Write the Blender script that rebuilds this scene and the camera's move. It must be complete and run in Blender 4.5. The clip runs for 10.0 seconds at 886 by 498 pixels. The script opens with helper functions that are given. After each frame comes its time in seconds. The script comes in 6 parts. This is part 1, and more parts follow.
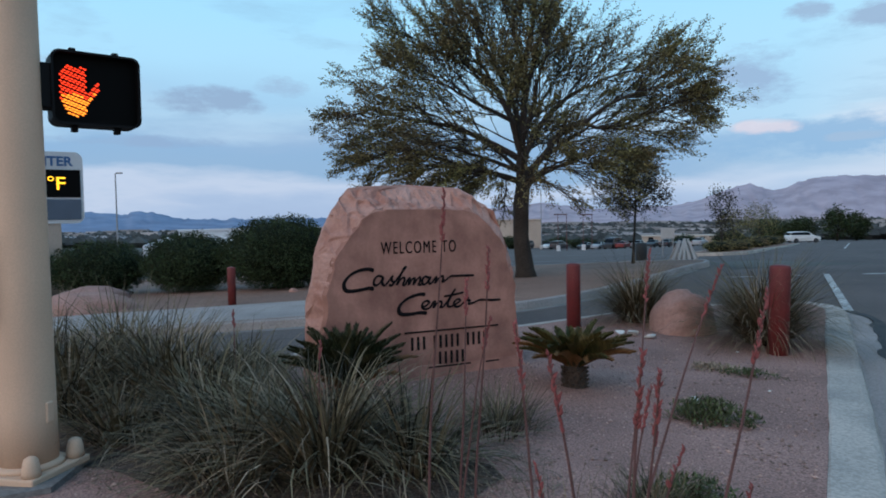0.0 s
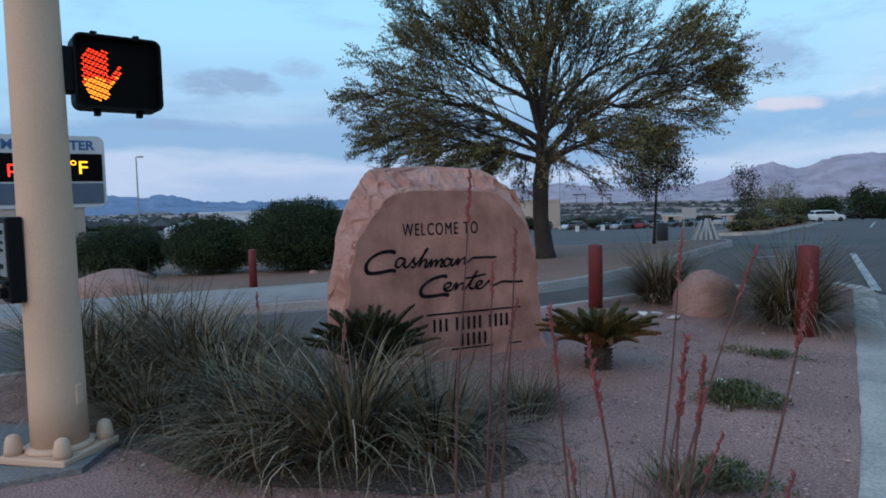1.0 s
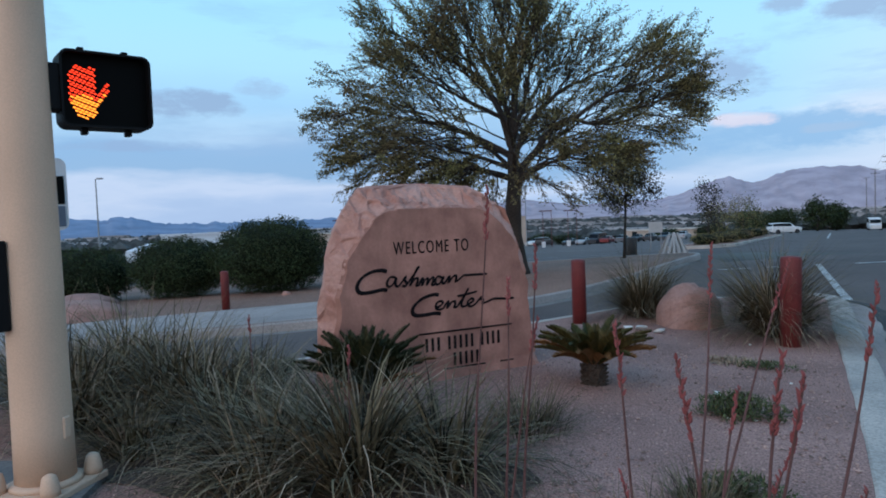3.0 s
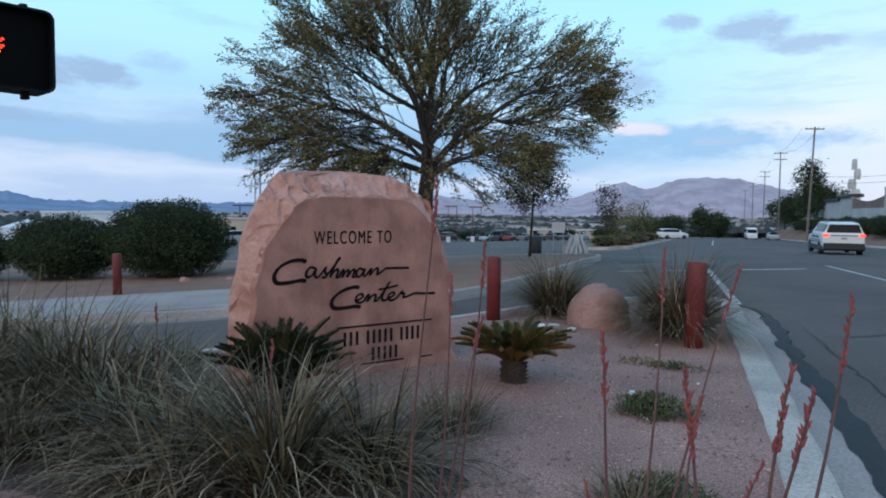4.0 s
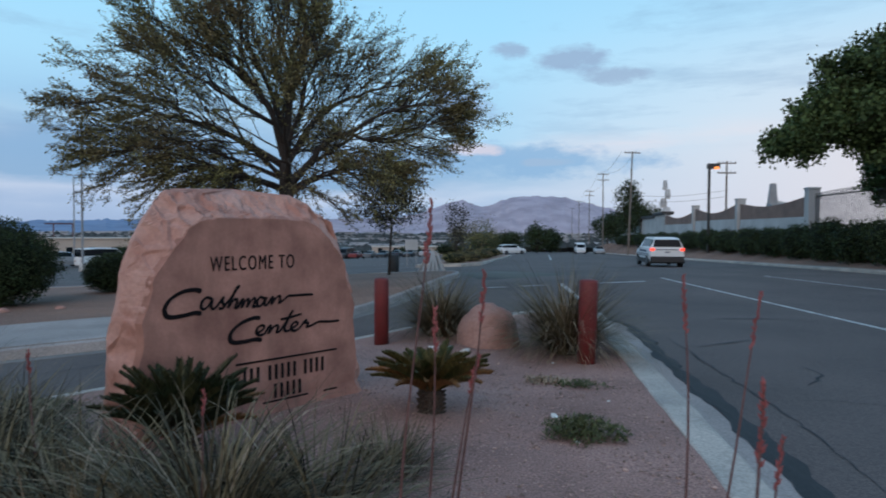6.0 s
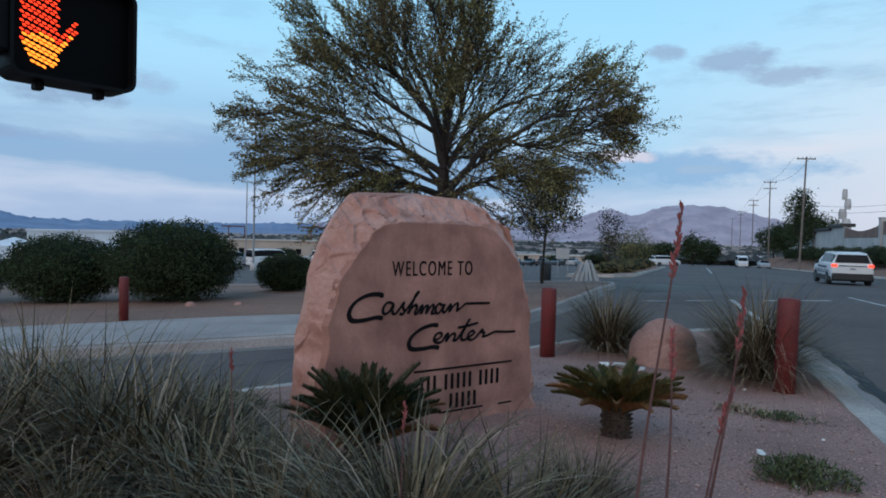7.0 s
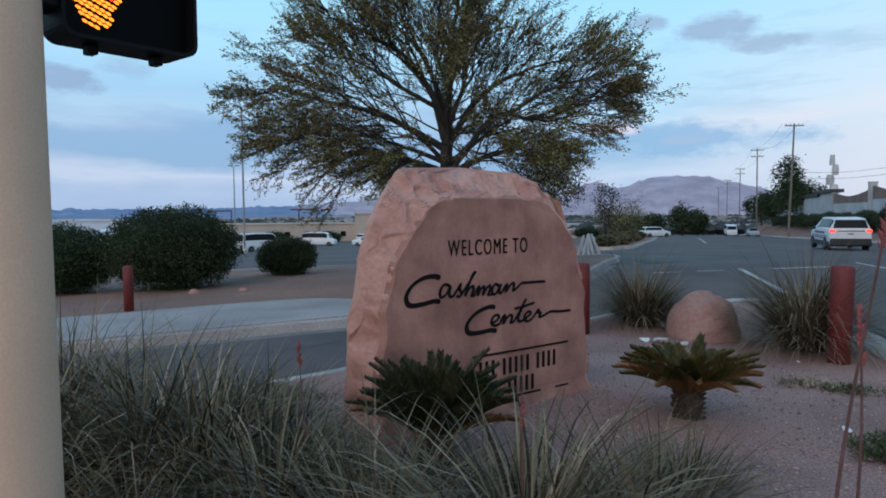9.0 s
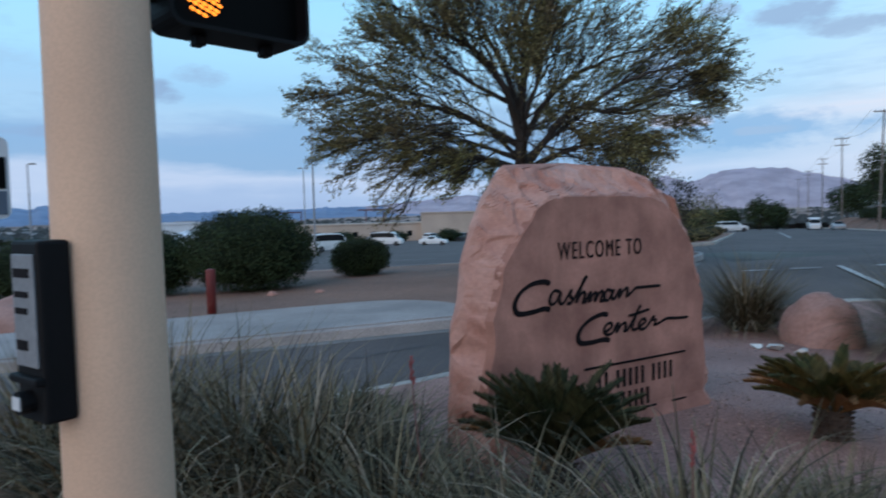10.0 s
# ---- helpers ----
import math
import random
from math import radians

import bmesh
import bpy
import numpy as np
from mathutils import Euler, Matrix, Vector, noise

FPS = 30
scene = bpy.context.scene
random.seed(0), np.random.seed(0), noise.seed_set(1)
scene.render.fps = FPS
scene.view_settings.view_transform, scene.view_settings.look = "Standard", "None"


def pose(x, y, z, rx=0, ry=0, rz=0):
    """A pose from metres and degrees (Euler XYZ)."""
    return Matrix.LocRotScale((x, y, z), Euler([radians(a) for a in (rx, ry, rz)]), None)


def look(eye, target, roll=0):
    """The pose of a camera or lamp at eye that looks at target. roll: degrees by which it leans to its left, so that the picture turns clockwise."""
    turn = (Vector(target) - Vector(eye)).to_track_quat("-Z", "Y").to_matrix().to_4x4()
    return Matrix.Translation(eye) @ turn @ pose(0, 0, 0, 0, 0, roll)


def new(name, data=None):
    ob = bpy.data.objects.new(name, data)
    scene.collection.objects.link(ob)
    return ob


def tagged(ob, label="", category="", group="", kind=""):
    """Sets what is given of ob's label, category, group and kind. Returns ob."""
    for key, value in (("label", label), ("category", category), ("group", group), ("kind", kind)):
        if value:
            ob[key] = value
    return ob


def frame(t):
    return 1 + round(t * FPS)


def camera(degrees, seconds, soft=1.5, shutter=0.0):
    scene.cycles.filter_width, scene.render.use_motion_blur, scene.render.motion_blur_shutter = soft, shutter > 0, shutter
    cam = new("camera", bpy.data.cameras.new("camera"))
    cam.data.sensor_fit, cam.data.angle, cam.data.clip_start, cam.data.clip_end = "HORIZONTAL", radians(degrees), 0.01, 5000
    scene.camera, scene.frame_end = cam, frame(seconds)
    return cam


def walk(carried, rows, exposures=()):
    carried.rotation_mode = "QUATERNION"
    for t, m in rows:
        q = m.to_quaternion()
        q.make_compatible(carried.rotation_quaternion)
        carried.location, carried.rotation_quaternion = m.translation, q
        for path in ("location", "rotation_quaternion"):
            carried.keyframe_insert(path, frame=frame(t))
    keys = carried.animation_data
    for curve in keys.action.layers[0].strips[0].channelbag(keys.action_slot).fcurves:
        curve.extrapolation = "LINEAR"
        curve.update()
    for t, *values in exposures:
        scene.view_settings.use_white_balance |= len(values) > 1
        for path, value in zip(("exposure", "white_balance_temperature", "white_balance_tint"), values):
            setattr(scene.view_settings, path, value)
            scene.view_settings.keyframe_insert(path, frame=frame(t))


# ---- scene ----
cam = camera(67.2, 10.0, 1.8, 0.15)
PATH = [
    (0, (0.355, 1.156, 1.62), (-0.684, 2.863, 1.536), -1.0),
    (0.5, (0.324, 1.168, 1.609), (-0.798, 2.822, 1.546), -1.4),
    (1, (0.299, 1.171, 1.623), (-0.785, 2.846, 1.484), -1.4),
    (1.5, (0.315, 1.134, 1.6), (-0.815, 2.782, 1.509), -0.0),
    (2, (0.233, 1.161, 1.615), (-0.897, 2.809, 1.518), 1.0),
    (2.2, (0.222, 1.144, 1.59), (-0.934, 2.774, 1.54), 1.3),
    (3.3, (-0.031, 1.101, 1.633), (-0.944, 2.876, 1.488), -1.8),
    (3.5, (-0.067, 1.091, 1.622), (-0.921, 2.89, 1.437), 0.2),
    (4, (-0.208, 1.171, 1.625), (-0.946, 3.026, 1.51), 0.6),
    (4.5, (-0.377, 1.279, 1.673), (-0.77, 3.239, 1.622), 1.4),
    (5, (-0.539, 1.294, 1.672), (-0.665, 3.289, 1.598), -0.5),
    (5.5, (-0.74, 1.255, 1.68), (-0.856, 3.251, 1.668), -0.5),
    (6, (-0.932, 1.33, 1.66), (-1.218, 3.309, 1.6), 0.3),
    (6.2, (-1.041, 1.378, 1.649), (-1.5, 3.324, 1.594), 0.3),
    (7.3, (-1.39, 1.573, 1.651), (-2.1, 3.442, 1.6), 1.4),
    (7.5, (-1.44, 1.578, 1.646), (-2.124, 3.456, 1.578), 1.6),
    (8, (-1.614, 1.615, 1.656), (-2.205, 3.525, 1.599), -0.7),
    (8.5, (-1.778, 1.622, 1.651), (-2.417, 3.515, 1.571), -1.5),
    (9, (-1.961, 1.701, 1.633), (-2.629, 3.583, 1.524), -0.4),
    (9.5, (-2.148, 1.813, 1.64), (-2.807, 3.701, 1.591), -1.8),
    (9.8, (-2.282, 1.888, 1.649), (-2.953, 3.772, 1.586), -1.8),
    (10, (-2.372, 1.938, 1.655), (-3.22, 3.746, 1.544), -1.4),
]
walk(cam, [(t, look(eye, target, roll)) for t, eye, target, roll in PATH],
     [(0, 0.0, 6500, 10), (0.5, 0.03, 6300, 10), (1, 0.0, 6200, 10), (1.5, 0.14, 6250, 10), (2.2, 0.10, 6200, 10), (3.5, 0.10, 6300, 10), (4, 0.26, 6450, 10), (4.5, 0.0, 6450, 10),
      (5, 0.0, 6500, 10), (6, -0.06, 6400, 10), (8, 0.0, 6450, 10), (9.5, 0.06, 6400, 10), (10, 0.03, 6150, 10)])

# ---- world and light ----
world = bpy.data.worlds.new("dusk_sky")
scene.world = world
world.use_nodes = True
wn, wl = world.node_tree.nodes, world.node_tree.links
wn.clear()


def wnode(kind, **props):
    n = wn.new(kind)
    for k, v in props.items():
        if k == "op":
            n.operation = v
        elif k == "mode":
            n.data_type = v
        elif k == "blend":
            n.blend_type = v
    return n


def wmath(op, a, b=None, clamp=False):
    n = wnode("ShaderNodeMath", op=op)
    n.use_clamp = clamp
    for i, v in enumerate((a, b)):
        if v is None:
            continue
        if isinstance(v, (int, float)):
            n.inputs[i].default_value = v
        else:
            wl.new(v, n.inputs[i])
    return n.outputs[0]


def wmix(fac, a, b):
    n = wnode("ShaderNodeMix", mode="RGBA")
    for i, v in ((0, fac), (6, a), (7, b)):
        if isinstance(v, (int, float)):
            n.inputs[i].default_value = v
        elif isinstance(v, tuple):
            n.inputs[i].default_value = (*v, 1)
        else:
            wl.new(v, n.inputs[i])
    return n.outputs[2]


def wramp(value, stops):
    n = wnode("ShaderNodeValToRGB")
    el = n.color_ramp.elements
    while len(el) < len(stops):
        el.new(0.5)
    for e, (p, c) in zip(el, stops):
        e.position, e.color = p, ((*c, 1) if isinstance(c, tuple) else (c, c, c, 1))
    wl.new(value, n.inputs[0])
    return n.outputs[0]


tc = wnode("ShaderNodeTexCoord")
sep = wnode("ShaderNodeSeparateXYZ")
wl.new(tc.outputs["Generated"], sep.inputs[0])
wx, wy, wz = sep.outputs
up = wmath("MAXIMUM", wz, 0.0)


def drift(scale, flat, lo, hi, detail=7, shift=0.0, rough=0.55):
    """Noise over the sky, drawn out along the horizon; flat: how much."""
    mp = wn.new("ShaderNodeMapping")
    mp.inputs["Scale"].default_value = (1, 1, flat)
    mp.inputs["Location"].default_value = (shift, shift * 0.7, 0)
    wl.new(tc.outputs["Generated"], mp.inputs[0])
    nz = wn.new("ShaderNodeTexNoise")
    nz.inputs["Scale"].default_value, nz.inputs["Detail"].default_value = scale, detail
    nz.inputs["Roughness"].default_value = rough
    wl.new(mp.outputs[0], nz.inputs["Vector"])
    return wramp(nz.outputs[0], [(lo, 0.0), (hi, 1.0)])


# layered evening sky; the layers wander up and down a little
wander = wmath("MULTIPLY_ADD", drift(2.2, 5.0, 0.25, 0.75), 0.085)
wander.node.inputs[2].default_value = -0.042
level = wmath("ADD", up, wander, True)
clear_sky = wramp(up, [(0.0, (0.46, 0.55, 0.71)), (0.06, (0.50, 0.67, 0.84)), (0.14, (0.51, 0.78, 0.95)),
                       (0.28, (0.37, 0.71, 0.95)), (0.6, (0.21, 0.48, 0.78)), (1.0, (0.17, 0.37, 0.63))])
layers = wramp(level, [(0.0, (0.33, 0.44, 0.64)), (0.025, (0.37, 0.49, 0.69)), (0.045, (0.50, 0.59, 0.75)), (0.07, (0.25, 0.41, 0.62)), (0.115, (0.23, 0.40, 0.63)),
                       (0.14, (0.37, 0.57, 0.77)), (0.17, (0.33, 0.56, 0.79)), (0.24, (0.36, 0.65, 0.88))])
# the banks lie over the valley on the left and thin out to the right
left = wmath("MULTIPLY_ADD", wx, -1.9, True)
left.node.inputs[2].default_value = 0.50
band = wramp(up, [(0.0, 1.0), (0.18, 0.9), (0.30, 0.0)])
sky_col = wmix(wmath("MULTIPLY", wmath("MULTIPLY", left, band), 0.95), clear_sky, layers)
pale = wmath("MULTIPLY_ADD", wx, 2.2, True)
pale.node.inputs[2].default_value = 0.14
low = wramp(up, [(0.0, 0.9), (0.10, 0.9), (0.36, 0.0)])
sky_col = wmix(wmath("MULTIPLY", pale, low), sky_col, (0.71, 0.69, 0.745))
blush = wmath("MULTIPLY", drift(2.6, 5.5, 0.50, 0.66, 5, 3.1), wramp(up, [(0.09, 0.0), (0.125, 0.75), (0.16, 0.0)]))
sky_col = wmix(wmath("MULTIPLY", wmath("MULTIPLY", blush, wmath("SUBTRACT", 1.15, left, True)), 0.7), sky_col, (0.86, 0.72, 0.74))
# darker streaks and tufts
streak = wmath("MULTIPLY", drift(2.4, 6.0, 0.53, 0.64, 9, 1.3, 0.62), wramp(up, [(0.11, 0.0), (0.16, 0.85), (0.24, 0.8), (0.33, 0.25), (0.5, 0.1)]))
sky_col = wmix(wmath("MULTIPLY", streak, 0.45), sky_col, (0.22, 0.36, 0.55))
tufts = wmath("MULTIPLY", drift(5.5, 3.2, 0.56, 0.66, 9, 5.7, 0.6), wramp(up, [(0.16, 0.0), (0.21, 0.8), (0.31, 0.8), (0.38, 0.0)]))
sky_col = wmix(wmath("MULTIPLY", tufts, 0.30), sky_col, (0.25, 0.39, 0.56))
# single clouds: direction, half width and half height, colour, density
ragged = drift(13.0, 2.6, 0.0, 1.0, 9, 2.2, 0.66)


def cloud(sky, towards, w, h, colour, density):
    d = Vector(towards).normalized()
    side = d.cross(Vector((0, 0, 1))).normalized()
    square = None
    for axis, half in ((side, w), (side.cross(d), h)):
        dot = wnode("ShaderNodeVectorMath", op="DOT_PRODUCT")
        wl.new(tc.outputs["Generated"], dot.inputs[0])
        dot.inputs[1].default_value = axis / half
        off = wmath("SUBTRACT", dot.outputs["Value"], d.dot(axis) / half)
        sq = wmath("MULTIPLY", off, off)
        square = sq if square is None else wmath("ADD", square, sq)
    front = wnode("ShaderNodeVectorMath", op="DOT_PRODUCT")
    wl.new(tc.outputs["Generated"], front.inputs[0])
    front.inputs[1].default_value = d
    body = wmath("SUBTRACT", wmath("MULTIPLY", ragged, 3.4), wmath("ADD", square, 0.85))
    body = wmath("MULTIPLY", wramp(body, [(0.0, 0.0), (0.75, 1.0)]), wmath("GREATER_THAN", front.outputs["Value"], 0.0))
    return wmix(wmath("MULTIPLY", body, density), sky, colour)


for towards, w, h, colour, density in (
        ((-0.046, 0.994, 0.100), 0.24, 0.034, (0.26, 0.45, 0.68), 0.85), ((-0.30, 0.95, 0.085), 0.20, 0.026, (0.27, 0.44, 0.66), 0.6),
        ((-0.751, 0.638, 0.172), 0.090, 0.024, (0.27, 0.39, 0.57), 0.85), ((-0.690, 0.700, 0.195), 0.05, 0.018, (0.30, 0.43, 0.62), 0.6),
        ((-0.104, 0.977, 0.184), 0.062, 0.046, (0.30, 0.44, 0.64), 0.9), ((-0.102, 0.988, 0.118), 0.055, 0.012, (0.82, 0.71, 0.75), 0.6),
        ((0.049, 0.969, 0.243), 0.060, 0.024, (0.30, 0.42, 0.60), 0.85), ((-0.045, 0.965, 0.256), 0.034, 0.015, (0.30, 0.42, 0.60), 0.8),
        ((0.113, 0.969, 0.221), 0.050, 0.018, (0.32, 0.44, 0.61), 0.8), ((-0.818, 0.564, 0.115), 0.15, 0.010, (0.27, 0.40, 0.60), 0.8),
        ((0.010, 0.995, 0.099), 0.045, 0.007, (0.34, 0.48, 0.66), 0.8), ((-0.86, 0.50, 0.205), 0.08, 0.02, (0.34, 0.50, 0.68), 0.5)):
    sky_col = cloud(sky_col, towards, w, h, colour, density)
bg = wnode("ShaderNodeBackground")
bg.inputs[1].default_value = 1.10
wl.new(sky_col, bg.inputs[0])
wo = wnode("ShaderNodeOutputWorld")
wl.new(bg.outputs[0], wo.inputs[0])

# what is left of the evening light, from low behind the camera
sun = new("evening_sun", bpy.data.lights.new("evening_sun", "SUN"))
sun.data.energy, sun.data.angle, sun.data.color = 1.25, radians(65), (1.0, 0.77, 0.61)
sun.matrix_world = look((-10, -45, 24), (0, 0, 0))


# ---- materials ----
def material(name, base, rough=0.8, grain=0.12, grain_scale=60.0, stain=0.15, stain_scale=1.2, bump=0.2, bump_scale=None,
             metal=0.0, spec=0.5, vary=0.0, tint=None, emit=None, strength=0.0, streak=0.0):
    """A surface with fine grain, broad stains and relief; vary: colour by loose piece."""
    m = bpy.data.materials.new(name)
    m.use_nodes = True
    nt = m.node_tree
    nd, ln = nt.nodes, nt.links
    b = nd["Principled BSDF"]
    b.inputs["Roughness"].default_value, b.inputs["Metallic"].default_value = rough, metal
    b.inputs["Specular IOR Level"].default_value = spec
    t = nd.new("ShaderNodeTexCoord")
    geo = nd.new("ShaderNodeNewGeometry")

    def noise_tex(scale, detail=6):
        n = nd.new("ShaderNodeTexNoise")
        n.inputs["Scale"].default_value, n.inputs["Detail"].default_value = scale, detail
        ln.new(geo.outputs["Position"], n.inputs["Vector"])
        return n.outputs[0]

    def mixed(fac, a, c, blend="MIX"):
        n = nd.new("ShaderNodeMix")
        n.data_type, n.blend_type = "RGBA", blend
        for i, v in ((0, fac), (6, a), (7, c)):
            if isinstance(v, (int, float)):
                n.inputs[i].default_value = v
            elif isinstance(v, tuple):
                n.inputs[i].default_value = (*v, 1)
            else:
                ln.new(v, n.inputs[i])
        return n.outputs[2]

    def ramp(v, stops):
        n = nd.new("ShaderNodeValToRGB")
        for e, (p, c) in zip(n.color_ramp.elements, stops):
            e.position, e.color = p, (c, c, c, 1)
        ln.new(v, n.inputs[0])
        return n.outputs[0]

    fine, broad = noise_tex(grain_scale), noise_tex(stain_scale, 4)
    second = tint or tuple(c * 0.55 for c in base)
    col = mixed(ramp(broad, [(0.35, 0.0), (0.68, min(1.0, stain * 2.2))]), tuple(base), tuple(second))
    dark = mixed(ramp(fine, [(0.38, 1.0), (0.62, 0.0)]), (1.0, 1.0, 1.0), tuple(1 - grain * 1.6 for _ in range(3)))
    col = mixed(1.0, col, dark, "MULTIPLY")
    if streak:
        # stains drawn out downwards
        mp = nd.new("ShaderNodeMapping")
        mp.inputs["Scale"].default_value = (1.0, 1.0, 0.22)
        ln.new(geo.outputs["Position"], mp.inputs[0])
        n = nd.new("ShaderNodeTexNoise")
        n.inputs["Scale"].default_value, n.inputs["Detail"].default_value = 3.6, 5
        ln.new(mp.outputs[0], n.inputs["Vector"])
        col = mixed(ramp(n.outputs[0], [(0.50, 0.0), (0.66, streak)]), col, tuple(c * 0.42 for c in base))
    if vary:
        isl = ramp(geo.outputs["Random Per Island"], [(0.0, 1 - vary), (1.0, 1 + vary)])
        col = mixed(1.0, col, isl, "MULTIPLY")
    ln.new(col, b.inputs["Base Color"])
    if bump:
        bp = nd.new("ShaderNodeBump")
        bp.inputs["Strength"].default_value, bp.inputs["Distance"].default_value = bump, 0.6 / (bump_scale or grain_scale)
        ln.new(noise_tex(bump_scale or grain_scale, 5), bp.inputs["Height"])
        ln.new(bp.outputs[0], b.inputs["Normal"])
    if emit:
        b.inputs["Emission Color"].default_value, b.inputs["Emission Strength"].default_value = (*emit, 1), strength
    return m


gravel_mat = material("decomposed_granite", (0.485, 0.276, 0.229), 0.95, 0.34, 70, 0.5, 0.9, 0.7, 45, tint=(0.31, 0.172, 0.143))
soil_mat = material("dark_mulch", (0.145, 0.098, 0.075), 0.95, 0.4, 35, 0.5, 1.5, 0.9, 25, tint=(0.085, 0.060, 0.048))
pebble_mat = material("pebbles", (0.42, 0.275, 0.23), 0.9, 0.2, 90, 0.2, 2.0, 0.3, vary=0.55)
dirt_mat = material("island_gravel", (0.35, 0.200, 0.145), 0.95, 0.3, 25, 0.35, 0.35, 0.6, 20, tint=(0.23, 0.132, 0.100))
asphalt_mat = material("asphalt", (0.158, 0.124, 0.116), 0.85, 0.3, 70, 0.6, 0.30, 0.5, 60, spec=0.35, tint=(0.104, 0.084, 0.079))
seam_mat = material("asphalt_seam", (0.030, 0.031, 0.034), 0.8, 0.3, 60, 0.3, 1.0, 0.5)
concrete_mat = material("kerb_concrete", (0.62, 0.535, 0.465), 0.88, 0.18, 45, 0.4, 0.8, 0.4, 50, tint=(0.30, 0.275, 0.25))
sidewalk_mat = material("sidewalk_concrete", (0.43, 0.370, 0.345), 0.9, 0.18, 40, 0.45, 0.7, 0.3, tint=(0.30, 0.262, 0.245))
gutter_mat = material("stained_gutter", (0.25, 0.23, 0.215), 0.9, 0.2, 40, 0.5, 0.9, 0.3, tint=(0.15, 0.14, 0.135))
line_mat = material("road_paint", (0.72, 0.71, 0.68), 0.7, 0.3, 30, 0.4, 3.0, 0.2, tint=(0.3, 0.3, 0.3))
stone_mat = material("pink_sandstone", (0.545, 0.305, 0.245), 0.85, 0.08, 30, 0.45, 3.5, 0.30, 14, tint=(0.40, 0.178, 0.132))
stone_face_mat = material("honed_sandstone", (0.50, 0.240, 0.182), 0.8, 0.06, 34, 0.55, 2.6, 0.08, 30, tint=(0.270, 0.122, 0.094), spec=0.25, streak=0.45)
small_rock_mat = material("red_rock", (0.45, 0.245, 0.198), 0.9, 0.12, 22, 0.3, 3.0, 0.35, 14, tint=(0.30, 0.150, 0.115))
letter_mat = material("black_letter_paint", (0.010, 0.007, 0.008), 0.7, 0.1, 60, 0.2, 5, 0.1, spec=0.12)
red_paint_mat = material("red_bollard_paint", (0.215, 0.026, 0.024), 0.6, 0.12, 40, 0.4, 2.5, 0.25, tint=(0.13, 0.022, 0.020))
pole_mat = material("tan_pole_paint", (0.70, 0.465, 0.325), 0.6, 0.05, 90, 0.3, 1.4, 0.08, tint=(0.56, 0.375, 0.265), spec=0.3)
black_plastic_mat = material("black_polycarbonate", (0.006, 0.006, 0.007), 0.6, 0.1, 60, 0.2, 4, 0.08, spec=0.15)
lens_mat = material("dark_lens", (0.002, 0.002, 0.002), 0.6, 0.1, 60, 0.1, 4, 0.05, spec=0.08)
symbol_mat = material("lit_orange_leds", (0.5, 0.06, 0.01), 0.6, 0.1, 60, 0.1, 4, 0.0, emit=(1.0, 0.038, 0.010), strength=2.1)
symbol_hot_mat = material("lit_yellow_leds", (0.5, 0.15, 0.02), 0.6, 0.1, 60, 0.1, 4, 0.0, emit=(1.0, 0.25, 0.018), strength=2.3)
grass_mat = material("grey_green_blades", (0.114, 0.088, 0.050), 0.7, 0.1, 30, 0.5, 1.5, 0.0, vary=0.9, tint=(0.140, 0.115, 0.070), spec=0.15)
dry_mat = material("dry_straw_blades", (0.36, 0.275, 0.195), 0.8, 0.1, 30, 0.3, 1.5, 0.0, vary=0.4, spec=0.15)
stalk_mat = material("red_brown_stalk", (0.155, 0.078, 0.072), 0.7, 0.1, 40, 0.3, 6, 0.1, spec=0.15)
bud_mat = material("coral_buds", (0.30, 0.085, 0.082), 0.6, 0.1, 40, 0.3, 9, 0.1, vary=0.3, spec=0.15)
frond_mat = material("cycad_frond", (0.044, 0.050, 0.018), 0.6, 0.1, 30, 0.5, 6.0, 0.0, vary=0.5, tint=(0.110, 0.072, 0.024), spec=0.12)
frond_dry_mat = material("browned_frond", (0.22, 0.105, 0.040), 0.7, 0.1, 30, 0.4, 5.0, 0.0, vary=0.3, spec=0.15)
frond_dark_mat = material("dark_frond", (0.026, 0.034, 0.016), 0.6, 0.1, 30, 0.5, 5.0, 0.0, vary=0.5, tint=(0.050, 0.042, 0.018), spec=0.12)
cycad_trunk_mat = material("cycad_trunk", (0.085, 0.055, 0.040), 0.95, 0.3, 60, 0.4, 8, 0.8)
weed_mat = material("low_weed", (0.10, 0.115, 0.052), 0.8, 0.1, 30, 0.4, 5.0, 0.0, vary=0.5, spec=0.15)
litter_mat = material("white_litter", (0.72, 0.70, 0.66), 0.7, 0.1, 30, 0.2, 9, 0.2)
bark_mat = material("dark_bark", (0.062, 0.046, 0.037), 0.95, 0.35, 30, 0.4, 2.0, 0.8, 18)
leaf_mat = material("olive_leaves", (0.185, 0.172, 0.066), 0.65, 0.1, 20, 0.8, 0.50, 0.0, vary=0.8, tint=(0.140, 0.098, 0.052), spec=0.15)
leaf_dark_mat = material("dusky_leaves", (0.058, 0.052, 0.036), 0.65, 0.1, 20, 0.5, 0.8, 0.0, vary=0.5, spec=0.15)
green_leaf_mat = material("green_leaves", (0.080, 0.118, 0.042), 0.6, 0.1, 20, 0.5, 0.5, 0.0, vary=0.5, spec=0.15)
bush_leaf_mat = material("hedge_leaves", (0.044, 0.064, 0.026), 0.6, 0.1, 20, 0.5, 1.1, 0.0, vary=0.5, spec=0.15)
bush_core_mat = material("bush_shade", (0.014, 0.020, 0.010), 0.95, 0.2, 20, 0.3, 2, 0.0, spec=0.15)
white_wall_mat = material("white_stucco", (0.54, 0.52, 0.51), 0.9, 0.1, 50, 0.25, 0.5, 0.3)
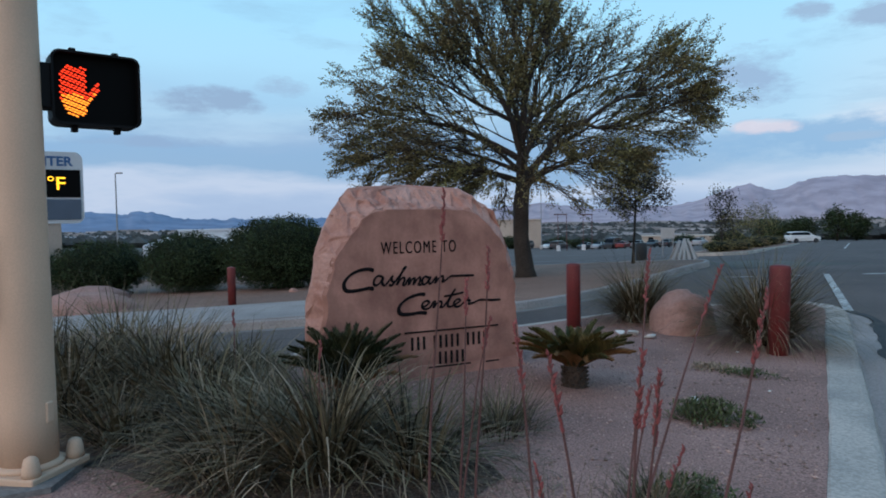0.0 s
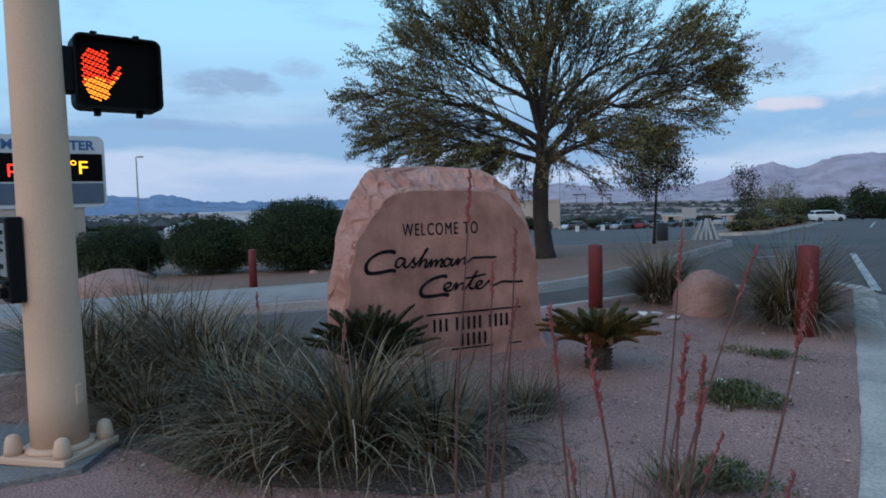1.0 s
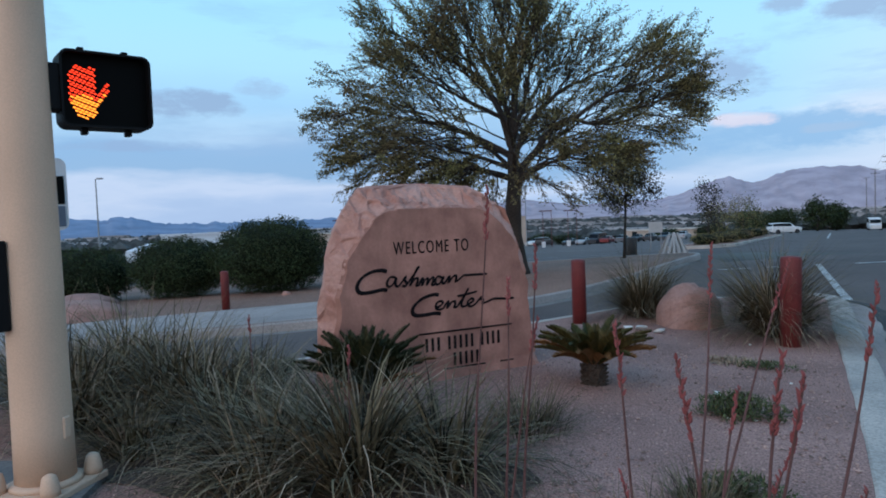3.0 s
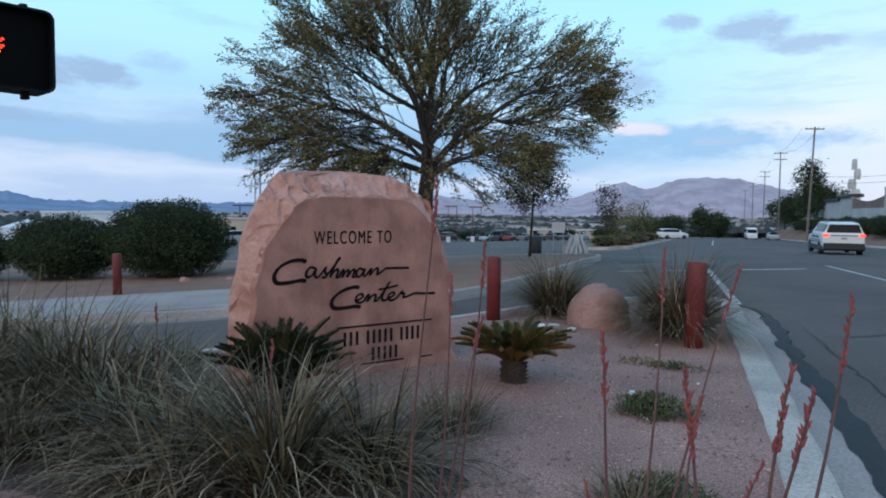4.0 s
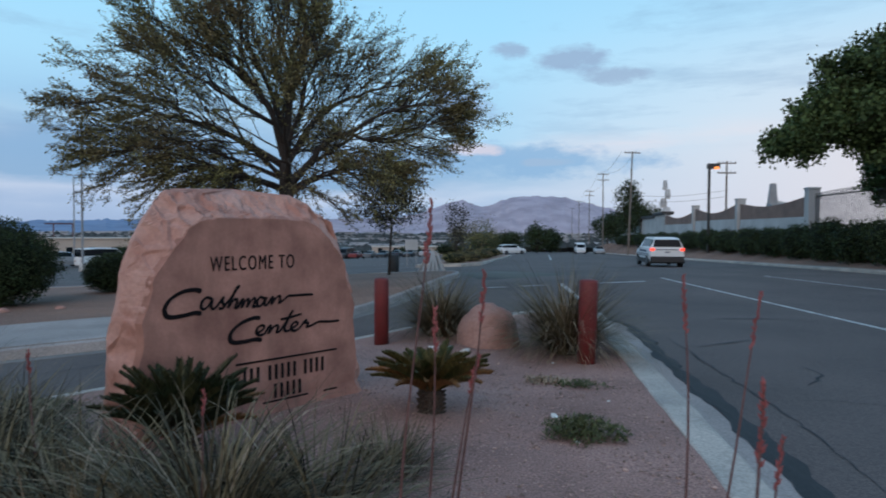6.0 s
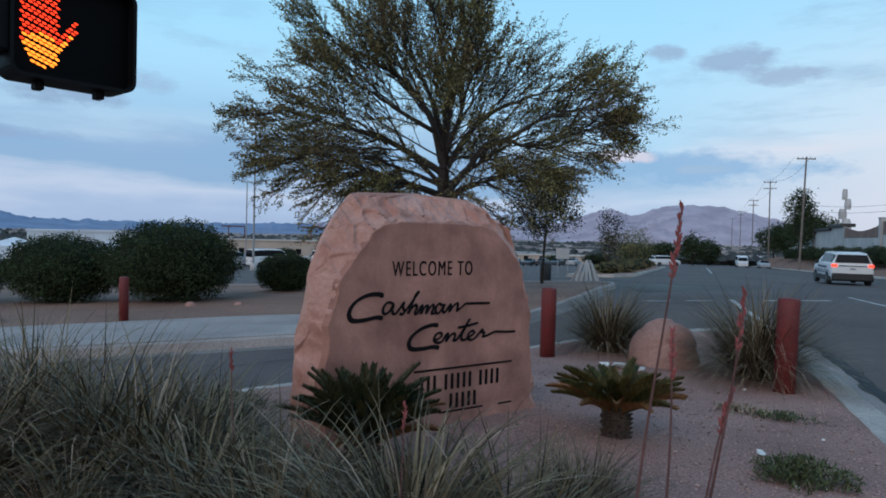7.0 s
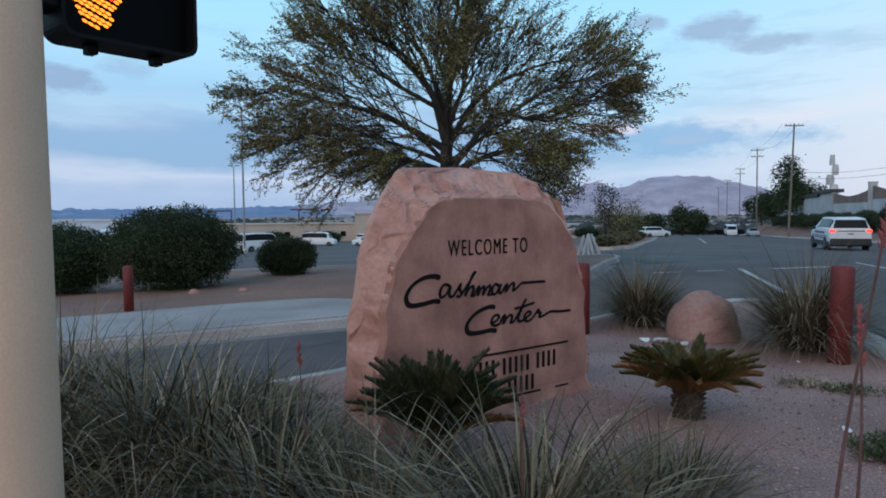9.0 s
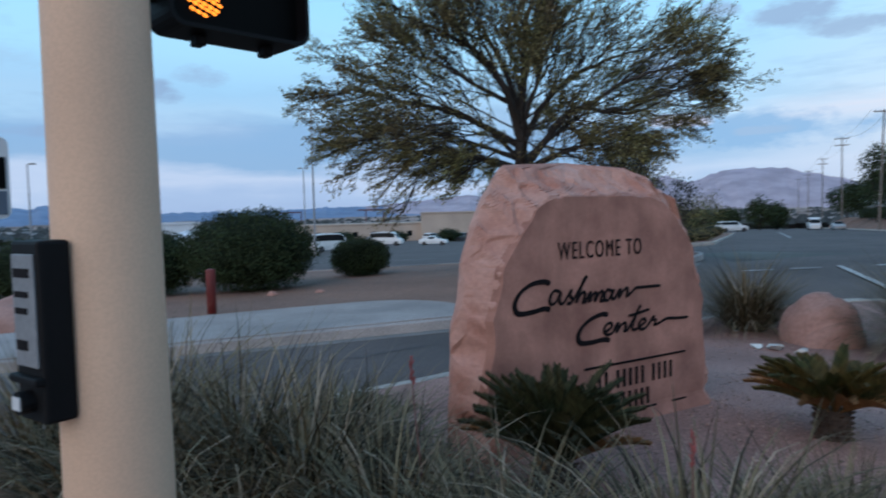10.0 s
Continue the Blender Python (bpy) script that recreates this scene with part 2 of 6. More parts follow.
tan_wall_mat = material("tan_stucco", (0.52, 0.42, 0.35), 0.9, 0.1, 30, 0.2, 0.2, 0.2)
brown_block_mat = material("brown_block", (0.29, 0.180, 0.145), 0.9, 0.2, 20, 0.3, 0.7, 0.4)
iron_mat = material("dark_iron", (0.035, 0.032, 0.032), 0.6, 0.1, 40, 0.2, 2, 0.1)
grey_metal_mat = material("grey_metal", (0.30, 0.31, 0.33), 0.5, 0.1, 40, 0.2, 1, 0.1, metal=0.4)
wood_pole_mat = material("weathered_pole", (0.24, 0.20, 0.175), 0.9, 0.25, 15, 0.3, 0.6, 0.3)
red_frame_mat = material("red_steel", (0.12, 0.04, 0.042), 0.6, 0.1, 20, 0.2, 1, 0.1)
sign_white_mat = material("sign_enamel", (0.60, 0.61, 0.63), 0.5, 0.05, 30, 0.15, 1, 0.05)
sign_blue_mat = material("sign_blue_letters", (0.03, 0.11, 0.27), 0.5, 0.05, 30, 0.1, 1, 0.0)
sign_grey_mat = material("sign_grey_panel", (0.085, 0.115, 0.165), 0.5, 0.05, 30, 0.2, 1, 0.05)
led_red_mat = material("led_red", (0.4, 0.01, 0.01), 0.6, 0.0, 30, 0.0, 1, 0.0, emit=(1.0, 0.035, 0.02), strength=2.2)
led_amber_mat = material("led_amber", (0.5, 0.25, 0.01), 0.6, 0.0, 30, 0.0, 1, 0.0, emit=(1.0, 0.50, 0.02), strength=2.2)
lamp_glow_mat = material("sodium_lamp", (0.8, 0.4, 0.1), 0.5, 0.0, 30, 0.0, 1, 0.0, emit=(1.0, 0.24, 0.05), strength=1.3)
tail_mat = material("lit_tail_lamp", (0.5, 0.02, 0.02), 0.3, 0.0, 30, 0.0, 1, 0.0, emit=(1.0, 0.07, 0.03), strength=1.8)
tyre_mat = material("tyre_rubber", (0.018, 0.018, 0.019), 0.85, 0.1, 60, 0.2, 5, 0.1)
rim_mat = material("dark_rim", (0.10, 0.10, 0.11), 0.4, 0.05, 60, 0.1, 5, 0.0, metal=0.7)
glass_mat = material("tinted_car_glass", (0.010, 0.012, 0.015), 0.2, 0.0, 60, 0.1, 5, 0.0, spec=0.10)
trim_mat = material("black_car_trim", (0.020, 0.020, 0.022), 0.6, 0.1, 60, 0.1, 5, 0.0)
plate_mat = material("number_plate", (0.55, 0.55, 0.56), 0.5, 0.05, 60, 0.1, 5, 0.0)
CAR_PAINT = {}
for cname, ccol in (("white", (0.70, 0.71, 0.72)), ("silver", (0.36, 0.37, 0.39)), ("dark", (0.03, 0.033, 0.04)), ("red", (0.20, 0.03, 0.03)), ("grey", (0.13, 0.14, 0.155))):
    CAR_PAINT[cname] = material(cname + "_car_paint", ccol, 0.3, 0.02, 60, 0.08, 1.0, 0.0)
tent_mat = material("white_canvas", (0.74, 0.76, 0.80), 0.8, 0.03, 10, 0.15, 0.3, 0.05)
valley_mat = material("valley_ground", (0.135, 0.125, 0.110), 0.95, 0.4, 0.12, 0.6, 0.02, 0.0, tint=(0.075, 0.085, 0.070))
# both mountain colours have the haze of distance mixed in, mauve and blue
mountain_mat = material("haze_tinted_mountain", (0.50, 0.415, 0.455), 1.0, 0.14, 0.012, 0.35, 0.004, 0.0, spec=0.0, tint=(0.44, 0.375, 0.43))
far_mountain_mat = material("haze_blue_mountain", (0.240, 0.305, 0.425), 1.0, 0.12, 0.01, 0.3, 0.003, 0.0, spec=0.0, tint=(0.215, 0.28, 0.40))
woods_mat = material("far_woods", (0.075, 0.080, 0.078), 0.95, 0.3, 0.5, 0.5, 0.05, 0.0, vary=0.4)
roofs_mat = material("far_roofs", (0.34, 0.335, 0.35), 0.9, 0.1, 0.5, 0.3, 0.05, 0.0, vary=0.4)


# ---- building helpers ----
class Builder:
    """Gathers vertices and faces of one mesh."""

    def __init__(self):
        self.v, self.f = [], []

    def add(self, verts, faces):
        o = len(self.v)
        self.v.extend([tuple(p) for p in verts])
        self.f.extend([tuple(i + o for i in f) for f in faces])
        return self

    def box(self, lo, hi, m=None, bevel=0.0):
        (x0, y0, z0), (x1, y1, z1) = lo, hi
        if bevel:
            b = min(bevel, (x1 - x0) / 2.1, (y1 - y0) / 2.1, (z1 - z0) / 2.1)
            bm = bmesh.new()
            bmesh.ops.create_cube(bm, size=1.0)
            for q in bm.verts:
                q.co = Vector(((x0 + x1) / 2 + q.co.x * (x1 - x0), (y0 + y1) / 2 + q.co.y * (y1 - y0), (z0 + z1) / 2 + q.co.z * (z1 - z0)))
            bmesh.ops.bevel(bm, geom=bm.edges[:], offset=b, segments=2, affect="EDGES", profile=0.5)
            bm.verts.index_update()
            vs, fs = [q.co.copy() for q in bm.verts], [[q.index for q in f.verts] for f in bm.faces]
            bm.free()
        else:
            vs = [Vector(p) for p in ((x0, y0, z0), (x1, y0, z0), (x1, y1, z0), (x0, y1, z0), (x0, y0, z1), (x1, y0, z1), (x1, y1, z1), (x0, y1, z1))]
            fs = [(3, 2, 1, 0), (4, 5, 6, 7), (0, 1, 5, 4), (1, 2, 6, 5), (2, 3, 7, 6), (3, 0, 4, 7)]
        if m is not None:
            vs = [m @ q for q in vs]
        return self.add(vs, fs)

    def tube(self, path, radii, sides=8, caps=True):
        path = [Vector(p) for p in path]
        rings = []
        for i, p in enumerate(path):
            d = (path[min(i + 1, len(path) - 1)] - path[max(i - 1, 0)]).normalized()
            a = d.orthogonal().normalized() if abs(d.z) > 0.95 else d.cross(Vector((0, 0, 1))).normalized()
            c = d.cross(a)
            r = radii[i] if hasattr(radii, "__len__") else radii
            rings.append([p + r * (math.cos(k * math.tau / sides) * a + math.sin(k * math.tau / sides) * c) for k in range(sides)])
        vs = [q for r in rings for q in r]
        fs = [(i * sides + k, i * sides + (k + 1) % sides, (i + 1) * sides + (k + 1) % sides, (i + 1) * sides + k) for i in range(len(path) - 1) for k in range(sides)]
        if caps:
            fs += [tuple(range(sides))[::-1], tuple((len(path) - 1) * sides + k for k in range(sides))]
        return self.add(vs, fs)

    def lathe(self, prof, sides=24, centre=(0, 0, 0)):
        """prof: rows of radius and height."""
        cx, cy, cz = centre
        vs = [(cx + r * math.cos(k * math.tau / sides), cy + r * math.sin(k * math.tau / sides), cz + z) for r, z in prof for k in range(sides)]
        fs = [(i * sides + k, i * sides + (k + 1) % sides, (i + 1) * sides + (k + 1) % sides, (i + 1) * sides + k) for i in range(len(prof) - 1) for k in range(sides)]
        fs += [tuple(range(sides))[::-1], tuple((len(prof) - 1) * sides + k for k in range(sides))]
        return self.add(vs, fs)

    def mesh(self, name, mat, smooth=False):
        me = bpy.data.meshes.new(name)
        me.from_pydata(self.v, [], self.f)
        me.materials.append(mat)
        if smooth:
            me.polygons.foreach_set("use_smooth", [True] * len(me.polygons))
        me.update()
        return me


def part(name, b, mat, parent=None, label="", smooth=False):
    """One mesh object, under a thing or a part."""
    ob = new(name, b.mesh(name, mat, smooth) if isinstance(b, Builder) else b)
    if parent is not None:
        ob.parent = parent
    return tagged(ob, label)


def thing(name, label, category, place=(0, 0, 0), rz=0.0, group="", kind=""):
    ob = new(name)
    ob.empty_display_size = 0.1
    ob.matrix_basis = pose(*place, 0, 0, rz)
    return tagged(ob, label, category, group, kind)


def single(name, b, mat, label, category, place=(0, 0, 0), rz=0.0, group="", kind="", smooth=False):
    ob = part(name, b, mat, None, label, smooth)
    ob.matrix_basis = pose(*place, 0, 0, rz)
    return tagged(ob, label, category, group, kind)


def fbm(x, y, z=0.0, octaves=4):
    return noise.fractal(Vector((x, y, z)), 1.0, 2.0, octaves)


def ground_z(x, y):
    """Height of the paved surface: level by the street, falling to the car park and down the valley."""
    return -0.15 - 0.04 * min(max(-x - 3, 0), 40) - 0.028 * max(0, min(y, 500) - 30)


# ---- terrain and paving ----
from mathutils.geometry import delaunay_2d_cdt


def sheet(outline, step, height, skirt=0.0):
    """A surface inside an outline, with points every step, at height(x, y), and a skirt down round its edge."""
    edge = []
    n = len(outline)
    for i in range(n):
        a, b = Vector(outline[i]), Vector(outline[(i + 1) % n])
        k = max(1, int((b - a).length / step))
        edge += [a.lerp(b, j / k) for j in range(k)]
    xs, ys = [p[0] for p in outline], [p[1] for p in outline]
    pts = list(edge)
    rnd = random.Random(5)
    for i in range(int((max(xs) - min(xs)) / step) + 1):
        for j in range(int((max(ys) - min(ys)) / step) + 1):
            pts.append(Vector((min(xs) + (i + rnd.random() * 0.5) * step, min(ys) + (j + rnd.random() * 0.5) * step)))
    vs, _, fs, _, _, _ = delaunay_2d_cdt(pts, [(i, (i + 1) % len(edge)) for i in range(len(edge))], [], 1, 1e-4)
    b = Builder()
    b.add([(p.x, p.y, height(p.x, p.y)) for p in vs], fs)
    if skirt:
        m = len(edge)
        b.add([(p.x, p.y, height(p.x, p.y)) for p in edge] + [(p.x, p.y, height(p.x, p.y) - skirt) for p in edge],
              [(i, (i + 1) % m, m + (i + 1) % m, m + i) for i in range(m)])
    return b


def strip(line, profile, base, closed=False, ragged=0.0, step=0.6):
    """A profile of rows (offset to the right of the line, height above base) run along a line in plan."""
    pts = [Vector(p) for p in line]
    fine = []
    for i in range(len(pts) - (0 if closed else 1)):
        a, b = pts[i], pts[(i + 1) % len(pts)]
        k = max(1, int((b - a).length / step))
        fine += [a.lerp(b, j / k) for j in range(k)]
    if not closed:
        fine.append(pts[-1])
    m, n, vs = len(fine), len(profile), []
    for i, p in enumerate(fine):
        d = (fine[(i + 1) % m] - fine[i - 1]) if closed else (fine[min(i + 1, m - 1)] - fine[max(i - 1, 0)])
        d.normalize()
        r = Vector((d.y, -d.x))
        for o, h in profile:
            q = p + r * (o + ragged * noise.noise(Vector((p.x * 3.1, p.y * 3.1, o * 9))))
            vs.append((q.x, q.y, base(q.x, q.y) + h))
    fs = [(i * n + k, ((i + 1) % m) * n + k, ((i + 1) % m) * n + k + 1, i * n + k + 1) for i in range(m if closed else m - 1) for k in range(n - 1)]
    return Builder().add(vs, fs)


def rounded(points, turns=3):
    """Chaikin's corner cutting of an open line."""
    pts = [Vector(p) for p in points]
    for _ in range(turns):
        out = [pts[0]]
        for a, b in zip(pts, pts[1:]):
            out += [a.lerp(b, 0.25), a.lerp(b, 0.75)]
        pts = out + [pts[-1]]
    return [(p.x, p.y) for p in pts]


def below(x, y):
    return ground_z(x, y) - 0.06 - (0.0 if abs(x) + abs(y) < 400 else 0.5)


b = Builder()
gx = [-3200, -1600, -800, -400, -200, -120, -80, -43, -20, -3, 10, 30, 60, 120, 300, 800, 1600, 3200]
gy = [-1500, -500, -150, -40, 0, 30, 60, 120, 250, 500, 900, 1600, 3300]
b.add([(x, y, below(x, y)) for y in gy for x in gx],
      [(j * len(gx) + i, j * len(gx) + i + 1, (j + 1) * len(gx) + i + 1, (j + 1) * len(gx) + i) for j in range(len(gy) - 1) for i in range(len(gx) - 1)])
single("ground", b, valley_mat, "dusty valley ground that runs out to the hills", "ground", kind="structure")
road = sheet([(-110, -25), (14.5, -25), (14.5, 28), (13.2, 75), (12.8, 190), (-70, 190), (-110, 100), (-110, 30)], 8.0, ground_z)
single("road", road, asphalt_mat, "worn dark grey asphalt street and car park", "road", kind="structure")

MEDIAN_LEFT = rounded([(-12.5, -2.0), (-9.2, 2.6), (-7.4, 5.4), (-5.95, 7.4), (-5.2, 8.5), (-3.55, 11.3), (-2.5, 13.2), (-1.3, 14.4)], 2)
MEDIAN_RIGHT = rounded([(-1.3, 14.4), (-0.6, 15.1), (0.02, 14.6), (0.06, 13.0), (0.10, 11.0), (0.20, 8.4), (0.26, 6.2), (0.27, 2.0), (0.27, -2.0)], 2)


def median_z(x, y):
    mound = 0.015 * math.exp(-((x + 3.2) ** 2 + (y - 7.2) ** 2) / 1.6)
    return ground_z(x, y) + 0.15 + mound + 0.018 * fbm(x * 0.9, y * 0.9) + 0.007 * fbm(x * 4, y * 4, 3)


single("median_ground", sheet(MEDIAN_LEFT + MEDIAN_RIGHT[1:], 0.3, median_z), gravel_mat,
       "pinkish decomposed granite gravel between two kerbs", "gravel bed", kind="structure")
KERB = [(0.0, 0.10), (0.0, 0.155), (-0.02, 0.165), (-0.27, 0.16), (-0.31, 0.14), (-0.35, 0.02), (-0.35, -0.05)]
LEFT_KERB = [(0.0, 0.05), (0.0, 0.150), (-0.02, 0.155), (-0.14, 0.155), (-0.17, 0.14), (-0.19, 0.02), (-0.19, -0.05)]
GUTTER = [(-0.35, 0.006), (-0.65, 0.004), (-0.67, -0.05)]
SEAM = [(-0.62, 0.009), (-0.70, 0.016), (-0.77, 0.012), (-0.84, 0.006), (-0.86, -0.03)]
for line_pts, prof, nm, mt, lab in ((MEDIAN_RIGHT, KERB, "kerb", concrete_mat, "pale chipped concrete kerb along the gravel bed"),
                                    (MEDIAN_LEFT, LEFT_KERB, "kerb", concrete_mat, "pale concrete kerb of the driveway"),
                                    (MEDIAN_RIGHT, GUTTER, "gutter", sidewalk_mat, "grey concrete gutter beside the kerb"),
                                    (MEDIAN_RIGHT, SEAM, "asphalt_patch", seam_mat, "black tar seam along the gutter")):
    single(nm, strip(line_pts, prof, ground_z, ragged=0.09 if mt is seam_mat else 0.012, step=0.12), mt, lab, nm.replace("_", " "), kind="structure")

# the island with the tree, beyond the driveway
ISLAND = rounded([(-30, -1.8), (-19.4, 2.75), (-14.9, 6.05), (-11.0, 8.95), (-7.4, 11.95), (-5.7, 13.3), (-4.95, 15.4), (-4.6, 19.0), (-4.4, 25.0)], 2)
ISLAND_TIP = rounded([(-4.4, 25.0), (-4.1, 27.3), (-4.6, 28.6), (-7.4, 28.4), (-10.5, 27.2), (-16.5, 25.0), (-30, 21.5), (-60, 14.5)], 2)


def island_z(x, y):
    return ground_z(x, y) + 0.14 + 0.03 * fbm(x * 0.5, y * 0.5)


single("island_ground", sheet(ISLAND + ISLAND_TIP[1:] + [(-60, -8)], 1.0, island_z), dirt_mat,
       "reddish gravel island with shrubs and a tree", "gravel bed", kind="structure")
RISE = [(0.0, 0.05), (0.0, 0.165), (0.02, 0.17), (0.13, 0.17), (0.16, 0.15), (0.18, 0.0), (0.18, -0.05)]
single("kerb", strip(ISLAND + ISLAND_TIP[1:], RISE, ground_z), sidewalk_mat, "pale concrete kerb round the tree island", "kerb", kind="structure")
single("gutter", strip(ISLAND, [(0.18, 0.006), (0.44, 0.005), (0.46, -0.04)], ground_z), gutter_mat, "pale concrete gutter of the driveway", "gutter", kind="structure")
WALKWAY = [(-6.7, 12.55), (-7.9, 14.2), (-9.6, 14.6), (-10.9, 13.7), (-13.4, 11.5), (-16.8, 8.6), (-21.3, 5.3), (-30, 1.2)]
walk_front = [(x - 0.02, y + 0.02) for x, y in rounded([(-30, -1.8), (-19.4, 2.75), (-14.9, 6.05), (-11.0, 8.95), (-7.4, 11.95), (-6.7, 12.55)], 2)]
single("sidewalk", sheet(walk_front + rounded(WALKWAY, 2)[1:], 0.8, lambda x, y: ground_z(x, y) + 0.185, 0.1), sidewalk_mat,
       "light grey concrete sidewalk along the driveway", "sidewalk", kind="structure")
single("sidewalk", sheet([(-12, -3), (-5.0, 2.4), (-4.2, 2.8), (-3.85, 3.35), (-4.2, 3.8), (-5.0, 3.8), (-6.6, 3.2), (-9.0, 2.4)], 0.4, lambda x, y: ground_z(x, y) + 0.20, 0.1),
       gutter_mat, "grey concrete pad at the foot of the signal pole", "sidewalk", kind="structure")

# planted strip further down the street
STRIP2 = [(-8.2, 41.0), (-5.6, 40.6), (-4.6, 42.0), (-4.6, 70.0), (-4.8, 92.0), (-6.0, 93.0), (-8.0, 90.0), (-8.6, 60.0)]
single("planted_strip", sheet(STRIP2, 2.0, lambda x, y: ground_z(x, y) + 0.16 + 0.05 * fbm(x, y)), dirt_mat, "gravel strip with dry shrubs beside the street", "gravel bed", kind="structure")
single("kerb", strip(STRIP2, RISE, ground_z, closed=True), concrete_mat, "pale concrete kerb of the planted strip", "kerb", kind="structure")

# right-hand side of the street: kerb, walk and a bank up to the wall
FAR_KERB = [(14.3, -25), (14.3, 28), (13.0, 75), (12.6, 190)]
single("kerb", strip(FAR_KERB, [(0.0, -0.05), (0.0, 0.13), (0.03, 0.15), (0.4, 0.15)], ground_z), concrete_mat, "pale concrete kerb across the street", "kerb", kind="structure")


def bank_z(x, y):
    k = min(max((x - float(np.interp(y, (28, 75, 190), (15.35, 14.05, 13.65)))) / 2.2, 0), 1)
    return ground_z(x, y) + 0.15 + (0.55 + 0.012 * max(0, y - 30)) * k + 0.02 * fbm(x, y)


single("sidewalk", strip(FAR_KERB, [(0.4, 0.152), (1.1, 0.155)], ground_z), sidewalk_mat, "pale concrete sidewalk across the street", "sidewalk", kind="structure")
single("bank", sheet([(15.35, -25), (60, -25), (60, 190), (13.65, 190), (14.05, 75), (15.35, 28)], 3.0, bank_z), dirt_mat, "red-brown dirt bank below a garden wall", "bank", kind="structure")

# painted lines
for nm, a, c, w, lab in (("lane_line", (6.75, 4.5), (3.64, 27.5), 0.13, "worn white lane line"), ("lane_line", (12.0, 15.2), (7.94, 29.4), 0.12, "worn white lane line"),
                         ("lane_line", (0.40, 14.9), (-0.20, 23.9), 0.16, "white edge line beyond the gravel bed"), ("stop_bar", (0.74, 24.2), (2.77, 25.6), 0.22, "worn white road marking"), ("lane_line", (-2.7, 21.8), (-1.9, 22.3), 0.12, "short worn white dash"),
                         ("lane_line", (-1.5, 22.7), (-0.7, 23.2), 0.12, "short worn white dash"), ("lane_line", (0.1, 60.0), (0.5, 105.0), 0.14, "white lane line far down the street"),
                         ("parking_line", (-30, 60), (-9, 52), 0.12, "faded white parking line"), ("parking_line", (-34, 34), (-10, 36), 0.12, "faded white parking line")):
    single(nm, strip([a, c], [(-w / 2, 0.006), (w / 2, 0.006)], ground_z), line_mat, lab, "road marking", kind="structure")

# cracks and patches in the asphalt
def crack(points, w, seed, mat, lab):
    rnd = random.Random(seed)
    pts = []
    for (x0, y0), (x1, y1) in zip(points, points[1:]):
        k = max(2, int(math.hypot(x1 - x0, y1 - y0) / 0.18))
        pts += [(x0 + (x1 - x0) * i / k + rnd.uniform(-0.03, 0.03), y0 + (y1 - y0) * i / k + rnd.uniform(-0.03, 0.03)) for i in range(k)]
    vs, n = [], len(pts)
    for i, (x, y) in enumerate(pts):
        ww = w * rnd.uniform(0.3, 1.2) * math.sin(math.pi * (i + 0.6) / (n + 0.2))
        dx, dy = pts[min(i + 1, n - 1)][0] - pts[max(i - 1, 0)][0], pts[min(i + 1, n - 1)][1] - pts[max(i - 1, 0)][1]
        L = math.hypot(dx, dy) + 1e-6
        for s in (-1, 1):
            vs.append((x - s * dy / L * ww / 2, y + s * dx / L * ww / 2, ground_z(x, y) + 0.006))
    single("asphalt_crack", Builder().add(vs, [(2 * i, 2 * i + 1, 2 * i + 3, 2 * i + 2) for i in range(n - 1)]), mat, lab, "crack", kind="structure")


for i, (line_pts, w) in enumerate((([(1.45, 6.0), (1.5, 8.0), (1.3, 11.5), (1.15, 14.0)], 0.032), ([(1.5, 8.8), (2.2, 8.9), (3.4, 8.6), (4.6, 8.9)], 0.028), ([(1.3, 12.0), (2.4, 12.8), (3.0, 13.0)], 0.05), ([(2.2, 9.6), (2.6, 10.2), (2.5, 11.0)], 0.045),
                                   ([(2.6, 15.6), (3.6, 15.8), (4.8, 15.5)], 0.09), ([(3.4, 10.6), (4.0, 10.7), (4.6, 10.5)], 0.12), ([(6.0, 14.0), (8.0, 14.4), (10.0, 14.1)], 0.06), ([(2.4, 6.6), (2.9, 6.9), (3.5, 6.6)], 0.06),
                                   ([(-9.0, 8.8), (-7.4, 9.6), (-6.3, 11.2)], 0.03), ([(4.2, 20.0), (5.6, 20.4), (7.8, 20.1)], 0.08))):
    crack(line_pts, w, i, seam_mat, "dark tar-filled crack in the asphalt")

# pebbles lying loose on the gravel
rnd = random.Random(11)
b = Builder()
OCT = [(1, 0, 0), (0, 1, 0), (-1, 0, 0), (0, -1, 0), (0, 0, 1), (0, 0, -1)]
OCTF = [(0, 1, 4), (1, 2, 4), (2, 3, 4), (3, 0, 4), (1, 0, 5), (2, 1, 5), (3, 2, 5), (0, 3, 5)]
count = 0
while count < 15000:
    x, y = rnd.uniform(-6.5, 0.45), rnd.uniform(3.2, 14.0) if rnd.random() < 0.5 else rnd.uniform(3.2, 9.0)
    if x < -3.2 - (10.8 - y) * 0.72 or x > 0.24 - 0.02 * (y - 4):
        continue
    s = rnd.uniform(0.004, 0.012) * (1.7 if rnd.random() < 0.06 else 1.0)
    z = median_z(x, y)
    b.add([(x + s * p[0] * rnd.uniform(0.7, 1.3), y + s * p[1] * rnd.uniform(0.7, 1.3), z + s * 0.3 + s * p[2] * rnd.uniform(0.5, 0.9)) for p in OCT], OCTF)
    count += 1
single("pebbles", b, pebble_mat, "loose pinkish pebbles strewn over the gravel", "pebbles", kind="stuff")

